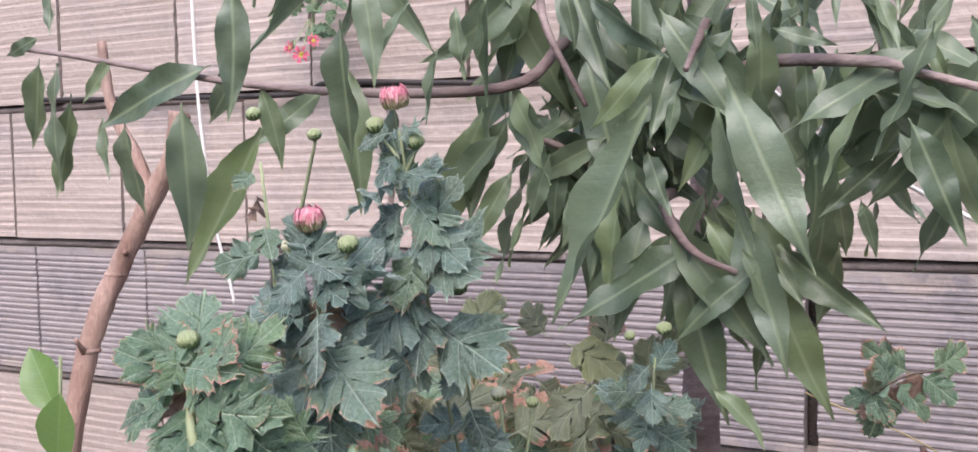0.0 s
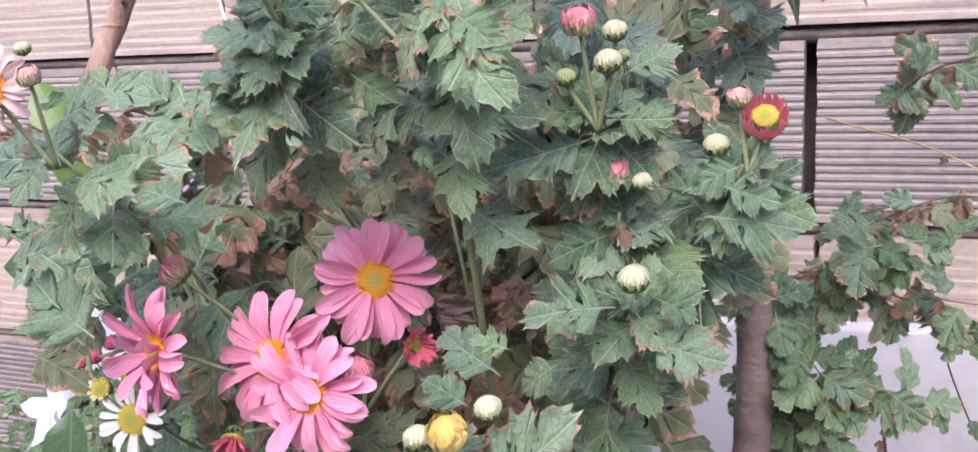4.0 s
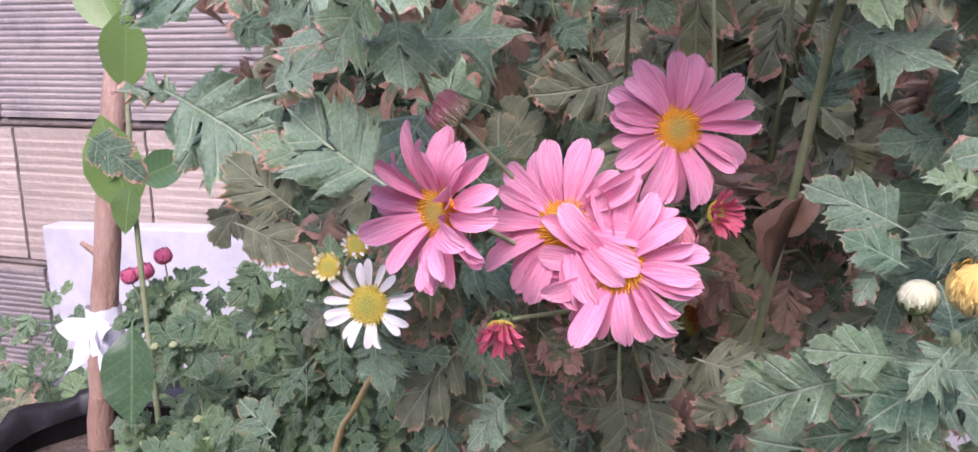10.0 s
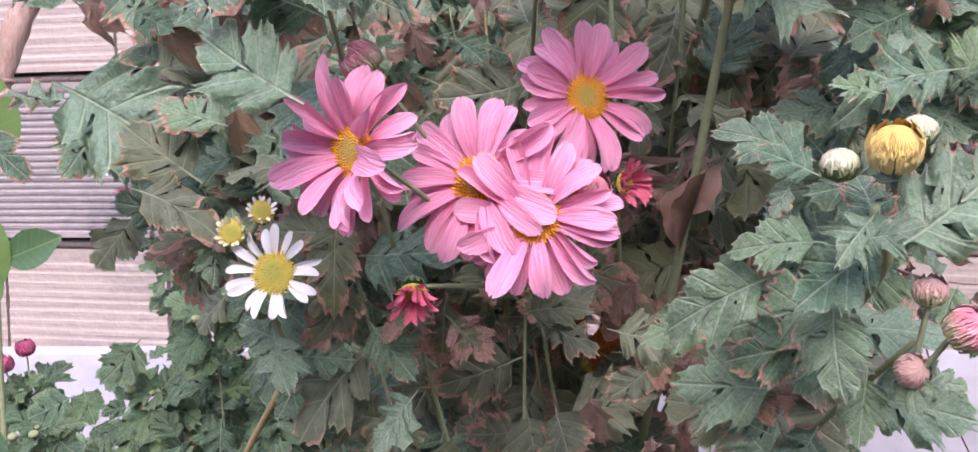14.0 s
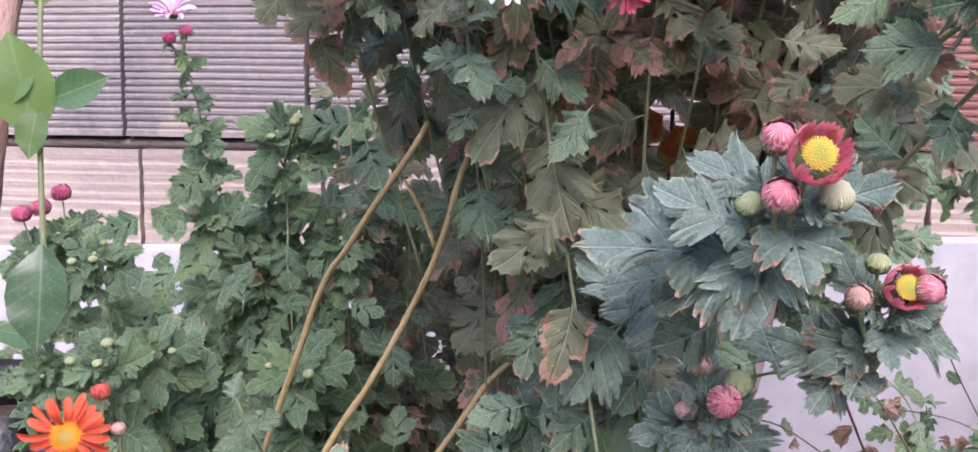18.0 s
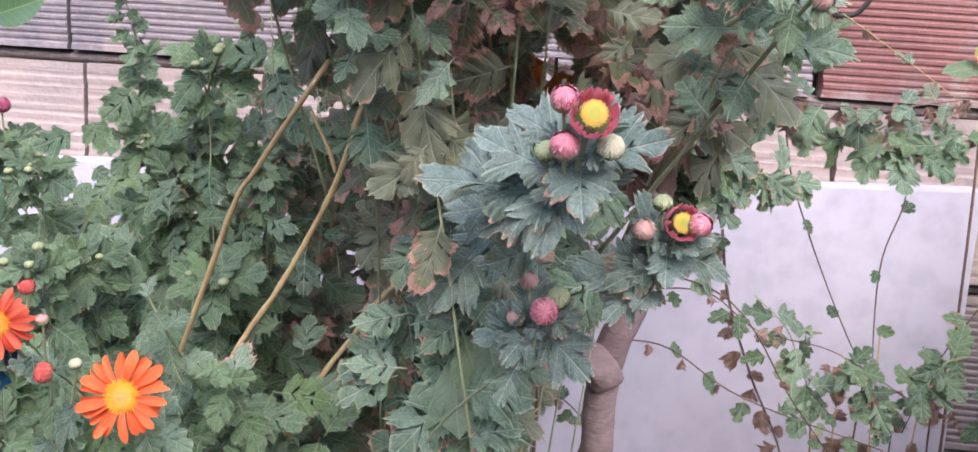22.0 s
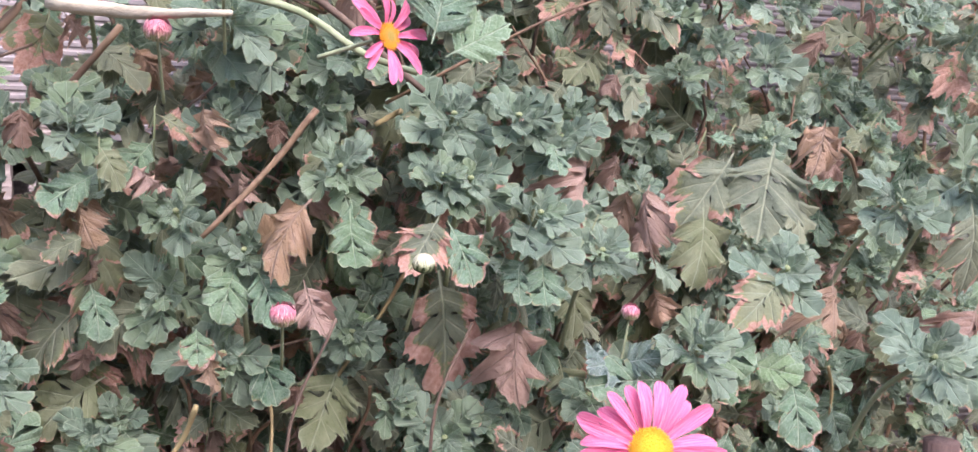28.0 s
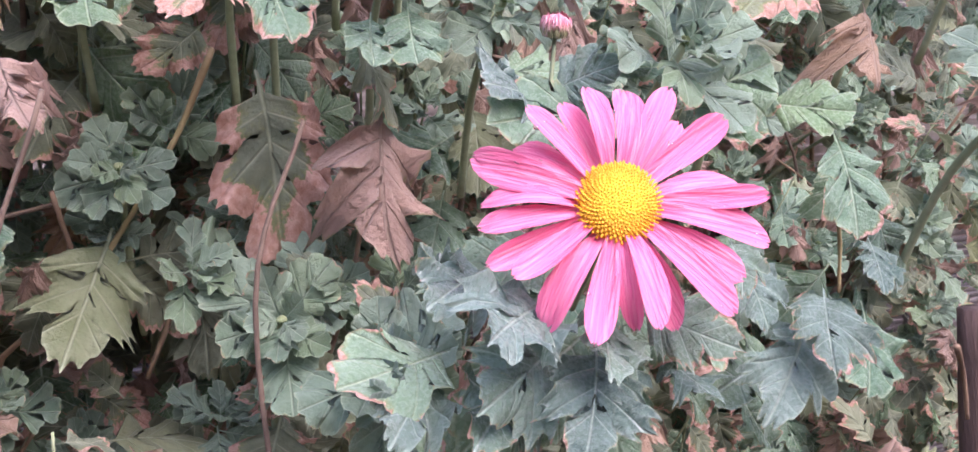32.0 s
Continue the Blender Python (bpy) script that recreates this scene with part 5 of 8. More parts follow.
for _i, _b in enumerate(BOUGHS):
    tube("branch", _b, 0.0036, 0.0013, M_BARK, tree, 6, 6, 0.05, _i)
    _p = smooth_path(_b, 8)
    for _k in range(20 if _i else 8):
        _q = _p[int(len(_p) * (0.45 + 0.5 * (_k / 20)))]
        _w = Vector((_rng.uniform(-0.8, 0.8), _rng.uniform(-0.3, 0.35), -1.0 + _rng.uniform(-0.1, 0.7)))
        leaf_at(tree, L_LANCE[_rng.randrange(10)], _q + Vector((_rng.uniform(-0.03, 0.03), _rng.uniform(0.0, 0.05), _rng.uniform(-0.01, 0.02))), _w, (_rng.uniform(-0.6, 0.6), -1, 0.4), _rng.uniform(0.045, 0.085), roll=_rng.uniform(-0.6, 0.6))


for _k in range(95):
    _q = (_rng.uniform(-0.24, -0.02), _rng.uniform(0.47, 0.64), _rng.uniform(1.08, 1.24))
    leaf_at(tree, L_LANCE[_rng.randrange(10)], _q, (_rng.uniform(-0.9, 0.9), _rng.uniform(-0.4, 0.3), -1.0 + _rng.uniform(-0.1, 0.7)), (_rng.uniform(-1.0, 1.0), -1, _rng.uniform(-0.2, 0.9)), _rng.uniform(0.04, 0.07), roll=_rng.uniform(-0.6, 0.6))
for _k in range(9):
    _q = (_rng.uniform(-0.16, -0.08), _rng.uniform(0.56, 0.66), _rng.uniform(1.03, 1.09))
    leaf_at(tree, L_LANCE[_rng.randrange(10)], _q, (_rng.uniform(-0.5, 0.5), _rng.uniform(-0.3, 0.3), -1.0), (_rng.uniform(-0.6, 0.6), -1, 0.4), _rng.uniform(0.045, 0.07), roll=_rng.uniform(-0.6, 0.6))


def hang(a, b):
    """A long leaf from its stalk a to its tip b."""
    w = Vector(b) - Vector(a)
    leaf_at(tree, L_LANCE[_rng.randrange(10)], a, w, (_rng.uniform(-0.7, 0.7), -1, 0.25), w.length * 1.04)


hang((-0.547, 0.500, 1.167), (-0.565, 0.500, 1.089))
hang((-0.586, 0.520, 1.174), (-0.602, 0.520, 1.113))
hang((-0.546, 0.510, 1.148), (-0.563, 0.510, 1.079))
hang((-0.498, 0.500, 1.168), (-0.521, 0.500, 1.141))
hang((-0.419, 0.500, 1.158), (-0.494, 0.470, 1.130))
hang((-0.530, 0.520, 1.132), (-0.524, 0.520, 1.093))
hang((-0.387, 0.440, 1.132), (-0.387, 0.440, 1.056))
hang((-0.372, 0.485, 1.120), (-0.424, 0.485, 1.034))
hang((-0.335, 0.420, 1.186), (-0.332, 0.420, 1.123))
hang((-0.521, 0.530, 1.132), (-0.519, 0.530, 1.066))
hang((-0.563, 0.500, 1.184), (-0.600, 0.500, 1.175))
hang((-0.551, 0.500, 1.215), (-0.549, 0.500, 1.185))
hang((-0.285, 0.437, 1.166), (-0.289, 0.437, 1.101))
hang((-0.250, 0.400, 1.179), (-0.240, 0.400, 1.133))
hang((-0.232, 0.450, 1.169), (-0.229, 0.450, 1.137))
hang((-0.221, 0.460, 1.175), (-0.219, 0.460, 1.126))
hang((-0.244, 0.430, 1.170), (-0.260, 0.430, 1.144))
hang((-0.247, 0.460, 1.152), (-0.252, 0.460, 1.118))
hang((-0.137, 0.450, 1.142), (-0.170, 0.450, 1.113))
hang((-0.133, 0.419, 1.119), (-0.168, 0.419, 1.035))
hang((-0.102, 0.415, 1.128), (-0.073, 0.415, 1.059))
hang((-0.109, 0.430, 1.118), (-0.093, 0.430, 1.066))
hang((-0.094, 0.420, 1.160), (-0.094, 0.420, 1.137))
hang((-0.092, 0.450, 1.149), (-0.068, 0.450, 1.140))
hang((-0.058, 0.449, 1.120), (-0.071, 0.449, 1.086))
hang((-0.042, 0.440, 1.112), (-0.021, 0.440, 1.068))
hang((-0.047, 0.460, 1.108), (-0.031, 0.460, 1.080))
hang((-0.082, 0.480, 1.112), (-0.074, 0.480, 1.060))
hang((-0.062, 0.480, 1.081), (-0.056, 0.480, 1.057))
hang((-0.195, 0.470, 1.102), (-0.208, 0.470, 1.069))
hang((-0.196, 0.490, 1.104), (-0.207, 0.490, 1.065))
hang((-0.178, 0.480, 1.095), (-0.197, 0.480, 1.057))
hang((-0.108, 0.470, 1.060), (-0.089, 0.470, 1.024))
hang((-0.121, 0.470, 1.000), (-0.095, 0.470, 0.980))
hang((-0.118, 0.480, 1.032), (-0.107, 0.480, 1.015))
hang((-0.103, 0.500, 1.058), (-0.087, 0.500, 1.033))
hang((-0.054, 0.440, 1.160), (-0.046, 0.440, 1.136))
hang((-0.049, 0.460, 1.122), (-0.020, 0.460, 1.117))
hang((-0.039, 0.480, 1.145), (-0.029, 0.480, 1.125))
hang((-0.125, 0.430, 1.126), (-0.127, 0.430, 1.105))
hang((-0.077, 0.500, 1.112), (-0.078, 0.500, 1.080))
hang((-0.085, 0.460, 1.161), (-0.072, 0.460, 1.145))
hang((-0.159, 0.460, 1.114), (-0.156, 0.460, 1.079))
hang((-0.175, 0.440, 1.171), (-0.170, 0.440, 1.146))
hang((-0.160, 0.470, 1.087), (-0.172, 0.470, 1.039))


# ---- cane, citrus seedling, tin ----
cane = thing("cane_stake", (-0.84, 0.68, 0.14), "reddish-brown wooden cane stake standing in the bed", "stake")
tube("cane", ((-0.83, 0.66, 0.14), (-0.80, 0.655, 0.52), (-0.77, 0.66, 0.73), (-0.762, 0.7, 0.92), (-0.737, 0.73, 1.018), (-0.701, 0.74, 1.083), (-0.68, 0.74, 1.114), (-0.672, 0.74, 1.15)), 0.0108, 0.0092, M_CANE, cane, 14, 9, 0.11, 2)
tube("side_branch", ((-0.709, 0.74, 1.068), (-0.725, 0.738, 1.109), (-0.749, 0.738, 1.145), (-0.759, 0.738, 1.173), (-0.765, 0.738, 1.22)), 0.0065, 0.0048, M_CANE, cane, 10, 6, 0.1)
for _a, _b in (((-0.757, 0.695, 0.93), (-0.75, 0.68, 0.945)), ((-0.735, 0.73, 1.02), (-0.722, 0.715, 1.022)), ((-0.728, 0.738, 1.115), (-0.739, 0.728, 1.112)), ((-0.775, 0.66, 0.72), (-0.787, 0.65, 0.735))):
    tube("twig_stub", (_a, _b), 0.0035, 0.002, M_CANE, cane, 6, 3)
for _z, _c in ((0.60, (-0.788, 0.656)), (0.83, (-0.766, 0.68)), (0.93, (-0.76, 0.703)), (1.0, (-0.744, 0.725))):
    _b = bmesh.new()
    bmesh.ops.create_uvsphere(_b, u_segments=12, v_segments=6, radius=0.0118)
    for _q in _b.verts:
        _q.co = Vector((_q.co.x, _q.co.y, _q.co.z * 0.35)) + Vector((_c[0], _c[1], _z)) - WORLD[cane].translation
    part("cane_node", from_bm("cane_node", _b, M_CANE, True), cane)

tie = thing("cloth_tie", (-0.757, 0.645, 0.66), "pale cloth strip knotted round the cane", "tie")
_v, _f = [], []
for _k in range(25):
    _a = 2 * math.pi * _k / 24
    for _j in range(4):
        _r = 0.0145 + 0.003 * noise.noise((_k * 0.7, _j, 2))
        _v.append((-0.022 + _r * math.cos(_a), 0.013 + _r * math.sin(_a), -0.02 + 0.013 * _j + 0.004 * noise.noise((_k * 0.5, _j, 9))))
for _k in range(24):
    for _j in range(3):
        _a = _k * 4 + _j
        _f.append((_a, _a + 4, _a + 5, _a + 1))
part("wrap", mesh_from("wrap", _v, _f, M_CLOTH), tie)
for _s, _w in ((1, (0.03, -0.012, 0.012)), (-1, (-0.045, -0.01, 0.006)), (1, (0.02, -0.014, -0.04)), (-1, (-0.035, -0.012, -0.045))):
    _v, _f = [], []
    for _k in range(7):
        _q = Vector(_w) * (_k / 6)
        _h = 0.006 + 0.006 * math.sin(_k * 0.9)
        for _j in (-1, 0, 1):
            _v.append((-0.022 + _q.x, 0.0 + _q.y + 0.004 * math.sin(_k * 1.7 + _j), _q.z + _j * _h))
    for _k in range(6):
        for _j in range(2):
            _a = _k * 3 + _j
            _f.append((_a, _a + 1, _a + 4, _a + 3))
    part("tail", mesh_from("tail", _v, _f, M_CLOTH), tie)

citrus = thing("citrus_seedling", (-0.69, 0.6, 0.14), "young citrus shoot with glossy oval leaves", "plant")
tube("stem", ((-0.69, 0.61, 0.14), (-0.688, 0.605, 0.5), (-0.686, 0.6, 0.78), (-0.675, 0.6, 0.95)), 0.003, 0.0015, M_STEM, citrus, 7)
for _a, _b, _k in (((-0.688, 0.6, 0.77), (-0.698, 0.59, 0.84), 0), ((-0.682, 0.6, 0.80), (-0.640, 0.6, 0.815), 0), ((-0.684, 0.6, 0.86), (-0.668, 0.59, 0.915), 0), ((-0.686, 0.6, 0.8), (-0.69, 0.59, 0.765), 0), ((-0.68, 0.6, 0.90), (-0.71, 0.6, 0.95), 0), ((-0.686, 0.6, 0.83), (-0.712, 0.59, 0.80), 0)):
    _w = Vector(_b) - Vector(_a)
    leaf_at(citrus, L_CITRUS[_k], _a, _w, (0.3, -1, 0.2), _w.length * 1.1)
leaf_at(citrus, L_CITRUS[4], (-0.657, 0.552, 0.712), (0.008, -0.02, -0.06), (0.15, -1, 0.3), 0.072)
leaf_at(citrus, L_CITRUS[2], (-0.73, 0.6, 0.64), (0.06, 0, -0.01), (0, -0.5, 1), 0.05)

tin = thing("paint_tin", (-0.757, 0.622, 0.15), "blue tin planter with a white and red printed label", "tin")


def lathe(name, mat, prof, seg=40):
    v, f = [], []
    for r, z in prof:
        for k in range(seg):
            a = 2 * math.pi * k / seg
            v.append((r * math.cos(a), r * math.sin(a), z))
    for i in range(len(prof) - 1):
        for k in range(seg):
            k2 = (k + 1) % seg
            f.append((i * seg + k, i * seg + k2, (i + 1) * seg + k2, (i + 1) * seg + k))
    return mesh_from(name, v, f, mat)


TIN_R, TIN_H = 0.1, 0.41
part("shell", lathe("shell", M_BLUE, ((0.0, 0.002), (TIN_R, 0.002), (TIN_R, TIN_H), (TIN_R - 0.001, TIN_H), (TIN_R - 0.001, TIN_H - 0.05), (0.0, TIN_H - 0.05))), tin)
part("soil", lathe("soil", M_SOIL, ((TIN_R - 0.002, TIN_H - 0.012), (0.04, TIN_H - 0.008), (0.0, TIN_H - 0.004))), tin)
_lin = lathe("plastic_liner", M_PLASTIC, ((TIN_R - 0.006, TIN_H - 0.03), (TIN_R - 0.006, TIN_H + 0.02), (TIN_R - 0.009, TIN_H + 0.02), (TIN_R - 0.004, TIN_H + 0.03), (TIN_R - 0.012, TIN_H + 0.026), (TIN_R - 0.016, TIN_H + 0.01)), 60)
for _q in _lin.vertices:
    _k = 0.008 if _q.co.z > TIN_H + 0.01 else 0.001
    _q.co += Vector((noise.noise(_q.co * 45), noise.noise(_q.co * 45 + Vector((9, 2, 1))), noise.noise(_q.co * 30 + Vector((3, 7, 1))))) * _k
part("plastic_liner", _lin, tin, None, "crumpled black plastic liner")
part("rim", lathe("rim", M_BLUE, ((TIN_R - 0.001, TIN_H), (TIN_R + 0.002, TIN_H - 0.001), (TIN_R + 0.003, TIN_H + 0.003), (TIN_R, TIN_H + 0.005), (TIN_R - 0.003, TIN_H + 0.003), (TIN_R - 0.001, TIN_H))), tin, None, "rolled rim")


def tin_patch(name, mat, a0, a1, z0, z1, lift, rounded_=True):
    """Print on the tin's side: an oval or a bar bent round it."""
    v, f = [], []
    n = 14
    for i in range(n + 1):
        u = i / n * 2 - 1
        h = math.sqrt(max(0, 1 - u * u)) if rounded_ else 1
        for s in (-1, -0.33, 0.33, 1):
            a = (a0 + a1) / 2 + u * (a1 - a0) / 2
            v.append(((TIN_R + lift) * math.cos(a), (TIN_R + lift) * math.sin(a), (z0 + z1) / 2 + s * h * (z1 - z0) / 2))
    for i in range(n):
        for k in range(3):
            c = i * 4 + k
            f.append((c, c + 4, c + 5, c + 1))
    part(name, mesh_from(name, v, f, mat), tin)


tin_patch("label_oval", M_TINWHITE, -0.62, 0.08, 0.29, 0.378, 0.0008)
tin_patch("label_spot", M_TINRED, -0.85, -0.2, 0.285, 0.362, 0.0016)
for _k, (_a, _b, _z) in enumerate(((-0.45, -0.1, 0.392), (-0.36, -0.1, 0.37), (-0.22, -0.04, 0.36), (-0.17, 0.0, 0.351), (-0.6, -0.3, 0.338), (-0.56, -0.32, 0.33))):
    tin_patch("print_bar", M_TINWHITE if _k in (0, 4, 5) else M_IRON, _a, _b, _z - 0.0013, _z + 0.0013, 0.0024, False)

# ---- fittings on the wall ----
hook = thing("iron_hook", (0.053, 1.19, 0.93), "black iron hook hanging on the block wall", "hook")
tube("shank", ((0.051, 1.193, 1.02), (0.052, 1.185, 0.94), (0.052, 1.178, 0.88), (0.054, 1.172, 0.862)), 0.0055, 0.005, M_IRON, hook, 8)
tube("curl", ((0.054, 1.172, 0.862), (0.043, 1.168, 0.868), (0.037, 1.168, 0.886), (0.041, 1.168, 0.896)), 0.003, 0.0022, M_IRON, hook, 8)
tube("ring", ((0.054, 1.172, 0.862), (0.078, 1.165, 0.868), (0.098, 1.16, 0.905), (0.096, 1.165, 0.945), (0.075, 1.175, 0.965), (0.055, 1.18, 0.95)), 0.0032, 0.003, M_IRON, hook, 8)

string = thing("string", (-0.68, 0.82, 1.0), "thin white string hanging slack beside the cane", "string")
tube("cord", ((-0.71, 0.8, 1.35), (-0.705, 0.8, 1.17), (-0.69, 0.8, 1.05), (-0.672, 0.8, 0.984), (-0.668, 0.8, 0.965)), 0.0017, 0.0015, M_STRING, string, 6)
cable = thing("cable", (-0.6, 1.18, 1.19), "grey cable running along the wall", "cable")
tube("cord", ((-1.4, 1.185, 1.215), (-0.9, 1.18, 1.2), (-0.797, 1.17, 1.212), (-0.5, 1.17, 1.198), (0.1, 1.185, 1.2)), 0.004, 0.004, M_IRON, cable, 8)
# far end set high to stay out of the camera's later views
wire = thing("twine_cord", (0.1, 0.9, 1.0), "pale twine running out from the tree", "twine")
tube("cord", ((-0.165, 0.66, 1.17), (-0.08, 0.65, 1.10), (0.0, 0.65, 1.053), (0.08, 0.68, 1.02), (0.3, 0.8, 1.0)), 0.0014, 0.0014, M_STRING, wire, 6)

# red flowers hanging high by the wall
ger = thing("trailing_geranium", (-0.79, 1.13, 1.24), "trailing plant with small dark red flowers against the wall", "plant")
tube("stem", ((-0.80, 1.16, 1.5), (-0.80, 1.13, 1.36), (-0.79, 1.11, 1.25)), 0.003, 0.002, M_STEM, ger)
_rng = random.Random(31)
for _k in range(26):
    leaf_at(ger, L_YOUNG[_rng.randrange(7)], (-0.8 + _rng.uniform(-0.03, 0.03), 1.12 + _rng.uniform(-0.03, 0.02), 1.27 + _rng.uniform(-0.02, 0.2)), fanned(_rng.uniform(0, 6.28), _rng, 0.3), facing(_rng), 0.03)
for _k, (_q, _w, _d) in enumerate((((-0.791, 1.085, 1.241), (0.2, -1, 0.1), 0.026), ((-0.812, 1.09, 1.252), (-0.3, -1, 0.3), 0.022), ((-0.775, 1.09, 1.258), (0.5, -0.8, 0.4), 0.02))):
    flower(ger, _q, _w, _d, P_RED, 13, DISC_G, 0.25, 71 + _k, 0.35, (-0.795, 1.11, 1.29))

# ---- flowering plants ----
MIX_NEAR = L_CHRYS + L_BROAD[:2]
MIX_OLD = L_AGED + L_CHRYS[:2]
MIX_RIGHT = L_ROUND + L_BROAD[:2]
BED = 0.15
_rng = random.Random(5)


def plant(name, foot, label, group=""):
    return thing(name, foot, label, "plant", group)


def blade_at(owner, a, b, meshes=None):
    """One large leaf from its stalk a to its tip b, its upper side to the camera."""
    w = Vector(b) - Vector(a)
    kinds = meshes or HERO
    leaf_at(owner, kinds[_rng.randrange(len(kinds))], a, w, facing(_rng, 0.18), w.length * 0.97)


# tall plant with closed buds, in front of the tree
p = plant("chrysanthemum_plant", (-0.2, 0.4, BED), "tall chrysanthemum with grey-green lobed leaves and closed buds")
leafy(p, ((-0.27, 0.5, BED), (-0.25, 0.47, 0.7), (-0.2, 0.38, 1.0), (-0.198, 0.343, 1.11)), 22, 0.035, L_BLUE, 1, 0.72)
bud(p, (-0.199, 0.342, 1.121), "pink", 0.0088)
bud(p, (-0.207, 0.342, 1.112), "green", 0.0048, stalk=(-0.199, 0.345, 1.1))
bud(p, (-0.191, 0.342, 1.106), "green", 0.0044, stalk=(-0.197, 0.345, 1.095))
leafy(p, ((-0.25, 0.47, 0.7), (-0.23, 0.4, 0.85), (-0.212, 0.32, 1.02), (-0.215, 0.316, 1.07)), 20, 0.034, L_BLUE, 2, 0.65)
bud(p, (-0.216, 0.315, 1.081), "pink", 0.0088)
bud(p, (-0.223, 0.315, 1.072), "cream", 0.0054)
bud(p, (-0.201, 0.315, 1.073), "green", 0.0048, stalk=(-0.212, 0.318, 1.06))
leafy(p, ((-0.25, 0.47, 0.7), (-0.245, 0.36, 0.9), (-0.25, 0.333, 1.1)), 14, 0.026, L_BLUE, 3, 0.6)
bud(p, (-0.25, 0.33, 1.117), "green", 0.004)
bud(p, (-0.224, 0.33, 1.109), "green", 0.0035, stalk=(-0.235, 0.335, 1.08))
leafy(p, ((-0.25, 0.47, 0.7), (-0.205, 0.42, 0.9), (-0.19, 0.37, 1.04)), 14, 0.030, L_BLUE, 4, 0.55)
bud(p, (-0.19, 0.369, 1.053), "green", 0.0048)

HERO = L_CHRYS + L_BROAD[:1]
p = plant("chrysanthemum_plant", (-0.21, 0.33, BED), "chrysanthemum with green buds and brown-edged lobed leaves")
leafy(p, ((-0.27, 0.46, BED), (-0.24, 0.40, 0.75), (-0.2, 0.29, 0.97), (-0.206, 0.252, 1.018), (-0.214, 0.256, 1.037), (-0.218, 0.26, 1.045)), 11, 0.029, MIX_NEAR, 5, 0.72, r=0.0019)
bud(p, (-0.219, 0.261, 1.05), "green", 0.0046)
leafy(p, ((-0.24, 0.40, 0.75), (-0.21, 0.3, 0.9), (-0.192, 0.242, 0.99)), 13, 0.029, MIX_NEAR, 6, 0.4, r=0.0016)
bud(p, (-0.191, 0.241, 1.002), "green", 0.0042)
bud(p, (-0.188, 0.241, 0.995), "green", 0.0042)
bud(p, (-0.198, 0.241, 0.998), "green", 0.0042)
rosette(p, (-0.193, 0.247, 0.985), 6, 0.024, L_CHRYS, 711, (0, -0.7, 0.6), heart=False)
rosette(p, (-0.219, 0.265, 1.042), 6, 0.024, L_CHRYS, 712, (0, -0.7, 0.6), heart=False)
bud(p, (-0.211, 0.234, 0.976), "blush", 0.0072, stalk=(-0.2, 0.25, 0.955))
blade_at(p, (-0.221, 0.263, 1.039), (-0.246, 0.255, 1.046))
blade_at(p, (-0.222, 0.263, 1.031), (-0.251, 0.255, 1.029))
blade_at(p, (-0.221, 0.263, 1.026), (-0.235, 0.255, 1.015))
blade_at(p, (-0.215, 0.263, 1.043), (-0.196, 0.255, 1.052))
blade_at(p, (-0.207, 0.263, 1.029), (-0.177, 0.255, 1.014))
blade_at(p, (-0.206, 0.263, 1.031), (-0.184, 0.255, 1.033))
blade_at(p, (-0.211, 0.263, 1.015), (-0.231, 0.255, 1.001))
blade_at(p, (-0.196, 0.263, 1.003), (-0.164, 0.255, 0.999))
blade_at(p, (-0.221, 0.263, 1.044), (-0.235, 0.255, 1.054))
blade_at(p, (-0.203, 0.263, 0.999), (-0.209, 0.255, 0.981))
blade_at(p, (-0.199, 0.263, 0.985), (-0.222, 0.255, 0.987))
blade_at(p, (-0.203, 0.263, 0.989), (-0.172, 0.255, 0.979))
blade_at(p, (-0.228, 0.263, 0.973), (-0.205, 0.255, 0.965))
blade_at(p, (-0.200, 0.263, 0.968), (-0.183, 0.255, 0.943))
blade_at(p, (-0.200, 0.263, 0.968), (-0.212, 0.255, 0.950))
blade_at(p, (-0.191, 0.263, 0.969), (-0.170, 0.255, 0.960))
blade_at(p, (-0.258, 0.263, 0.969), (-0.229, 0.255, 0.955))
blade_at(p, (-0.176, 0.263, 1.019), (-0.153, 0.255, 1.015))
blade_at(p, (-0.178, 0.263, 1.023), (-0.184, 0.255, 1.038))
blade_at(p, (-0.180, 0.263, 1.011), (-0.159, 0.255, 1.003))
blade_at(p, (-0.182, 0.225, 0.966), (-0.167, 0.220, 0.941))
blade_at(p, (-0.192, 0.240, 0.967), (-0.207, 0.240, 0.954))
blade_at(p, (-0.180, 0.225, 0.967), (-0.164, 0.225, 0.956))
blade_at(p, (-0.210, 0.260, 0.945), (-0.229, 0.260, 0.936))
blade_at(p, (-0.209, 0.260, 0.932), (-0.202, 0.260, 0.928))
blade_at(p, (-0.216, 0.270, 0.934), (-0.229, 0.270, 0.922))
blade_at(p, (-0.232, 0.240, 0.963), (-0.255, 0.240, 0.954))
blade_at(p, (-0.236, 0.260, 0.944), (-0.245, 0.260, 0.964))
blade_at(p, (-0.227, 0.260, 0.953), (-0.212, 0.260, 0.942))
blade_at(p, (-0.189, 0.270, 0.866), (-0.211, 0.270, 0.879))
blade_at(p, (-0.251, 0.250, 0.934), (-0.269, 0.250, 0.956))

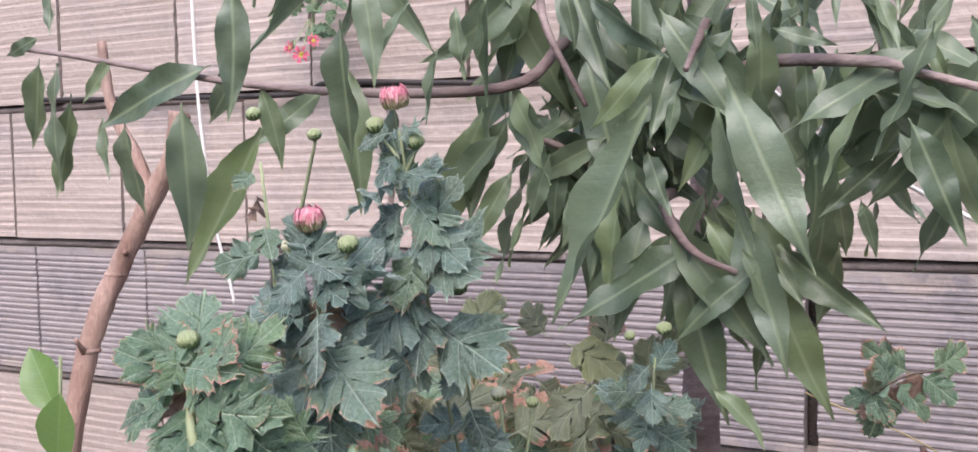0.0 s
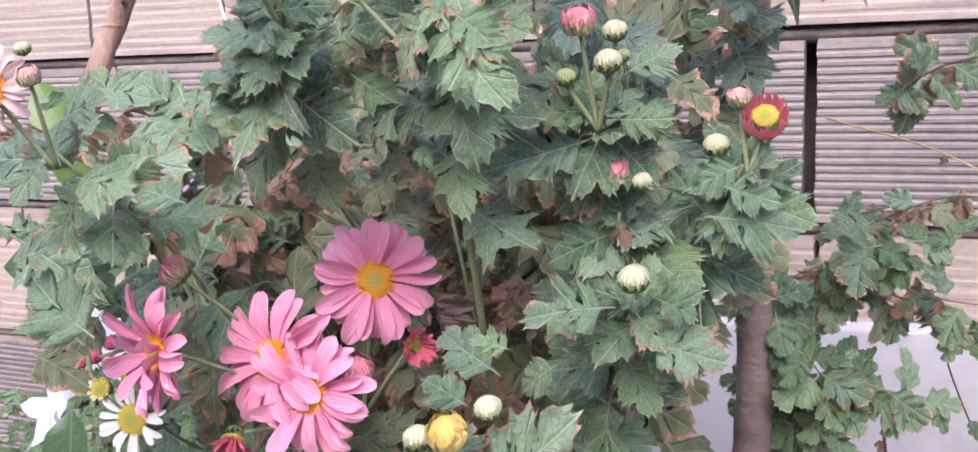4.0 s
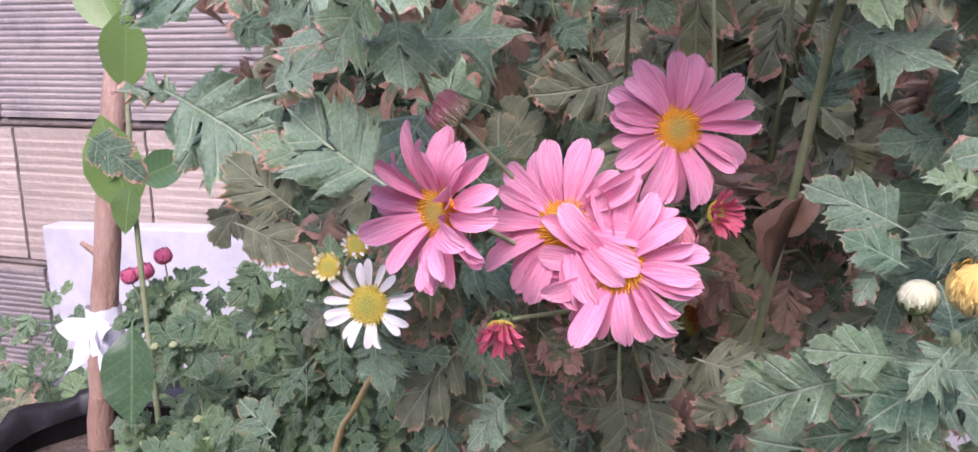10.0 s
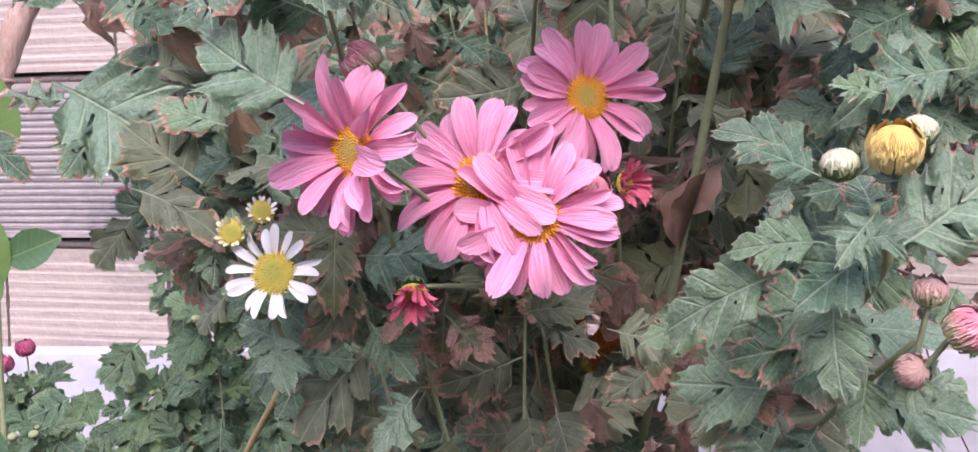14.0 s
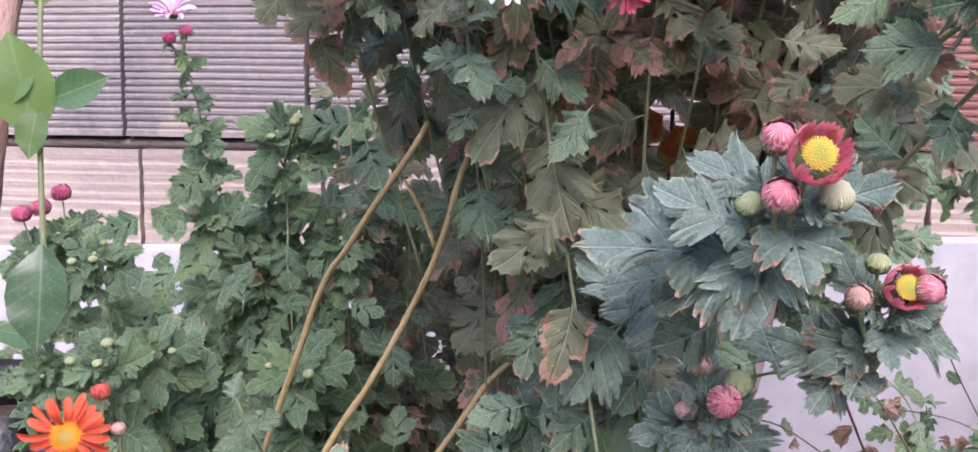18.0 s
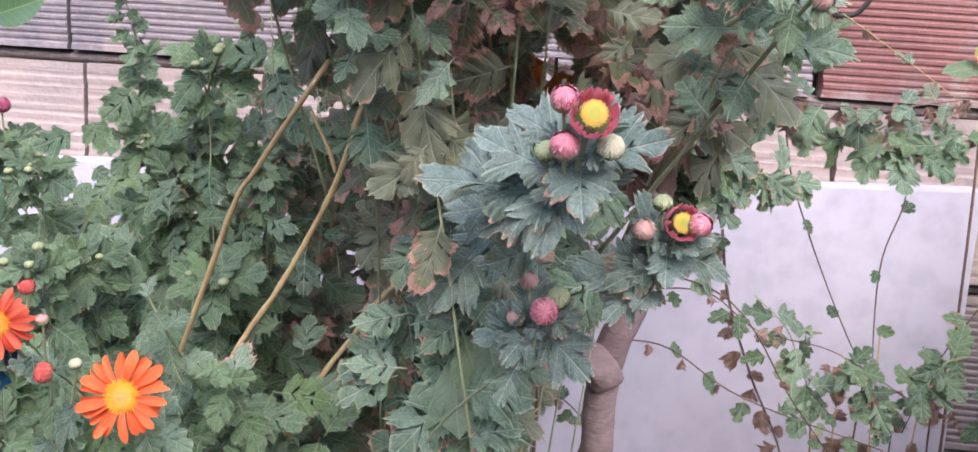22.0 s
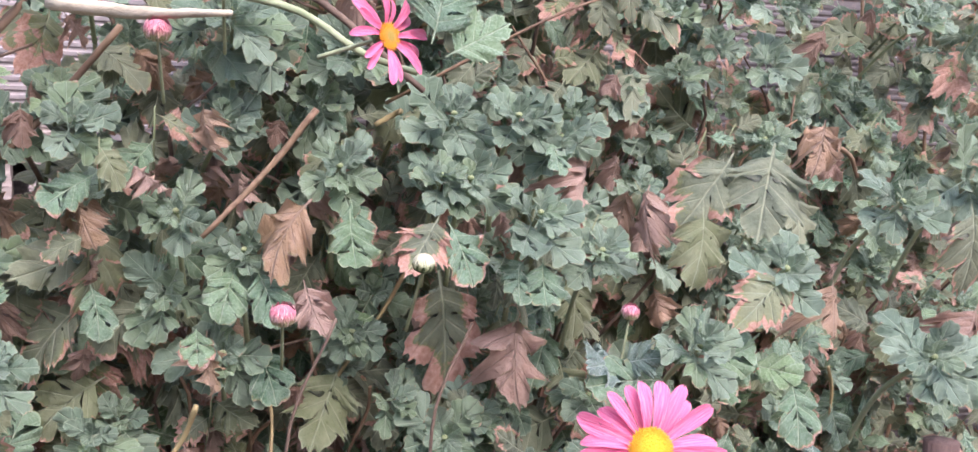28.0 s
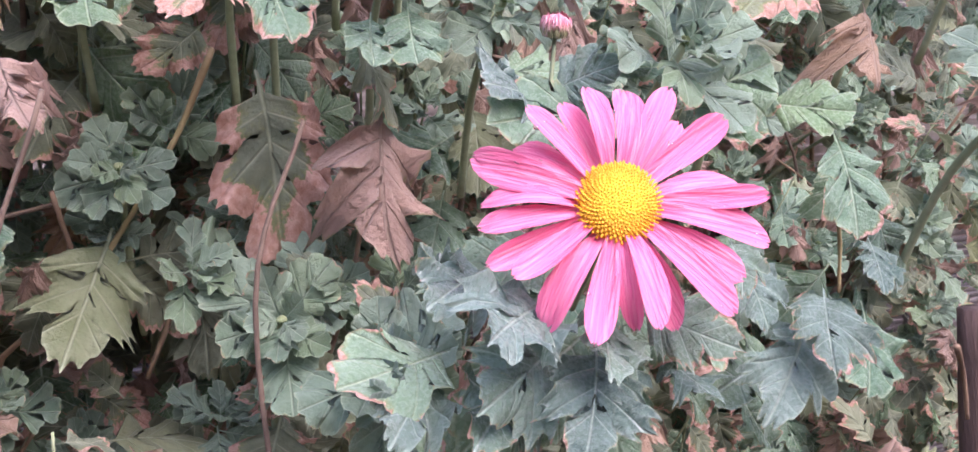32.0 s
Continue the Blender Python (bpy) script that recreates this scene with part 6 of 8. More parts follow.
p = plant("chrysanthemum_plant", (-0.15, 0.45, BED), "chrysanthemum with blue-green leaves and small green buds")
leafy(p, ((-0.24, 0.56, BED), (-0.19, 0.5, 0.8), (-0.14, 0.45, 1.015)), 17, 0.036, L_BLUE, 7, 0.7)
bud(p, (-0.136, 0.45, 1.028), "green", 0.0046)
bud(p, (-0.151, 0.45, 1.024), "green", 0.0034)
leafy(p, ((-0.21, 0.52, 0.7), (-0.19, 0.44, 0.87), (-0.186, 0.413, 0.96)), 16, 0.034, L_BLUE, 8, 0.35)
bud(p, (-0.185, 0.412, 0.968), "green", 0.004)
bud(p, (-0.179, 0.373, 0.956), "green", 0.004, stalk=(-0.183, 0.4, 0.93))
bud(p, (-0.194, 0.41, 1.004), "cream", 0.0046, stalk=(-0.187, 0.41, 0.95))
bud(p, (-0.179, 0.41, 1.002), "green", 0.0036, stalk=(-0.187, 0.41, 0.95))

# pale flowers
p = plant("chrysanthemum_plant", (-0.26, 0.3, BED), "chrysanthemum with pale pink daisy flowers with yellow centres")
leafy(p, ((-0.32, 0.46, BED), (-0.3, 0.40, 0.7), (-0.255, 0.28, 0.93), (-0.235, 0.24, 0.97)), 20, 0.03, MIX_NEAR, 9, 0.65)
flower(p, (-0.234, 0.209, 0.995), (0.05, -1, 0.35), 0.030, P_PALE, 22, seed=3, stalk=(-0.235, 0.24, 0.965), core=0.37)
flower(p, (-0.225, 0.218, 1.012), (0.3, -1, 0.15), 0.028, P_PALE, 20, seed=4, stalk=(-0.235, 0.24, 0.965), core=0.38)
bud(p, (-0.217, 0.222, 1.019), "blush", 0.0052)
leafy(p, ((-0.3, 0.40, 0.7), (-0.31, 0.3, 0.87), (-0.298, 0.22, 0.935)), 14, 0.032, MIX_NEAR, 10, 0.5)
flower(p, (-0.304, 0.206, 0.952), (0.45, -1, 0.3), 0.025, P_PALE, 19, seed=5, stalk=(-0.298, 0.22, 0.93), core=0.4)
bud(p, (-0.289, 0.206, 0.955), "blush", 0.0055, stalk=(-0.297, 0.22, 0.93))
bud(p, (-0.29, 0.206, 0.962), "cream", 0.003)
blade_at(p, (-0.273, 0.232, 0.888), (-0.244, 0.228, 0.917))
blade_at(p, (-0.267, 0.228, 0.879), (-0.238, 0.228, 0.897))
blade_at(p, (-0.259, 0.228, 0.880), (-0.296, 0.228, 0.899))
blade_at(p, (-0.238, 0.228, 0.878), (-0.223, 0.228, 0.900))
blade_at(p, (-0.298, 0.228, 0.880), (-0.326, 0.228, 0.895))
blade_at(p, (-0.313, 0.228, 0.860), (-0.330, 0.228, 0.866))
blade_at(p, (-0.279, 0.228, 0.867), (-0.311, 0.228, 0.856))
blade_at(p, (-0.325, 0.228, 0.847), (-0.288, 0.228, 0.870))
blade_at(p, (-0.327, 0.228, 0.901), (-0.309, 0.228, 0.909))
blade_at(p, (-0.304, 0.228, 0.942), (-0.285, 0.228, 0.952))
blade_at(p, (-0.299, 0.228, 0.927), (-0.311, 0.228, 0.945))
blade_at(p, (-0.272, 0.230, 0.933), (-0.292, 0.230, 0.929))
blade_at(p, (-0.261, 0.228, 0.920), (-0.279, 0.228, 0.926))
foliage(p, F_CHRYS, 90, within((-0.43, 0.33, 0.84), (-0.31, 0.46, 0.95)), 0.03, 61)
foliage(p, F_AGED, 60, within((-0.43, 0.34, 0.83), (-0.31, 0.46, 0.93)), 0.03, 62)
foliage(p, F_DRY, 70, within((-0.45, 0.32, 0.83), (-0.26, 0.46, 0.95)), 0.019, 63, droop=0.9, label="withered brown leaves")
for k in range(6):
    x, y, z = -0.42 + 0.022 * k, _rng.uniform(0.33, 0.4), _rng.uniform(0.88, 0.94)
    leafy(p, ((x + 0.03, y + 0.1, 0.7), (x + 0.01, y + 0.03, 0.83), (x, y, z)), 12, 0.026, MIX_NEAR, 640 + k, 0.4)
    bud(p, (x, y - 0.004, z + 0.008), "green", 0.004)
blade_at(p, (-0.381, 0.295, 0.924), (-0.424, 0.295, 0.927))
blade_at(p, (-0.361, 0.300, 0.927), (-0.314, 0.300, 0.919))
blade_at(p, (-0.381, 0.295, 0.926), (-0.355, 0.295, 0.942))
blade_at(p, (-0.416, 0.305, 0.893), (-0.367, 0.305, 0.872))
blade_at(p, (-0.442, 0.295, 0.879), (-0.421, 0.295, 0.868))
blade_at(p, (-0.403, 0.285, 0.927), (-0.420, 0.285, 0.918))
blade_at(p, (-0.391, 0.310, 0.916), (-0.375, 0.310, 0.907))
blade_at(p, (-0.371, 0.355, 0.871), (-0.401, 0.355, 0.863))
blade_at(p, (-0.382, 0.325, 0.878), (-0.406, 0.325, 0.888))
blade_at(p, (-0.376, 0.375, 0.860), (-0.347, 0.375, 0.857))
blade_at(p, (-0.372, 0.395, 0.828), (-0.351, 0.395, 0.809))

# pink-tipped buds
p = plant("chrysanthemum_plant", (-0.14, 0.36, BED), "chrysanthemum with crimson opening buds and brown-edged leaves")
leafy(p, ((-0.26, 0.5, BED), (-0.22, 0.44, 0.7), (-0.163, 0.285, 0.94)), 15, 0.032, MIX_NEAR, 11, 0.65)
bud(p, (-0.166, 0.278, 0.965), "pink", 0.0085, stalk=(-0.163, 0.285, 0.935))
bud(p, (-0.156, 0.278, 0.962), "cream", 0.0048, stalk=(-0.163, 0.285, 0.935))
bud(p, (-0.158, 0.278, 0.954), "cream", 0.0055, stalk=(-0.163, 0.285, 0.935))
bud(p, (-0.17, 0.278, 0.95), "green", 0.0042, stalk=(-0.163, 0.285, 0.935))
leafy(p, ((-0.22, 0.44, 0.7), (-0.165, 0.36, 0.86), (-0.125, 0.307, 0.925)), 11, 0.031, MIX_NEAR, 12, 0.5)
opening(p, (-0.12, 0.304, 0.937), "crimson", 0.0098, (0.1, -0.75, 0.6), (-0.125, 0.307, 0.92))
bud(p, (-0.127, 0.302, 0.943), "blush", 0.006, stalk=(-0.125, 0.307, 0.92))
bud(p, (-0.134, 0.307, 0.929), "cream", 0.0055, stalk=(-0.126, 0.308, 0.91))
leafy(p, ((-0.22, 0.44, 0.7), (-0.18, 0.35, 0.85), (-0.16, 0.295, 0.91)), 12, 0.031, MIX_NEAR, 13, 0.4)
bud(p, (-0.16, 0.291, 0.923), "pink", 0.0072)
bud(p, (-0.166, 0.291, 0.924), "green", 0.0046)
bud(p, (-0.152, 0.291, 0.92), "cream", 0.0042)
leafy(p, ((-0.22, 0.44, 0.7), (-0.18, 0.34, 0.82), (-0.152, 0.287, 0.885)), 10, 0.031, MIX_NEAR, 14, 0.45)
bud(p, (-0.150, 0.272, 0.896), "cream", 0.0062)
for q in ((-0.163, 0.292, 0.938), (-0.126, 0.312, 0.918), (-0.16, 0.3, 0.908), (-0.153, 0.292, 0.885)):
    rosette(p, q, 9, 0.024, L_CHRYS, int(-q[0] * 1e4), (0.1, -0.7, 0.6), heart=False)
blade_at(p, (-0.156, 0.275, 0.887), (-0.185, 0.275, 0.885))
blade_at(p, (-0.146, 0.280, 0.889), (-0.133, 0.280, 0.885))
blade_at(p, (-0.149, 0.280, 0.877), (-0.125, 0.280, 0.871))
blade_at(p, (-0.165, 0.290, 0.875), (-0.172, 0.290, 0.862))
blade_at(p, (-0.136, 0.300, 0.909), (-0.108, 0.300, 0.909))
blade_at(p, (-0.138, 0.300, 0.912), (-0.145, 0.300, 0.925))
blade_at(p, (-0.131, 0.300, 0.918), (-0.114, 0.300, 0.913))
blade_at(p, (-0.163, 0.285, 0.940), (-0.185, 0.285, 0.942))
blade_at(p, (-0.159, 0.285, 0.938), (-0.140, 0.285, 0.938))
blade_at(p, (-0.164, 0.290, 0.933), (-0.203, 0.280, 0.921))
blade_at(p, (-0.162, 0.300, 0.926), (-0.183, 0.300, 0.909))
blade_at(p, (-0.157, 0.290, 0.950), (-0.142, 0.290, 0.960))
blade_at(p, (-0.166, 0.290, 0.945), (-0.181, 0.290, 0.953))
blade_at(p, (-0.158, 0.300, 0.925), (-0.160, 0.300, 0.908))

# pink daisies
p = plant("chrysanthemum_plant", (-0.27, 0.38, BED), "chrysanthemum with a cluster of open pink daisy flowers")
leafy(p, ((-0.27, 0.4, BED), (-0.265, 0.36, 0.65), (-0.262, 0.315, 0.82)), 24, 0.04, MIX_OLD, 15, 0.55)
S = (-0.262, 0.315, 0.83)
flower(p, (-0.247, 0.302, 0.884), (0.55, -0.85, 0.15), 0.045, P_PINK, 27, seed=6, stalk=S, open_=0.24, jitter=0.27, layers=3)
flower(p, (-0.256, 0.272, 0.853), (0.05, -1, 0.15), 0.046, P_PINK, 31, seed=7, stalk=S, jitter=0.27, layers=3)
flower(p, (-0.271, 0.275, 0.862), (-0.1, -1, 0.3), 0.048, P_PINK, 30, seed=8, stalk=S, jitter=0.27, layers=3)
flower(p, (-0.295, 0.249, 0.870), (-0.42, -0.9, 0.05), 0.045, P_PINK, 31, seed=9, stalk=S, open_=0.36, jitter=0.34, layers=3)
bud(p, (-0.298, 0.264, 0.892), "pink", 0.0095, (-0.6, -0.2, 0.6), stalk=(-0.278, 0.29, 0.86))
shaggy(p, (-0.289, 0.275, 0.833), (0.15, -0.6, -0.7), 0.021, 41, S)
shaggy(p, (-0.237, 0.309, 0.860), (0.85, -0.5, 0), 0.02, 42, S)
bud(p, (-0.243, 0.281, 0.859), "pink", 0.0095, (0.3, -0.4, 0.7), stalk=S)
leafy(p, ((-0.27, 0.38, 0.5), (-0.31, 0.34, 0.75), (-0.33, 0.31, 0.88)), 18, 0.036, MIX_OLD, 16, 0.4)
leafy(p, ((-0.27, 0.38, 0.5), (-0.28, 0.38, 0.75), (-0.27, 0.36, 0.93)), 26, 0.038, MIX_OLD, 17, 0.4)

leaf_at(p, L_CURLED[0], (-0.214, 0.324, 0.864), (-0.010, -0.008, -0.03), (-1, -0.45, 0.2), 0.026, "dry_leaf")
leaf_at(p, L_CURLED[1], (-0.210, 0.33, 0.866), (-0.016, -0.006, -0.024), (-0.2, -0.6, 0.8), 0.022, "dry_leaf")

# small white daisy
p = plant("chrysanthemum_plant", (-0.35, 0.36, BED), "chrysanthemum with a small white daisy and cream buds")
leafy(p, ((-0.35, 0.4, BED), (-0.345, 0.34, 0.65), (-0.34, 0.275, 0.845)), 16, 0.028, MIX_NEAR, 18, 0.65)
flower(p, (-0.325, 0.268, 0.838), (0.15, -1, 0.2), 0.026, P_WHITE, 17, DISC_G, seed=10, stalk=(-0.338, 0.278, 0.845), core=0.42, layers=1)
flower(p, (-0.329, 0.27, 0.854), (0.3, -0.8, 0.5), 0.011, P_WHITE, 14, DISC_G, 0.6, 51, 1.05, (-0.338, 0.278, 0.845))
flower(p, (-0.335, 0.265, 0.849), (0.1, -0.9, 0.3), 0.011, P_CREAM, 14, DISC_G, 0.62, 52, 0.95, (-0.338, 0.278, 0.84))
HERO = L_AGED + L_CHRYS[:3]
blade_at(p, (-0.346, 0.270, 0.862), (-0.371, 0.270, 0.878))
blade_at(p, (-0.361, 0.260, 0.861), (-0.336, 0.260, 0.855))
blade_at(p, (-0.338, 0.270, 0.877), (-0.360, 0.270, 0.883))
blade_at(p, (-0.335, 0.300, 0.821), (-0.355, 0.300, 0.838))
blade_at(p, (-0.344, 0.280, 0.831), (-0.359, 0.280, 0.821))
blade_at(p, (-0.324, 0.320, 0.801), (-0.352, 0.320, 0.773))
blade_at(p, (-0.299, 0.310, 0.798), (-0.316, 0.310, 0.776))
blade_at(p, (-0.320, 0.330, 0.782), (-0.341, 0.330, 0.760))
blade_at(p, (-0.299, 0.310, 0.821), (-0.316, 0.310, 0.817))
blade_at(p, (-0.290, 0.310, 0.821), (-0.275, 0.310, 0.807))
blade_at(p, (-0.283, 0.320, 0.797), (-0.292, 0.320, 0.780))
blade_at(p, (-0.310, 0.320, 0.761), (-0.324, 0.320, 0.743))
blade_at(p, (-0.267, 0.310, 0.822), (-0.248, 0.310, 0.828))

# yellow bud
HERO = L_CHRYS + L_BROAD[:1]
p = plant("chrysanthemum_plant", (-0.17, 0.32, BED), "chrysanthemum with a yellow opening bud and brown-edged leaves")
leafy(p, ((-0.27, 0.48, BED), (-0.235, 0.40, 0.7), (-0.184, 0.262, 0.83), (-0.183, 0.225, 0.858)), 8, 0.03, MIX_NEAR, 19, 0.6, r=0.0016)
bud(p, (-0.181, 0.217, 0.869), "yellow", 0.0088, (0, -0.55, 0.9))
bud(p, (-0.19, 0.219, 0.866), "cream", 0.005)
bud(p, (-0.175, 0.228, 0.872), "cream", 0.005)
leafy(p, ((-0.235, 0.4, 0.7), (-0.19, 0.3, 0.79), (-0.172, 0.242, 0.83)), 5, 0.028, MIX_NEAR, 20, 0.3, r=0.0012)
bud(p, (-0.165, 0.232, 0.834), "pink", 0.008, (0.7, -0.4, 0.5), stalk=(-0.173, 0.243, 0.82))
bud(p, (-0.171, 0.235, 0.841), "blush", 0.006, stalk=(-0.173, 0.243, 0.82))
bud(p, (-0.173, 0.24, 0.824), "blush", 0.0065, (0.3, -0.8, 0.3))
blade_at(p, (-0.199, 0.235, 0.844), (-0.226, 0.235, 0.834))
blade_at(p, (-0.191, 0.228, 0.851), (-0.210, 0.228, 0.852))
blade_at(p, (-0.189, 0.235, 0.840), (-0.190, 0.225, 0.821))
blade_at(p, (-0.187, 0.222, 0.852), (-0.175, 0.215, 0.854))
blade_at(p, (-0.190, 0.250, 0.863), (-0.204, 0.250, 0.871))
blade_at(p, (-0.196, 0.250, 0.862), (-0.201, 0.250, 0.854))
blade_at(p, (-0.188, 0.250, 0.827), (-0.211, 0.250, 0.824))
blade_at(p, (-0.196, 0.262, 0.814), (-0.223, 0.262, 0.815))
blade_at(p, (-0.180, 0.250, 0.822), (-0.183, 0.245, 0.805))
blade_at(p, (-0.180, 0.240, 0.844), (-0.188, 0.240, 0.842))
blade_at(p, (-0.177, 0.250, 0.880), (-0.189, 0.250, 0.884))
blade_at(p, (-0.168, 0.260, 0.874), (-0.182, 0.260, 0.865))
blade_at(p, (-0.198, 0.280, 0.798), (-0.214, 0.280, 0.805))
blade_at(p, (-0.211, 0.270, 0.831), (-0.231, 0.270, 0.822))

# crimson spray
HERO = L_BLUNT
p = plant("chrysanthemum_plant", (-0.25, 0.34, BED), "chrysanthemum with crimson half-open flowers over blue-green leaves")
leafy(p, ((-0.34, 0.5, BED), (-0.33, 0.44, 0.6), (-0.25, 0.235, 0.755)), 18, 0.036, L_BLUNT, 21, 0.6)
opening(p, (-0.243, 0.208, 0.785), "crimson", 0.0115, (0.1, -0.9, 0.4), (-0.25, 0.235, 0.75))
for q, k, r in (((-0.252, 0.21, 0.789), "pink", 0.0078), ((-0.251, 0.21, 0.775), "pink", 0.0082), ((-0.237, 0.215, 0.775), "cream", 0.0062), ((-0.257, 0.22, 0.772), "green", 0.0052), ((-0.223, 0.24, 0.772), "pink", 0.0075)):
    bud(p, q, k, r, (0.1, -0.7, 0.7), stalk=(-0.25, 0.235, 0.75))
leafy(p, ((-0.33, 0.44, 0.6), (-0.26, 0.33, 0.69), (-0.214, 0.262, 0.725)), 9, 0.034, L_BLUNT, 22, 0.72)
opening(p, (-0.209, 0.251, 0.747), "crimson", 0.0098, (0.2, -0.9, 0.3), (-0.214, 0.262, 0.72))
bud(p, (-0.222, 0.25, 0.744), "blush", 0.0068, (0, -0.8, 0.5), stalk=(-0.214, 0.262, 0.72))
bud(p, (-0.203, 0.25, 0.747), "pink", 0.0075, (0.4, -0.7, 0.3), stalk=(-0.214, 0.262, 0.72))
bud(p, (-0.216, 0.255, 0.753), "green", 0.005, stalk=(-0.214, 0.262, 0.72))
leafy(p, ((-0.34, 0.44, 0.5), (-0.31, 0.36, 0.61), (-0.26, 0.287, 0.685)), 9, 0.036, L_BLUNT, 23, 0.72)
bud(p, (-0.255, 0.275, 0.705), "pink", 0.0095, (0.1, -0.9, 0.2), stalk=(-0.26, 0.287, 0.68))
for q, k in (((-0.262, 0.285, 0.714), "blush"), ((-0.266, 0.285, 0.699), "blush"), ((-0.25, 0.282, 0.709), "green")):
    bud(p, q, k, 0.0066, (0, -0.6, 0.7), stalk=(-0.26, 0.287, 0.68))
rosette(p, (-0.245, 0.236, 0.757), 9, 0.034, L_BLUNT, 701, (0.1, -0.7, 0.6), heart=False)
rosette(p, (-0.246, 0.226, 0.774), 8, 0.032, L_BLUNT, 704, (0.0, -0.8, 0.5), heart=False, sure=True)
rosette(p, (-0.212, 0.258, 0.739), 8, 0.026, L_BLUNT, 705, (0.1, -0.8, 0.5), heart=False, sure=True)
rosette(p, (-0.258, 0.286, 0.698), 8, 0.028, L_BLUNT, 706, (0.0, -0.8, 0.4), heart=False, sure=True)
rosette(p, (-0.214, 0.264, 0.722), 10, 0.03, L_BLUNT, 702, (0.1, -0.6, 0.5), heart=False)
rosette(p, (-0.259, 0.289, 0.682), 10, 0.034, L_BLUNT, 703, (0.1, -0.7, 0.4), heart=False)
for b in ((-0.235, 0.28, 0.655), (-0.28, 0.28, 0.66), (-0.225, 0.27, 0.69), (-0.255, 0.285, 0.645)):
    blade_at(p, (-0.258, 0.29, 0.685), b)
for b in ((-0.19, 0.255, 0.725), (-0.2, 0.255, 0.7), (-0.225, 0.255, 0.698), (-0.235, 0.26, 0.72)):
    blade_at(p, (-0.214, 0.268, 0.728), b)
blade_at(p, (-0.252, 0.225, 0.764), (-0.282, 0.225, 0.775))
blade_at(p, (-0.256, 0.240, 0.755), (-0.303, 0.240, 0.762))
blade_at(p, (-0.252, 0.225, 0.761), (-0.272, 0.225, 0.788))
blade_at(p, (-0.248, 0.230, 0.757), (-0.282, 0.230, 0.745))
blade_at(p, (-0.246, 0.225, 0.759), (-0.234, 0.225, 0.737))
blade_at(p, (-0.237, 0.225, 0.765), (-0.224, 0.225, 0.760))
blade_at(p, (-0.260, 0.240, 0.765), (-0.277, 0.240, 0.770))
blade_at(p, (-0.249, 0.220, 0.763), (-0.261, 0.220, 0.756))
blade_at(p, (-0.228, 0.240, 0.759), (-0.219, 0.240, 0.742))
blade_at(p, (-0.221, 0.245, 0.741), (-0.206, 0.245, 0.733))
blade_at(p, (-0.224, 0.250, 0.737), (-0.236, 0.250, 0.724))
blade_at(p, (-0.257, 0.260, 0.735), (-0.279, 0.260, 0.722))
blade_at(p, (-0.269, 0.270, 0.747), (-0.296, 0.270, 0.740))
blade_at(p, (-0.265, 0.250, 0.777), (-0.276, 0.250, 0.791))
blade_at(p, (-0.221, 0.250, 0.747), (-0.203, 0.250, 0.738))

foliage(p, F_CHRYS, 90, within((-0.335, 0.36, 0.54), (-0.262, 0.46, 0.67)), 0.036, 18)
foliage(p, F_CHRYS, 60, within((-0.33, 0.36, 0.66), (-0.225, 0.46, 0.76)), 0.034, 19)

# old leafy plants behind, with bare woody stems
HERO = L_AGED
p = plant("chrysanthemum_plant", (-0.38, 0.52, BED), "overgrown chrysanthemum with dull leaves on bare yellow woody stems")
tube("stem", ((-0.52, 0.52, BED), (-0.51, 0.5, 0.5), (-0.448, 0.450, 0.683), (-0.415, 0.420, 0.734), (-0.380, 0.390, 0.778), (-0.377, 0.410, 0.790)), 0.0018, 0.0013, M_WOODY, p, 8, 6, 0.2, 1)
tube("stem", ((-0.52, 0.5, BED), (-0.5, 0.49, 0.45), (-0.454, 0.470, 0.590), (-0.413, 0.455, 0.659), (-0.380, 0.440, 0.720), (-0.367, 0.440, 0.762), (-0.363, 0.460, 0.779)), 0.002, 0.0015, M_WOODY, p, 8, 6, 0.2, 2)
tube("stem", ((-0.46, 0.48, BED), (-0.43, 0.475, 0.5), (-0.366, 0.474, 0.637), (-0.329, 0.483, 0.676), (-0.3, 0.5, 0.72)), 0.002, 0.0014, M_WOODY, p, 8, 6, 0.12, 3)
tube("stem", ((-0.379, 0.440, 0.729), (-0.384, 0.440, 0.743), (-0.394, 0.440, 0.762)), 0.0013, 0.0009, M_WOODY, p, 8, 4, 0.1, 4)
for k in range(9):
    x, y = _rng.uniform(-0.37, -0.26), _rng.uniform(0.42, 0.56)
    x, y = x + (0.05 if x < -0.33 and y < 0.5 else 0.0), y
    leafy(p, ((x - 0.03, y + 0.05, 0.3), (x, y + 0.02, 0.6), (x + _rng.uniform(-0.03, 0.03), y - 0.02, _rng.uniform(0.78, 0.94))), 20, 0.04, MIX_OLD, 30 + k, 0.4, dry=0.15, mat=M_WOODY)
blade_at(p, (-0.337, 0.400, 0.801), (-0.376, 0.400, 0.770))
blade_at(p, (-0.315, 0.400, 0.782), (-0.343, 0.400, 0.804))
blade_at(p, (-0.345, 0.420, 0.752), (-0.365, 0.420, 0.766))
blade_at(p, (-0.301, 0.380, 0.770), (-0.273, 0.380, 0.791))
blade_at(p, (-0.285, 0.360, 0.746), (-0.317, 0.360, 0.735))
blade_at(p, (-0.273, 0.340, 0.732), (-0.286, 0.340, 0.715))
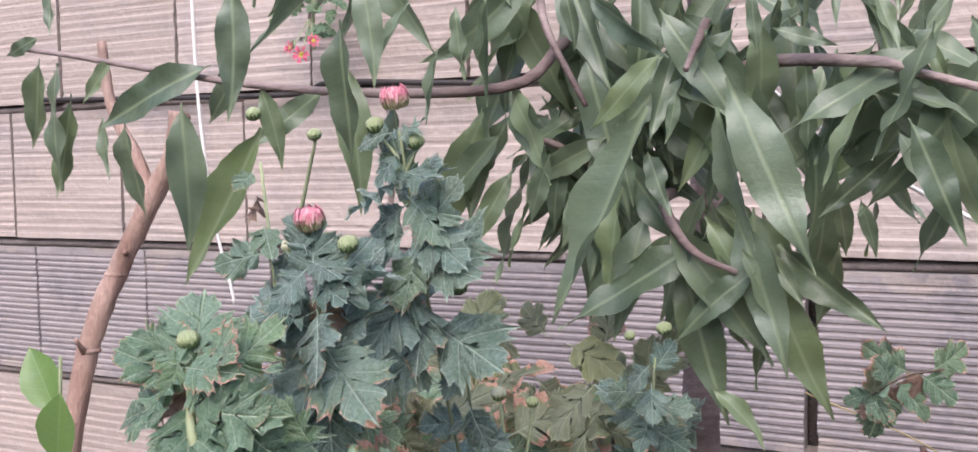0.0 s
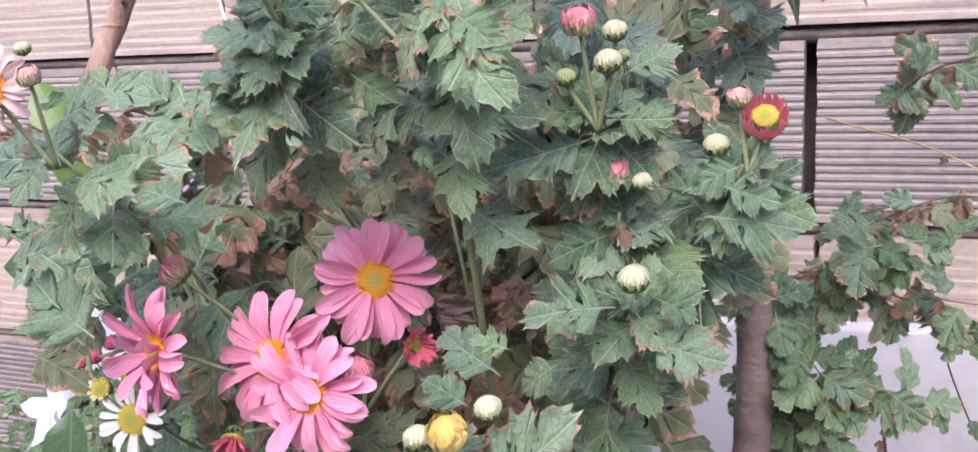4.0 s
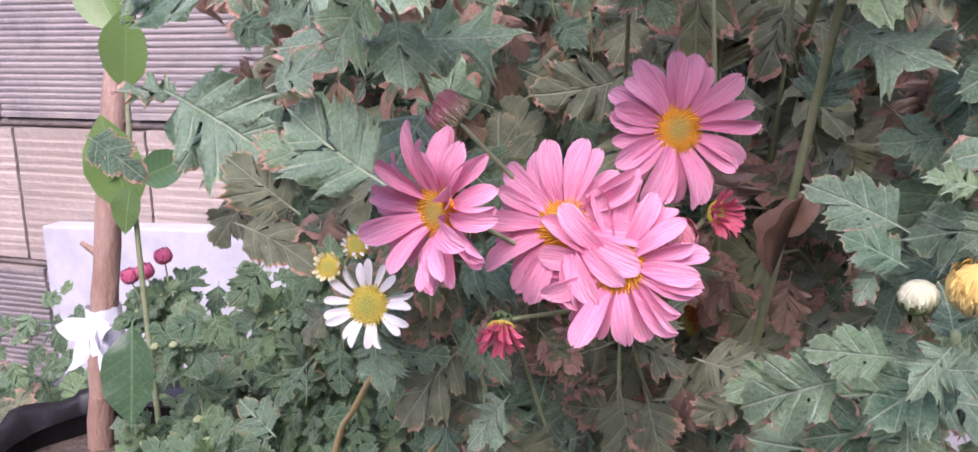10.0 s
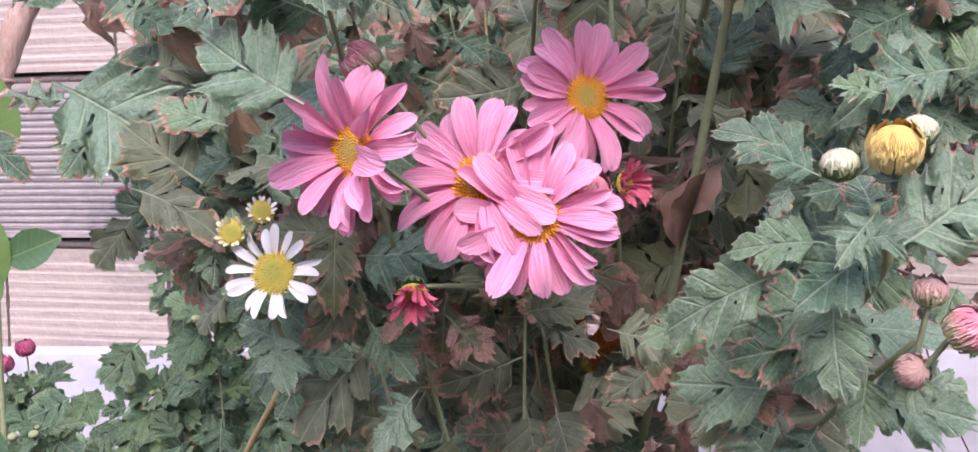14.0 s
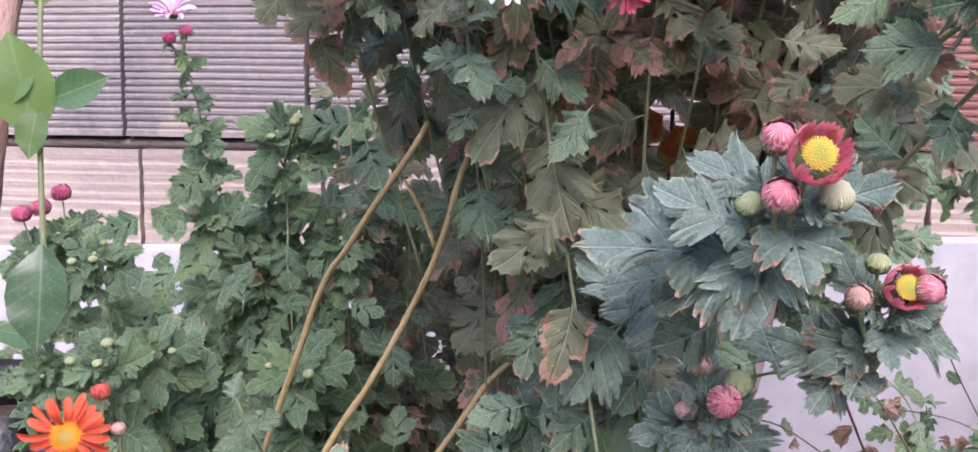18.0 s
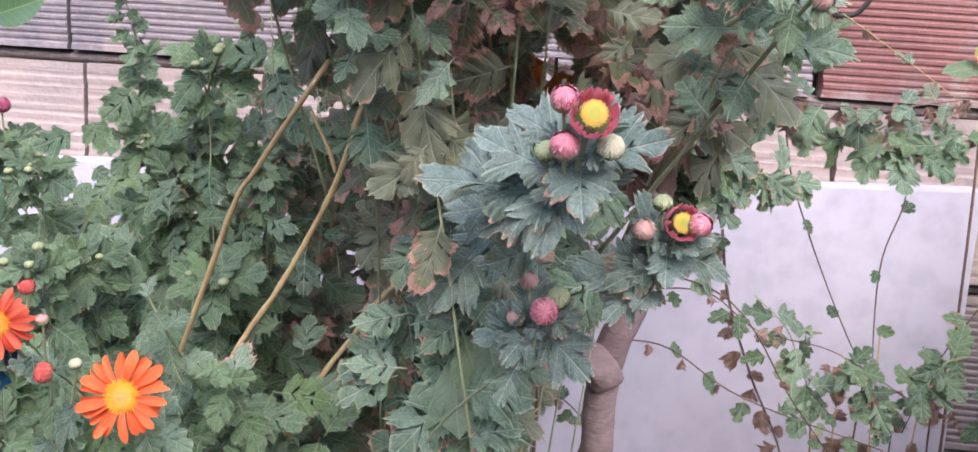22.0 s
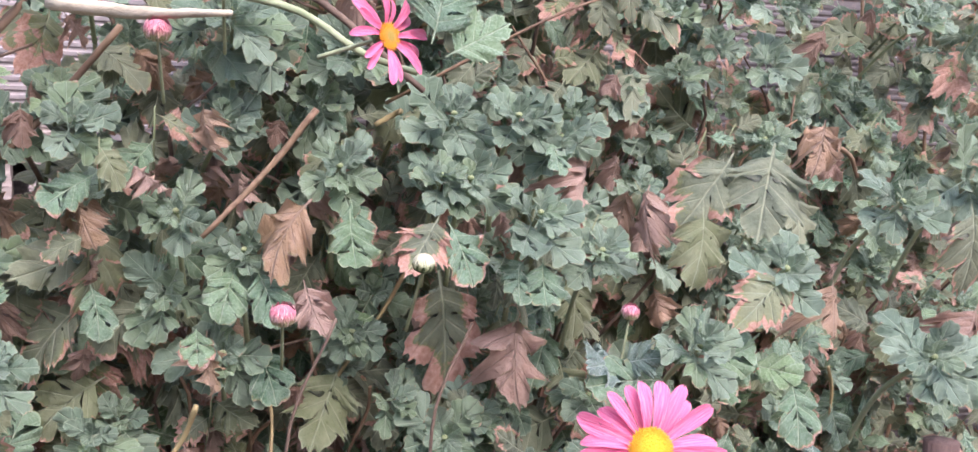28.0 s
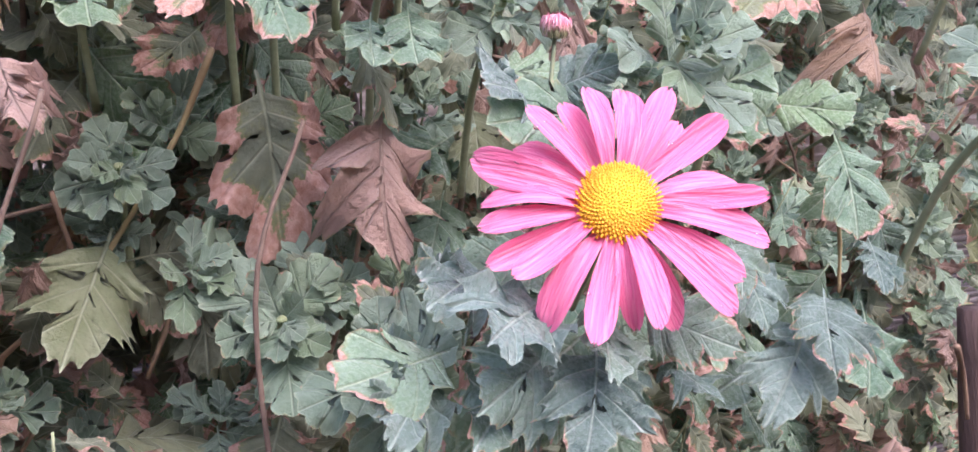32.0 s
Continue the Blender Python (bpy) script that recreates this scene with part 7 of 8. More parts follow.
blade_at(p, (-0.297, 0.400, 0.713), (-0.325, 0.400, 0.706))
blade_at(p, (-0.287, 0.400, 0.755), (-0.315, 0.400, 0.763))
blade_at(p, (-0.321, 0.360, 0.815), (-0.325, 0.360, 0.793))
blade_at(p, (-0.298, 0.340, 0.823), (-0.302, 0.340, 0.795))
blade_at(p, (-0.362, 0.380, 0.826), (-0.370, 0.380, 0.803))
blade_at(p, (-0.265, 0.360, 0.810), (-0.280, 0.360, 0.825))
blade_at(p, (-0.241, 0.300, 0.820), (-0.217, 0.300, 0.814))
blade_at(p, (-0.213, 0.270, 0.809), (-0.193, 0.270, 0.814))
blade_at(p, (-0.199, 0.280, 0.802), (-0.225, 0.280, 0.807))
blade_at(p, (-0.229, 0.300, 0.810), (-0.240, 0.300, 0.798))
blade_at(p, (-0.327, 0.420, 0.726), (-0.336, 0.420, 0.744))
blade_at(p, (-0.359, 0.460, 0.700), (-0.372, 0.460, 0.712))
blade_at(p, (-0.311, 0.360, 0.710), (-0.296, 0.360, 0.690))
blade_at(p, (-0.282, 0.330, 0.708), (-0.258, 0.330, 0.690))
blade_at(p, (-0.392, 0.420, 0.829), (-0.404, 0.420, 0.815))
blade_at(p, (-0.363, 0.400, 0.812), (-0.371, 0.400, 0.790))
foliage(p, F_AGED, 280, within((-0.42, 0.6, 0.3), (-0.25, 0.72, 0.93)), 0.038, 1, label="dull brown-edged leaves inside the plant")
foliage(p, F_AGED, 260, within((-0.4, 0.44, 0.8), (-0.17, 0.62, 1.0)), 0.036, 14)
foliage(p, F_AGED, 110, within((-0.26, 0.37, 0.76), (-0.17, 0.46, 0.95)), 0.034, 16)
foliage(p, F_DRY, 30, within((-0.26, 0.34, 0.74), (-0.18, 0.42, 0.9)), 0.024, 17, droop=1.0)
foliage(p, F_CHRYS, 140, within((-0.42, 0.42, 0.75), (-0.2, 0.55, 0.98)), 0.034, 15)
foliage(p, F_DRY, 60, within((-0.42, 0.56, 0.3), (-0.25, 0.66, 0.9)), 0.024, 2, droop=1.2, label="withered brown leaves")

p = plant("chrysanthemum_plant", (-0.34, 0.64, BED), "dense chrysanthemum with small green leaves behind the woody stems")
for k in range(8):
    x, y = _rng.uniform(-0.46, -0.31), _rng.uniform(0.58, 0.72)
    leafy(p, ((x, y, 0.2), (x, y, 0.5), (x + _rng.uniform(-0.03, 0.03), y - 0.03, _rng.uniform(0.6, 0.9))), 24, 0.034, MIX_OLD + L_YOUNG[:3], 50 + k, 0.2, dry=0.15)
foliage(p, F_AGED, 300, within((-0.5, 0.67, 0.22), (-0.30, 0.8, 0.92)), 0.038, 3, label="dull leaves inside the plant")
foliage(p, F_YOUNG, 120, within((-0.5, 0.64, 0.3), (-0.33, 0.78, 0.7)), 0.028, 4)

# leafy green bush with small round buds
p = plant("chrysanthemum_bush", (-0.55, 0.6, BED), "bushy green chrysanthemum with many small closed buds")
for k in range(18):
    x, y = -0.66 + 0.215 * ((k * 0.618) % 1), _rng.uniform(0.47, 0.64)
    y = max(y, 0.58) if x < -0.57 else y
    z = 0.87 - 0.8 * abs(x + 0.42) + _rng.uniform(-0.2, 0.0)
    leafy(p, ((x + 0.03, y + 0.06, 0.2), (x, y + 0.02, 0.5), (x, y - 0.02, z)), 18, 0.037, L_YOUNG + L_BROAD[:1], 70 + k, 0.45, dry=0.03)
    rosette(p, (x, y - 0.028, z), 9, 0.034, L_YOUNG, 500 + k)
    for j in range(3):
        bud(p, (x + _rng.uniform(-0.015, 0.015), y - 0.03 + _rng.uniform(-0.01, 0.01), z + _rng.uniform(-0.005, 0.012)), "green", _rng.uniform(0.0032, 0.005), stalk=(x, y - 0.02, z - 0.02))
foliage(p, F_YOUNG, 520, lambda r: (lambda x: (x, r.uniform(0.5 if x > -0.58 else 0.6, 0.78), r.uniform(0.3, 0.86 - 0.8 * abs(x + 0.42))))(r.uniform(-0.75, -0.42)), 0.03, 5)
foliage(p, F_CHRYS, 350, lambda r: (lambda x: (x, r.uniform(0.52 if x > -0.58 else 0.6, 0.75), r.uniform(0.25, 0.8 - 0.8 * abs(x + 0.42))))(r.uniform(-0.72, -0.42)), 0.036, 6)

p = plant("chrysanthemum_bush", (-0.85, 0.8, BED), "low green chrysanthemum bush against the white plinth")
foliage(p, F_YOUNG, 200, within((-0.8, 0.72, 0.4), (-0.55, 0.9, 0.66)), 0.034, 81)
foliage(p, F_YOUNG, 420, lambda r: (r.uniform(-1.15, -0.6), r.uniform(0.7, 0.98), r.uniform(0.2, 0.60)), 0.036, 8)
foliage(p, F_AGED, 260, lambda r: (r.uniform(-1.1, -0.62), r.uniform(0.65, 0.95), r.uniform(0.2, 0.56)), 0.036, 9)
for k in range(9):
    x, y, z = -1.05 + 0.045 * k, _rng.uniform(0.66, 0.85), _rng.uniform(0.5, 0.6)
    leafy(p, ((x, y + 0.05, 0.2), (x, y, z - 0.1), (x, y - 0.02, z)), 12, 0.034, L_YOUNG, 240 + k, 0.4)
    bud(p, (x, y - 0.03, z + 0.01), "green", 0.0045)

# slim plant with a lilac flower in front of the wall
p = plant("chrysanthemum_plant", (-0.61, 0.68, BED), "slim chrysanthemum with a lilac flower and small leaves")
leafy(p, ((-0.6, 0.68, BED), (-0.6, 0.66, 0.6), (-0.597, 0.63, 0.85)), 26, 0.026, L_YOUNG, 260, 0.68)
flower(p, (-0.596, 0.618, 0.862), (0.2, -0.6, 0.9), 0.036, P_LILAC, 20, seed=30, core=0.2, open_=0.5)
for q in ((-0.60, 0.62, 0.845), (-0.588, 0.62, 0.85)):
    bud(p, q, "magenta", 0.008, stalk=(-0.598, 0.635, 0.83))
for q in ((-0.70, 0.62, 0.725), (-0.715, 0.62, 0.72), (-0.69, 0.63, 0.735)):
    bud(p, q, "magenta", 0.012, stalk=(q[0] + 0.003, 0.63, q[2] - 0.03))
    rosette(p, (q[0], 0.625, q[2] - 0.03), 9, 0.03, L_YOUNG, int(-q[0] * 1000))
leafy(p, ((-0.69, 0.7, 0.4), (-0.69, 0.68, 0.6), (-0.7, 0.64, 0.705)), 16, 0.028, L_YOUNG, 262, 0.4)

# orange plant by the tin
p = plant("chrysanthemum_plant", (-0.48, 0.36, BED), "chrysanthemum with two vivid orange daisies and red buds")
leafy(p, ((-0.49, 0.4, BED), (-0.5, 0.37, 0.5), (-0.5, 0.335, 0.655)), 16, 0.03, L_YOUNG + L_BROAD, 90, 0.5)
flower(p, (-0.503, 0.318, 0.666), (0.25, -1, 0.05), 0.036, P_SCARLET, 30, seed=12, stalk=(-0.5, 0.335, 0.645), core=0.32, jitter=0.5, layers=3)
leafy(p, ((-0.47, 0.4, BED), (-0.45, 0.36, 0.5), (-0.447, 0.34, 0.62)), 16, 0.03, L_YOUNG + L_BROAD, 91, 0.5)
leafy(p, ((-0.46, 0.42, BED), (-0.45, 0.39, 0.5), (-0.455, 0.37, 0.67)), 18, 0.032, L_YOUNG + L_BROAD, 92, 0.5)
leafy(p, ((-0.44, 0.42, BED), (-0.42, 0.38, 0.5), (-0.42, 0.37, 0.64)), 18, 0.032, L_YOUNG + L_BROAD, 93, 0.4)
flower(p, (-0.447, 0.325, 0.634), (0.1, -1, 0.3), 0.044, P_ORANGE, 27, seed=13, stalk=(-0.447, 0.34, 0.61), core=0.33, jitter=0.22, layers=3)
bud(p, (-0.495, 0.33, 0.681), "red", 0.0068, stalk=(-0.5, 0.338, 0.65))
bud(p, (-0.485, 0.325, 0.642), "red", 0.0085, (-0.7, -0.5, 0.3), stalk=(-0.49, 0.34, 0.62))
bud(p, (-0.488, 0.33, 0.666), "blush", 0.0052, stalk=(-0.492, 0.34, 0.64))
bud(p, (-0.472, 0.33, 0.646), "cream", 0.0042, stalk=(-0.48, 0.34, 0.62))
foliage(p, F_YOUNG, 260, within((-0.55, 0.36, 0.2), (-0.36, 0.5, 0.6)), 0.03, 7)

# right-hand bushes
SITES = ((0.27, 0.72, 0.74), (0.33, 0.68, 0.86), (0.44, 0.7, 0.97), (0.52, 0.71, 0.86), (0.66, 0.72, 0.97), (0.86, 0.8, 0.97), (0.55, 0.85, 1.06), (0.78, 0.8, 1.06), (1.02, 0.86, 0.84), (1.1, 0.8, 0.95))
for g, (x0, y0, h0) in enumerate(SITES):
    p = plant("chrysanthemum_bush", (x0, y0 + 0.06, BED), "dense grey-green chrysanthemum bush with brown withered lower leaves", "right-hand flower bed")
    for k in range(10):
        x, y = x0 + _rng.uniform(-0.09, 0.09), y0 + _rng.uniform(-0.06, 0.08)
        z = h0 - 0.05 - 0.4 * ((k * 0.618) % 1)
        foot = (x + _rng.uniform(-0.02, 0.02), y + 0.1, max(0.2, z - 0.3))
        leafy(p, (foot, (x, y + 0.02, z - 0.12), (x, y - 0.07, z)), 11, 0.046, MIX_RIGHT + L_AGED + L_AGED, 110 + g * 20 + k, 0.3, droop=0.6, dry=0.2)
    many = []
    for k in range(34):
        x, y = x0 + _rng.uniform(-0.1, 0.1), y0 + _rng.uniform(-0.11, 0.0)
        z = h0 - 0.44 * ((k * 0.618) % 1) ** 1.2 + _rng.uniform(-0.02, 0.02)
        w = (_rng.gauss(0, 0.3), -0.75, 0.6 + _rng.gauss(0, 0.25))
        if k < 6:
            rosette(p, (x, y - 0.02, z), 10, _rng.uniform(0.022, 0.029), R_YOUNG, 400 + g * 20 + k, w, stalk=(x + _rng.uniform(-0.02, 0.02), y + 0.09, z - 0.07))
        else:
            many.append(((x, y, z), w, _rng.uniform(0.018, 0.03)))
    tufts(p, many, 9, S_YOUNG, 600 + g, "small pale tufts of young leaves")
    foliage(p, F_CHRYS, 70, within((x0 - 0.1, y0, 0.22), (x0 + 0.1, y0 + 0.2, h0 - 0.02)), 0.04, 20 + g)
    foliage(p, F_AGED, 150, within((x0 - 0.1, y0 - 0.05, 0.22), (x0 + 0.1, y0 + 0.1, h0 - 0.03)), 0.04, 30 + g, label="dull lower leaves")
    foliage(p, F_DRY, 75, within((x0 - 0.1, y0 - 0.1, 0.22), (x0 + 0.1, y0 + 0.08, h0 - 0.02)), 0.028, 40 + g, droop=1.2, label="withered brown leaves")
    for k in range(7):
        x, z = x0 + _rng.uniform(-0.1, 0.1), h0 - _rng.uniform(0.0, 0.35)
        tube("stem", ((x, y0 + 0.02, z - 0.1), (x + _rng.uniform(-0.03, 0.03), y0 - 0.03, z - 0.03), (x + _rng.uniform(-0.08, 0.08), y0 - 0.04, z + _rng.uniform(-0.01, 0.04))), 0.0016, 0.0008, (M_TWIG, M_BROWN)[k % 2], p, 5, 4, 0.1, k)

p = plant("chrysanthemum_bush", (1.05, 0.95, BED), "tall dull green chrysanthemum bush against the wall")
foliage(p, F_AGED, 420, within((0.82, 0.82, 0.25), (1.4, 1.08, 1.08)), 0.045, 90)
foliage(p, F_CHRYS, 160, within((0.82, 0.8, 0.3), (1.4, 1.0, 1.1)), 0.042, 91)
foliage(p, F_AGED, 520, within((1.2, 0.8, 0.25), (1.9, 1.1, 1.15)), 0.06, 94)
foliage(p, F_CHRYS, 200, within((1.15, 0.85, 0.3), (1.85, 1.12, 1.1)), 0.055, 95)
foliage(p, F_AGED, 260, within((0.5, 0.9, 0.25), (0.85, 1.1, 1.06)), 0.045, 92)
foliage(p, F_CHRYS, 120, within((0.52, 0.88, 0.3), (0.85, 1.05, 1.08)), 0.04, 93)
for k in range(6):
    x = 0.85 + 0.09 * k
    tube("stem", ((x, 0.95, BED), (x + 0.02, 0.9, 0.6), (x - 0.02, 0.86, 1.0)), 0.003, 0.0015, M_BROWN, p, 6, 5, 0.1, k)

HERO = MIX_RIGHT
p = plant("chrysanthemum_plant", (0.62, 0.52, BED), "chrysanthemum with one bright pink daisy over grey-green leaves")
leafy(p, ((0.64, 0.58, BED), (0.635, 0.54, 0.45), (0.625, 0.47, 0.63)), 14, 0.042, MIX_RIGHT, 220, 0.4)
flower(p, (0.612, 0.428, 0.654), (-0.42, -1, 0.55), 0.063, P_LAST, 23, seed=21, stalk=(0.625, 0.47, 0.625), disc=DISC_Y, core=0.275, open_=0.02, layers=2, drops=4)
bud(p, (0.635, 0.487, 0.699), "pink", 0.0075, stalk=(0.63, 0.49, 0.66))
blade_at(p, (0.623, 0.455, 0.620), (0.620, 0.440, 0.591))
blade_at(p, (0.622, 0.455, 0.623), (0.586, 0.440, 0.613))
blade_at(p, (0.625, 0.450, 0.628), (0.653, 0.440, 0.614))
blade_at(p, (0.637, 0.460, 0.673), (0.598, 0.460, 0.678))
blade_at(p, (0.656, 0.460, 0.678), (0.688, 0.460, 0.684))
blade_at(p, (0.696, 0.470, 0.689), (0.670, 0.470, 0.668))
blade_at(p, (0.710, 0.480, 0.671), (0.736, 0.480, 0.682))
blade_at(p, (0.729, 0.470, 0.662), (0.716, 0.470, 0.639))
blade_at(p, (0.700, 0.470, 0.615), (0.703, 0.470, 0.581))
blade_at(p, (0.726, 0.480, 0.626), (0.707, 0.480, 0.609))
blade_at(p, (0.674, 0.460, 0.648), (0.668, 0.460, 0.623))
blade_at(p, (0.617, 0.460, 0.639), (0.584, 0.460, 0.642))
blade_at(p, (0.615, 0.470, 0.610), (0.585, 0.470, 0.596))
blade_at(p, (0.607, 0.500, 0.616), (0.581, 0.500, 0.601))
blade_at(p, (0.645, 0.460, 0.613), (0.662, 0.460, 0.590))
blade_at(p, (0.667, 0.470, 0.694), (0.655, 0.470, 0.704))
blade_at(p, (0.628, 0.460, 0.684), (0.649, 0.460, 0.688))
blade_at(p, (0.768, 0.500, 0.640), (0.779, 0.500, 0.612))
blade_at(p, (0.704, 0.500, 0.586), (0.716, 0.500, 0.562))
HERO = L_AGED + L_CHRYS[:2]
blade_at(p, (0.586, 0.620, 0.701), (0.590, 0.590, 0.638))
blade_at(p, (0.534, 0.640, 0.646), (0.510, 0.620, 0.597))
blade_at(p, (0.605, 0.570, 0.707), (0.631, 0.570, 0.681))
blade_at(p, (0.517, 0.660, 0.729), (0.530, 0.660, 0.709))
blade_at(p, (0.574, 0.640, 0.722), (0.549, 0.640, 0.699))
blade_at(p, (0.623, 0.580, 0.712), (0.608, 0.580, 0.697))
blade_at(p, (0.627, 0.580, 0.703), (0.647, 0.580, 0.717))
blade_at(p, (0.534, 0.680, 0.733), (0.510, 0.680, 0.720))
blade_at(p, (0.594, 0.600, 0.599), (0.567, 0.600, 0.602))
blade_at(p, (0.581, 0.620, 0.604), (0.564, 0.620, 0.593))
blade_at(p, (0.556, 0.640, 0.674), (0.526, 0.640, 0.659))
blade_at(p, (0.613, 0.550, 0.612), (0.593, 0.550, 0.625))
blade_at(p, (0.535, 0.660, 0.578), (0.519, 0.660, 0.600))
blade_at(p, (0.593, 0.620, 0.574), (0.570, 0.620, 0.587))
blade_at(p, (0.794, 0.500, 0.680), (0.770, 0.500, 0.698))
blade_at(p, (0.801, 0.500, 0.702), (0.821, 0.500, 0.682))

def sure_blade(owner, a, b, meshes, spread=0.2):
    """A blade that nothing may thin out, from its stalk a to its tip b."""
    w = Vector(b) - Vector(a)
    leaf_at(owner, meshes[_rng.randrange(len(meshes))], a, w, facing(_rng, spread), w.length * 1.1, sure=True, roll=_rng.uniform(-0.3, 0.3))


for k, (a, b) in enumerate(SIDE_BLADES):
    sure_blade(p, a, b, L_ROUND if k % 3 == 0 else L_BLUNT)
# darker bluish leaf colour stands in for the flower's shade on these blades
for a, b in UNDER_BLADES:
    sure_blade(p, a, b, L_BLUE, 0.12)
p = plant("chrysanthemum_plant", (0.6, 0.66, BED), "chrysanthemum with rounded leaf tufts, withered lower leaves and bare brown stems")
for k, q in enumerate(TUFT_SITES):
    rosette(p, q, 10, (0.027, 0.024, 0.03)[k % 3], R_YOUNG, 900 + k, (_rng.gauss(-0.1, 0.2), -0.8, 0.5 + _rng.gauss(0, 0.2)), stalk=(q[0] + 0.012, q[1] + 0.07, q[2] - 0.07), sure=True)
for a, b in ROUND_BLADES:
    sure_blade(p, a, b, L_ROUND if (Vector(b) - Vector(a)).length < 0.034 else L_AGED)
for a, b in HANGING_DRY:
    w = Vector(b) - Vector(a)
    leaf_at(p, L_DRY[_rng.randrange(len(L_DRY))], a, w, facing(_rng, 0.4), w.length * 1.15, "dry_leaf", _rng.uniform(-0.6, 0.6), True)
for k, (a, b, r) in enumerate(BARE_STEMS):
    mid = tuple((u + v) / 2 + d for u, v, d in zip(a, b, (0.006, 0.004, 0.003)))
    tube("stem", (a, mid, b), r * 0.8, r * 0.65, (M_BROWN, M_WOODY)[k % 2], p, 7, 5, 0.2, k)

# tangle of dry stalks over the bed
p = plant("dry_stalks", (0.56, 0.68, BED), "tangle of thin dry stalks and withered leaves over the bush")
for k in range(20):
    x, z = _rng.uniform(0.46, 0.68), _rng.uniform(0.84, 0.93)
    dx, dz = _rng.uniform(0.04, 0.11) * (1 if k % 3 else -1), _rng.uniform(-0.02, 0.045)
    y = 0.60 + _rng.uniform(0.0, 0.06)
    tube("stalk", ((x - dx, y + 0.05, z - dz - 0.03), (x, y, z), (x + dx * 0.6, y - 0.01, z + dz)), 0.0011, 0.0006, (M_TWIG, M_BROWN, M_WOODY)[k % 3], p, 6, 4, 0.15, k)
    if k % 2:
        leaf_at(p, L_DRY[_rng.randrange(len(L_DRY))], (x, y - 0.004, z), (_rng.gauss(0, 0.4), -0.2, -1), facing(_rng, 0.4), _rng.uniform(0.02, 0.032), "dry_leaf", _rng.uniform(-0.6, 0.6), True)

# thin branches in front of the plinth
spread = plant("chrysanthemum_plant", (0.03, 0.9, BED), "straggling chrysanthemum with thin dark twigs and small leaf tufts")
SPRIG = {"sprig": (L_BROAD + L_YOUNG[4:], 0.08, M_STEM), "thin": (L_BROAD + L_DRY, 0.4, M_WOODY), "dryish": (L_BROAD + L_AGED[:3], 0.55, M_TWIG), "twig": (L_YOUNG + L_BROAD, 0.2, M_TWIG)}
_count = 0


def sprig(points, n, size, kind):
    global _count
    _count += 1
    meshes, dry, mat = SPRIG[kind]
    x, y, z = points[0]
    if kind == "twig" and z > 0.65:
        points = ((x - 0.012, y, z + 0.05), *points)
    elif kind == "twig" and -0.2 < x < 0.0:
        points = ((-0.197, 0.78, z + 0.012), *points)
    leafy(spread, points, n, size, meshes, 300 + _count, 0.12, dry=dry, mat=mat, r=0.0009, tilt=0.45, grow=0.7)


sprig(((-0.183, 0.760, 0.776), (-0.131, 0.740, 0.808), (-0.093, 0.730, 0.824), (-0.043, 0.740, 0.829)), 19, 0.034, "sprig")
sprig(((-0.184, 0.760, 0.736), (-0.143, 0.750, 0.773), (-0.110, 0.750, 0.788)), 14, 0.032, "sprig")
sprig(((-0.184, 0.770, 0.688), (-0.148, 0.760, 0.701), (-0.099, 0.760, 0.712), (-0.056, 0.770, 0.700)), 22, 0.037, "sprig")
sprig(((-0.188, 0.800, 0.649), (-0.147, 0.800, 0.655), (-0.122, 0.800, 0.627)), 14, 0.034, "sprig")
sprig(((-0.144, 0.900, 0.901), (-0.048, 0.880, 0.871), (0.036, 0.860, 0.819), (0.111, 0.860, 0.770)), 4, 0.022, "thin")
sprig(((-0.118, 0.800, 0.798), (-0.058, 0.800, 0.773), (0.014, 0.800, 0.770), (0.088, 0.800, 0.782)), 19, 0.030, "dryish")
sprig(((-0.081, 0.820, 0.749), (-0.028, 0.820, 0.744), (0.036, 0.800, 0.732), (0.084, 0.800, 0.749)), 25, 0.034, "sprig")
sprig(((0.014, 0.850, 0.741), (0.059, 0.850, 0.758), (0.128, 0.850, 0.742)), 12, 0.032, "dryish")
sprig(((-0.183, 0.850, 0.577), (-0.114, 0.850, 0.581), (-0.059, 0.850, 0.546), (0.016, 0.860, 0.529), (0.102, 0.870, 0.481)), 10, 0.024, "twig")
sprig(((-0.040, 0.870, 0.693), (-0.008, 0.870, 0.618), (0.040, 0.880, 0.527), (0.099, 0.900, 0.438)), 3, 0.018, "twig")
sprig(((0.070, 0.880, 0.683), (0.056, 0.880, 0.622), (0.060, 0.890, 0.549), (0.073, 0.900, 0.452)), 4, 0.018, "twig")
sprig(((-0.065, 0.860, 0.579), (-0.031, 0.860, 0.548), (-0.007, 0.860, 0.497), (0.017, 0.870, 0.454)), 19, 0.032, "sprig")
sprig(((0.182, 0.900, 0.606), (0.152, 0.900, 0.558), (0.129, 0.900, 0.512), (0.105, 0.900, 0.438)), 10, 0.026, "twig")
sprig(((0.207, 0.860, 0.583), (0.179, 0.860, 0.533), (0.163, 0.860, 0.455)), 10, 0.030, "twig")
sprig(((0.133, 0.840, 0.541), (0.110, 0.840, 0.529), (0.093, 0.840, 0.491)), 12, 0.034, "sprig")
sprig(((0.241, 0.800, 0.603), (0.209, 0.800, 0.543), (0.189, 0.800, 0.482)), 12, 0.030, "twig")
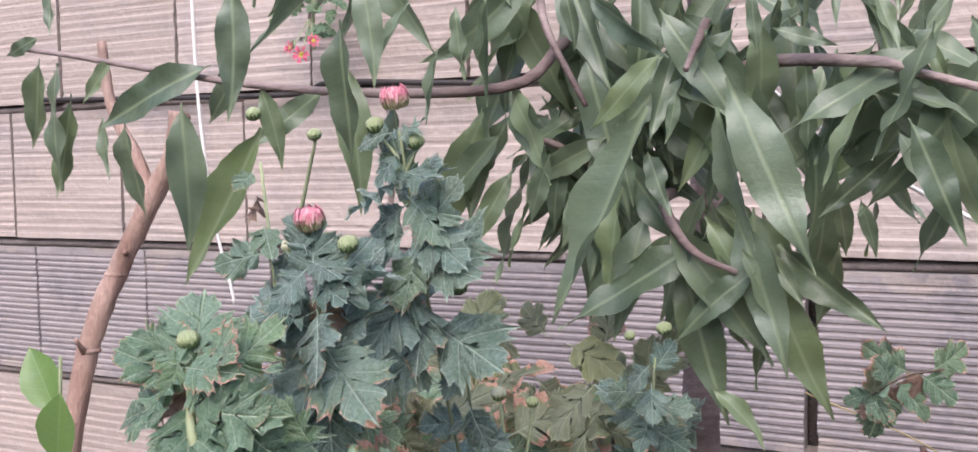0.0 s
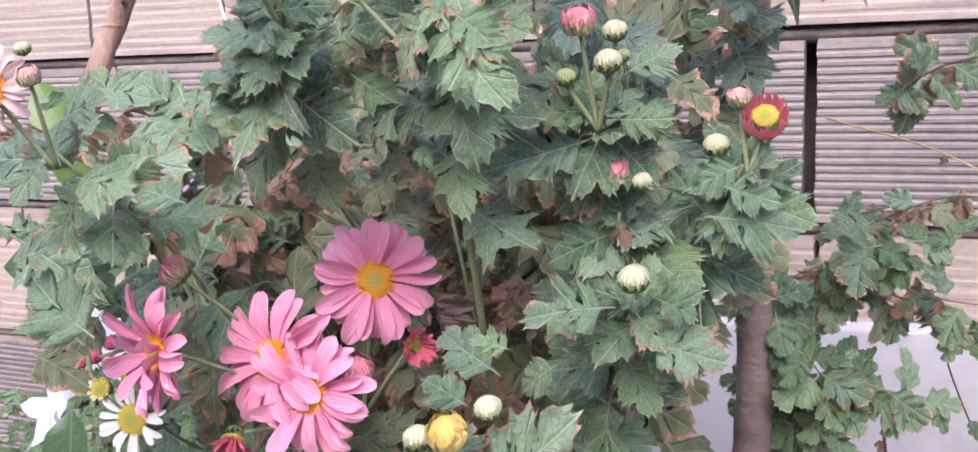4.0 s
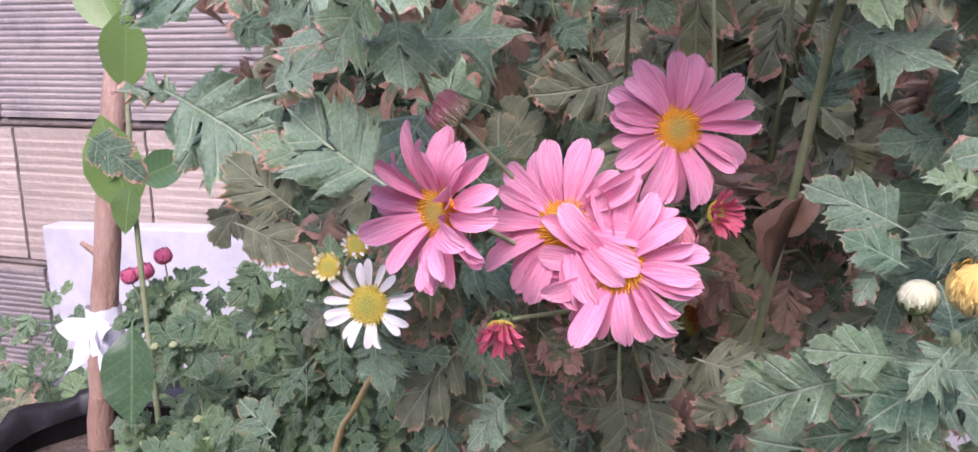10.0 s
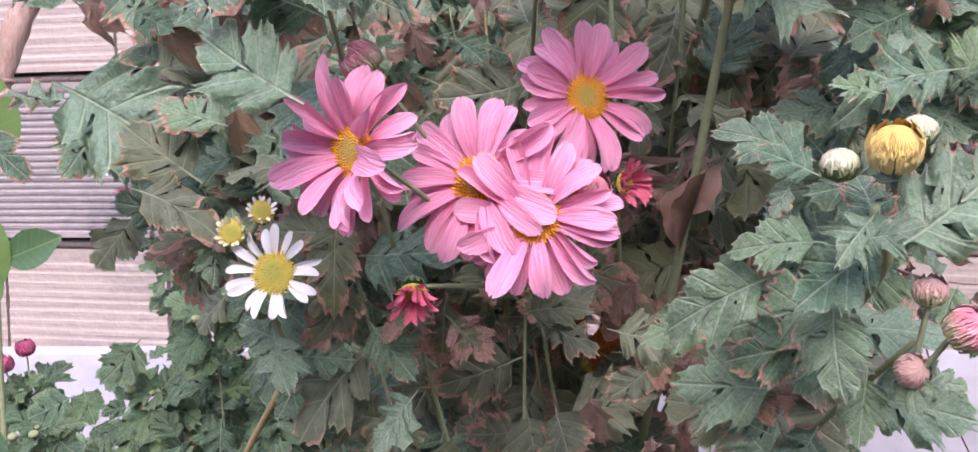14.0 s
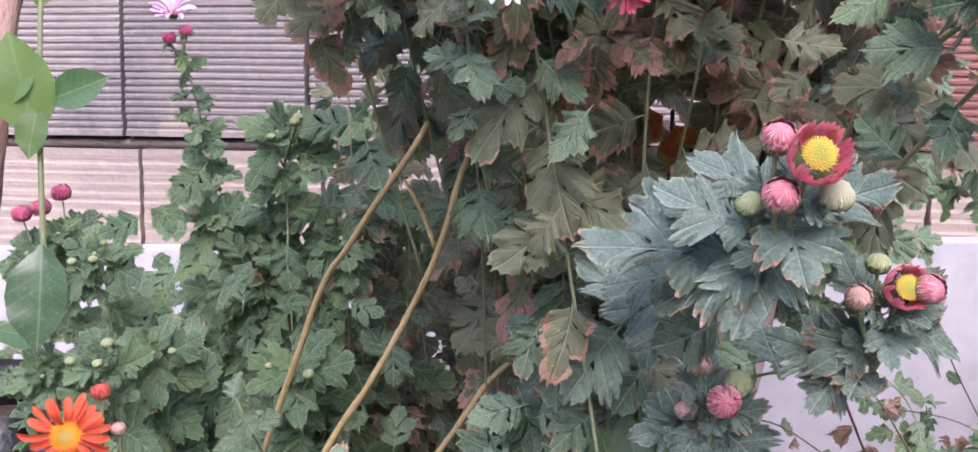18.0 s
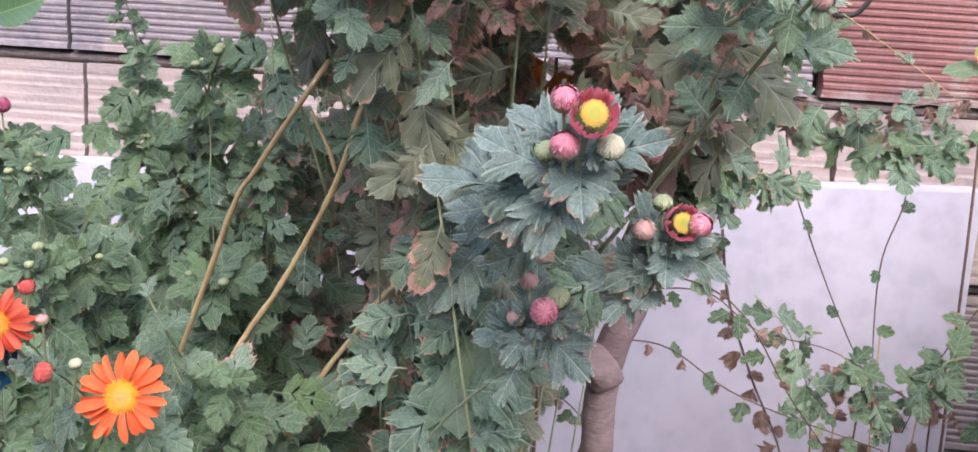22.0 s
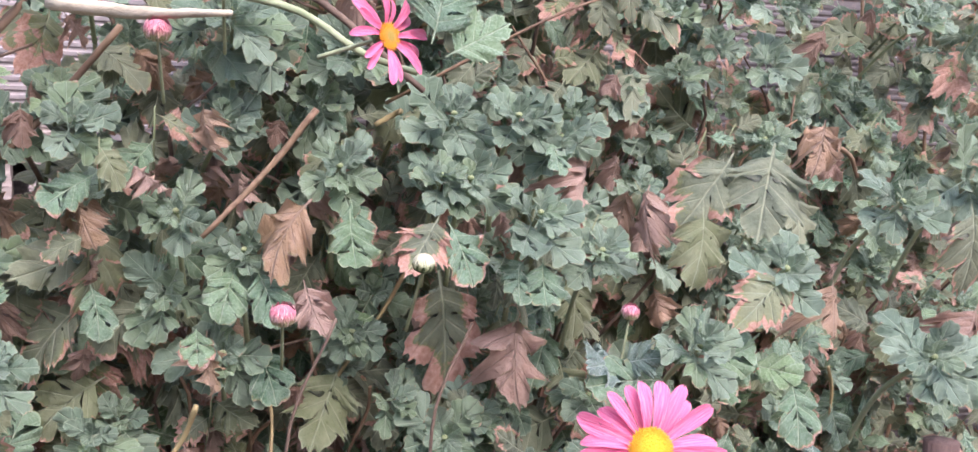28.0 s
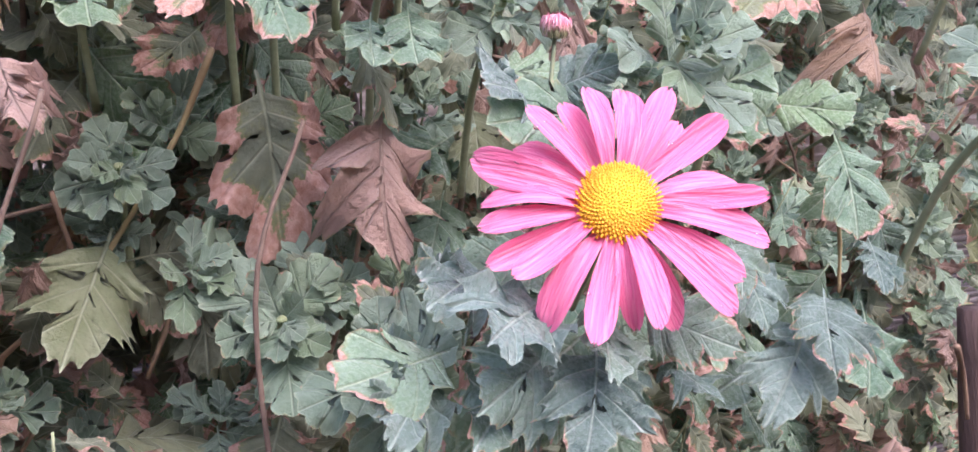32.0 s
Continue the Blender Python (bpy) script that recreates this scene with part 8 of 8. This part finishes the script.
sprig(((-0.312, 0.800, 0.453), (-0.255, 0.820, 0.473), (-0.219, 0.830, 0.447)), 8, 0.022, "twig")
sprig(((-0.112, 0.720, 0.606), (-0.043, 0.750, 0.512), (0.022, 0.800, 0.429)), 12, 0.022, "twig")
sprig(((-0.148, 0.800, 0.536), (-0.075, 0.800, 0.494), (0.072, 0.850, 0.436)), 10, 0.022, "twig")
sprig(((0.020, 0.850, 0.530), (0.044, 0.850, 0.507), (0.070, 0.850, 0.460)), 16, 0.028, "sprig")
sprig(((-0.027, 0.850, 0.742), (-0.091, 0.820, 0.770), (-0.131, 0.800, 0.787)), 16, 0.034, "dryish")
sprig(((-0.028, 0.900, 0.823), (-0.080, 0.880, 0.830), (-0.126, 0.850, 0.823)), 16, 0.032, "dryish")
sprig(((-0.036, 0.800, 0.949), (-0.063, 0.800, 0.941), (-0.091, 0.800, 0.920)), 16, 0.034, "dryish")
sprig(((-0.185, 0.750, 0.698), (-0.157, 0.740, 0.742), (-0.168, 0.720, 0.788)), 22, 0.037, "sprig")
sprig(((-0.170, 0.750, 0.670), (-0.126, 0.740, 0.703), (-0.142, 0.720, 0.749)), 22, 0.037, "sprig")
sprig(((-0.023, 0.800, 0.849), (-0.061, 0.800, 0.846), (-0.129, 0.800, 0.814)), 12, 0.034, "dryish")


# lobed spray with blush buds beside the plinth
HERO = L_BLUE
p = plant("chrysanthemum_plant", (0.2, 0.72, BED), "chrysanthemum spray with large blue-green lobed leaves and blush buds")
leafy(p, ((0.24, 0.74, BED), (0.21, 0.7, 0.5), (0.15, 0.63, 0.71), (0.142, 0.615, 0.745)), 12, 0.036, L_BLUE, 230, 0.6)
for b in ((0.094, 0.62, 0.689), (0.168, 0.62, 0.72), (0.113, 0.62, 0.764), (0.142, 0.61, 0.70), (0.076, 0.62, 0.738), (0.16, 0.61, 0.689), (0.10, 0.62, 0.712)):
    blade_at(p, (0.135, 0.625, 0.735), b)
for q, k in (((0.141, 0.61, 0.766), "blush"), ((0.144, 0.61, 0.755), "blush"), ((0.133, 0.61, 0.767), "cream"), ((0.151, 0.61, 0.763), "cream"), ((0.123, 0.61, 0.755), "green"), ((0.148, 0.61, 0.743), "green")):
    bud(p, q, k, 0.0095 if k == "blush" else 0.0055, stalk=(0.14, 0.618, 0.735))

leafy(spread, ((-0.092, 0.93, 0.63), (-0.08, 0.92, 0.56), (-0.05, 0.91, 0.48), (-0.013, 0.9, 0.40), (0.0, 0.9, 0.3)), 16, 0.03, L_DRY + L_BROAD[:2], 781, 0.0, mat=M_TWIG, dry=0.7, r=0.0016)
foliage(spread, F_DRY, 60, within((0.03, 0.9, 0.25), (0.17, 1.0, 0.5)), 0.026, 782, droop=1.2, label="withered brown leaves")
for k in range(7):
    x = 0.03 + 0.02 * k
    tube("stem", ((x + 0.02, 0.96, BED), (x, 0.94, 0.35), (x - 0.01 + 0.005 * (k % 3), 0.93, 0.44 + 0.03 * (k % 4))), 0.0014, 0.0008, (M_TWIG, M_WOODY)[k % 2], spread, 6, 5, 0.15, k)

# buds and bare stems in the right-hand bed
p = plant("chrysanthemum_plant", (0.4, 0.68, BED), "sprawling chrysanthemum with bare brown stems and a few red buds")
for q, k, r in (((0.284, 0.64, 0.787), "pink", 0.012), ((0.294, 0.64, 0.787), "cream", 0.006), ((0.271, 0.64, 0.778), "green", 0.0055), ((0.288, 0.64, 0.775), "blush", 0.009), ((0.239, 0.66, 0.768), "blush", 0.008), ((0.345, 0.6, 0.818), "yellow", 0.012)):
    bud(p, q, k, r, (0, -0.6, 0.7), stalk=(q[0] + 0.004, q[1] + 0.02, q[2] - 0.025))
bud(p, (0.448, 0.47, 0.836), "pink", 0.0105, (0, -0.4, 0.9), stalk=(0.452, 0.5, 0.81))
bud(p, (0.426, 0.49, 0.817), "pink", 0.009, (0, -0.4, 0.9), stalk=(0.43, 0.52, 0.79))
bud(p, (0.470, 0.47, 0.709), "pink", 0.009, stalk=(0.475, 0.5, 0.68))
bud(p, (0.517, 0.44, 0.732), "cream", 0.006, stalk=(0.52, 0.47, 0.7))
for pts, r0, m in ((((0.382, 0.58, 0.84), (0.443, 0.56, 0.846), (0.492, 0.55, 0.844), (0.552, 0.55, 0.8)), 0.0022, M_TWIG), (((0.258, 0.66, 0.629), (0.335, 0.64, 0.736), (0.376, 0.63, 0.779), (0.416, 0.6, 0.827)), 0.0024, M_BROWN), (((0.466, 0.6, 0.885), (0.546, 0.58, 0.866), (0.657, 0.57, 0.88)), 0.002, M_TWIG), (((0.31, 0.62, 0.78), (0.37, 0.6, 0.83), (0.40, 0.62, 0.9), (0.42, 0.64, 0.97)), 0.002, M_BROWN), (((0.5, 0.58, 0.5), (0.49, 0.57, 0.62), (0.51, 0.55, 0.69)), 0.001, M_TWIG), (((0.41, 0.5, 0.838), (0.467, 0.46, 0.826), (0.492, 0.44, 0.809), (0.51, 0.43, 0.802)), 0.0016, M_STEM), (((0.58, 0.6, 0.5), (0.57, 0.58, 0.62), (0.588, 0.57, 0.68)), 0.0011, M_TWIG), (((0.5, 0.62, 0.93), (0.6, 0.6, 0.9), (0.72, 0.58, 0.93)), 0.0018, M_TWIG)):
    tube("stem", pts, r0, r0 * 0.7, m, p, 7, 6, 0.1)
flower(p, (0.492, 0.405, 0.812), (0.6, -1, 0.2), 0.034, P_LAST, 14, seed=33, core=0.25, stalk=(0.472, 0.42, 0.805))
for a, b in (((0.51, 0.40, 0.806), (0.535, 0.4, 0.82)), ((0.505, 0.40, 0.80), (0.545, 0.4, 0.79)), ((0.5, 0.40, 0.79), (0.52, 0.4, 0.765)), ((0.52, 0.41, 0.8), (0.53, 0.41, 0.77)), ((0.505, 0.4, 0.81), (0.515, 0.4, 0.84))):
    blade_at(p, a, b, L_CHRYS)
strap = thing("dried_leaf_strap", (0.35, 0.6, 0.84), "pale dried leaf strip used as a tie across the bush", "tie")
tube("strip", ((0.19, 0.9, 0.94), (0.265, 0.78, 0.892), (0.312, 0.68, 0.863), (0.352, 0.6, 0.841)), 0.002, 0.0042, M_STRAW, strap, 6, 6, 0.25, 3)
tube("strip", ((0.387, 0.555, 0.831), (0.422, 0.5, 0.824), (0.449, 0.46, 0.822)), 0.0034, 0.0012, M_STRAW, strap, 6, 6, 0.2, 4)
for a, b in (((0.335, 0.6, 0.84), (0.35, 0.59, 0.78)), ((0.352, 0.6, 0.841), (0.335, 0.6, 0.80))):
    tube("frayed_end", (a, tuple((u + v) / 2 for u, v in zip(a, b)), b), 0.0007, 0.0004, M_STRAW, strap, 5)

# climbing stem with yellow-edged leaves
vine = thing("climber", (0.21, 1.08, BED), "thin climbing stem with yellowing heart-shaped leaves", "plant")
tube("stem", ((0.22, 1.08, BED), (0.212, 1.08, 0.6), (0.204, 1.08, 0.797), (0.197, 1.08, 0.887), (0.19, 1.08, 1.1)), 0.0018, 0.0014, M_TWIG, vine, 6)
leaf_at(vine, L_AUTUMN[0], (0.204, 1.07, 0.852), (0.006, -0.01, -0.05), (0.1, -1, 0.2), 0.062)
leaf_at(vine, L_PLAIN[1], (0.202, 1.07, 0.815), (-0.05, -0.01, -0.015), (0.1, -0.6, 0.8), 0.055)
leaf_at(vine, L_AUTUMN[1], (0.195, 1.07, 0.925), (-0.06, -0.02, -0.005), (0.1, -0.5, 0.8), 0.065)

# red and yellow leaf low in the old plant
p = plant("autumn_shoot", (-0.262, 0.6, BED), "shoot with a red and yellow autumn leaf")
tube("stem", ((-0.262, 0.6, BED), (-0.262, 0.57, 0.6), (-0.263, 0.482, 0.798)), 0.0014, 0.0011, M_TWIG, p)
leaf_at(p, L_AUTUMN[2], (-0.263, 0.470, 0.792), (0.012, -0.004, -0.028), (0.1, -1, 0.2), 0.034)
leaf_at(p, L_AUTUMN[3], (-0.267, 0.473, 0.796), (-0.02, -0.004, -0.012), (0.2, -1, 0.3), 0.026)

# broad-leaved seedling among the bare stems
p = plant("seedling", (-0.3, 0.46, BED), "seedling with broad plain green leaves hanging from a thin stem")
tube("stem", ((-0.3, 0.46, BED), (-0.29, 0.44, 0.5), (-0.292, 0.390, 0.666)), 0.0014, 0.0009, M_STEM, p)
leaf_at(p, L_PLAIN[0], (-0.297, 0.370, 0.667), (0.016, -0.010, -0.037), (0.2, -1, 0.3), 0.042)
leaf_at(p, L_PLAIN[1], (-0.302, 0.370, 0.654), (0.011, -0.010, -0.039), (0.0, -1, 0.3), 0.042)
leaf_at(p, L_PLAIN[0], (-0.286, 0.370, 0.673), (0.009, -0.010, -0.028), (-0.2, -1, 0.3), 0.031)
leaf_at(p, L_PLAIN[1], (-0.306, 0.370, 0.641), (-0.006, -0.010, -0.027), (-0.4, -1, 0.3), 0.029)

# timber post at the far end of the bed
post = thing("timber_post", (0.97, 0.61, BED), "weathered brown timber post behind the bush", "post")
tube("shaft", ((0.97, 0.61, 0.14), (0.971, 0.61, 0.4), (0.972, 0.61, 0.565)), 0.0135, 0.0125, M_POST, post, 12, 6, 0.03, 8)
tube("stub", ((0.972, 0.61, 0.5), (0.985, 0.6, 0.53), (0.99, 0.6, 0.545)), 0.006, 0.004, M_POST, post, 8, 4, 0.05, 9)
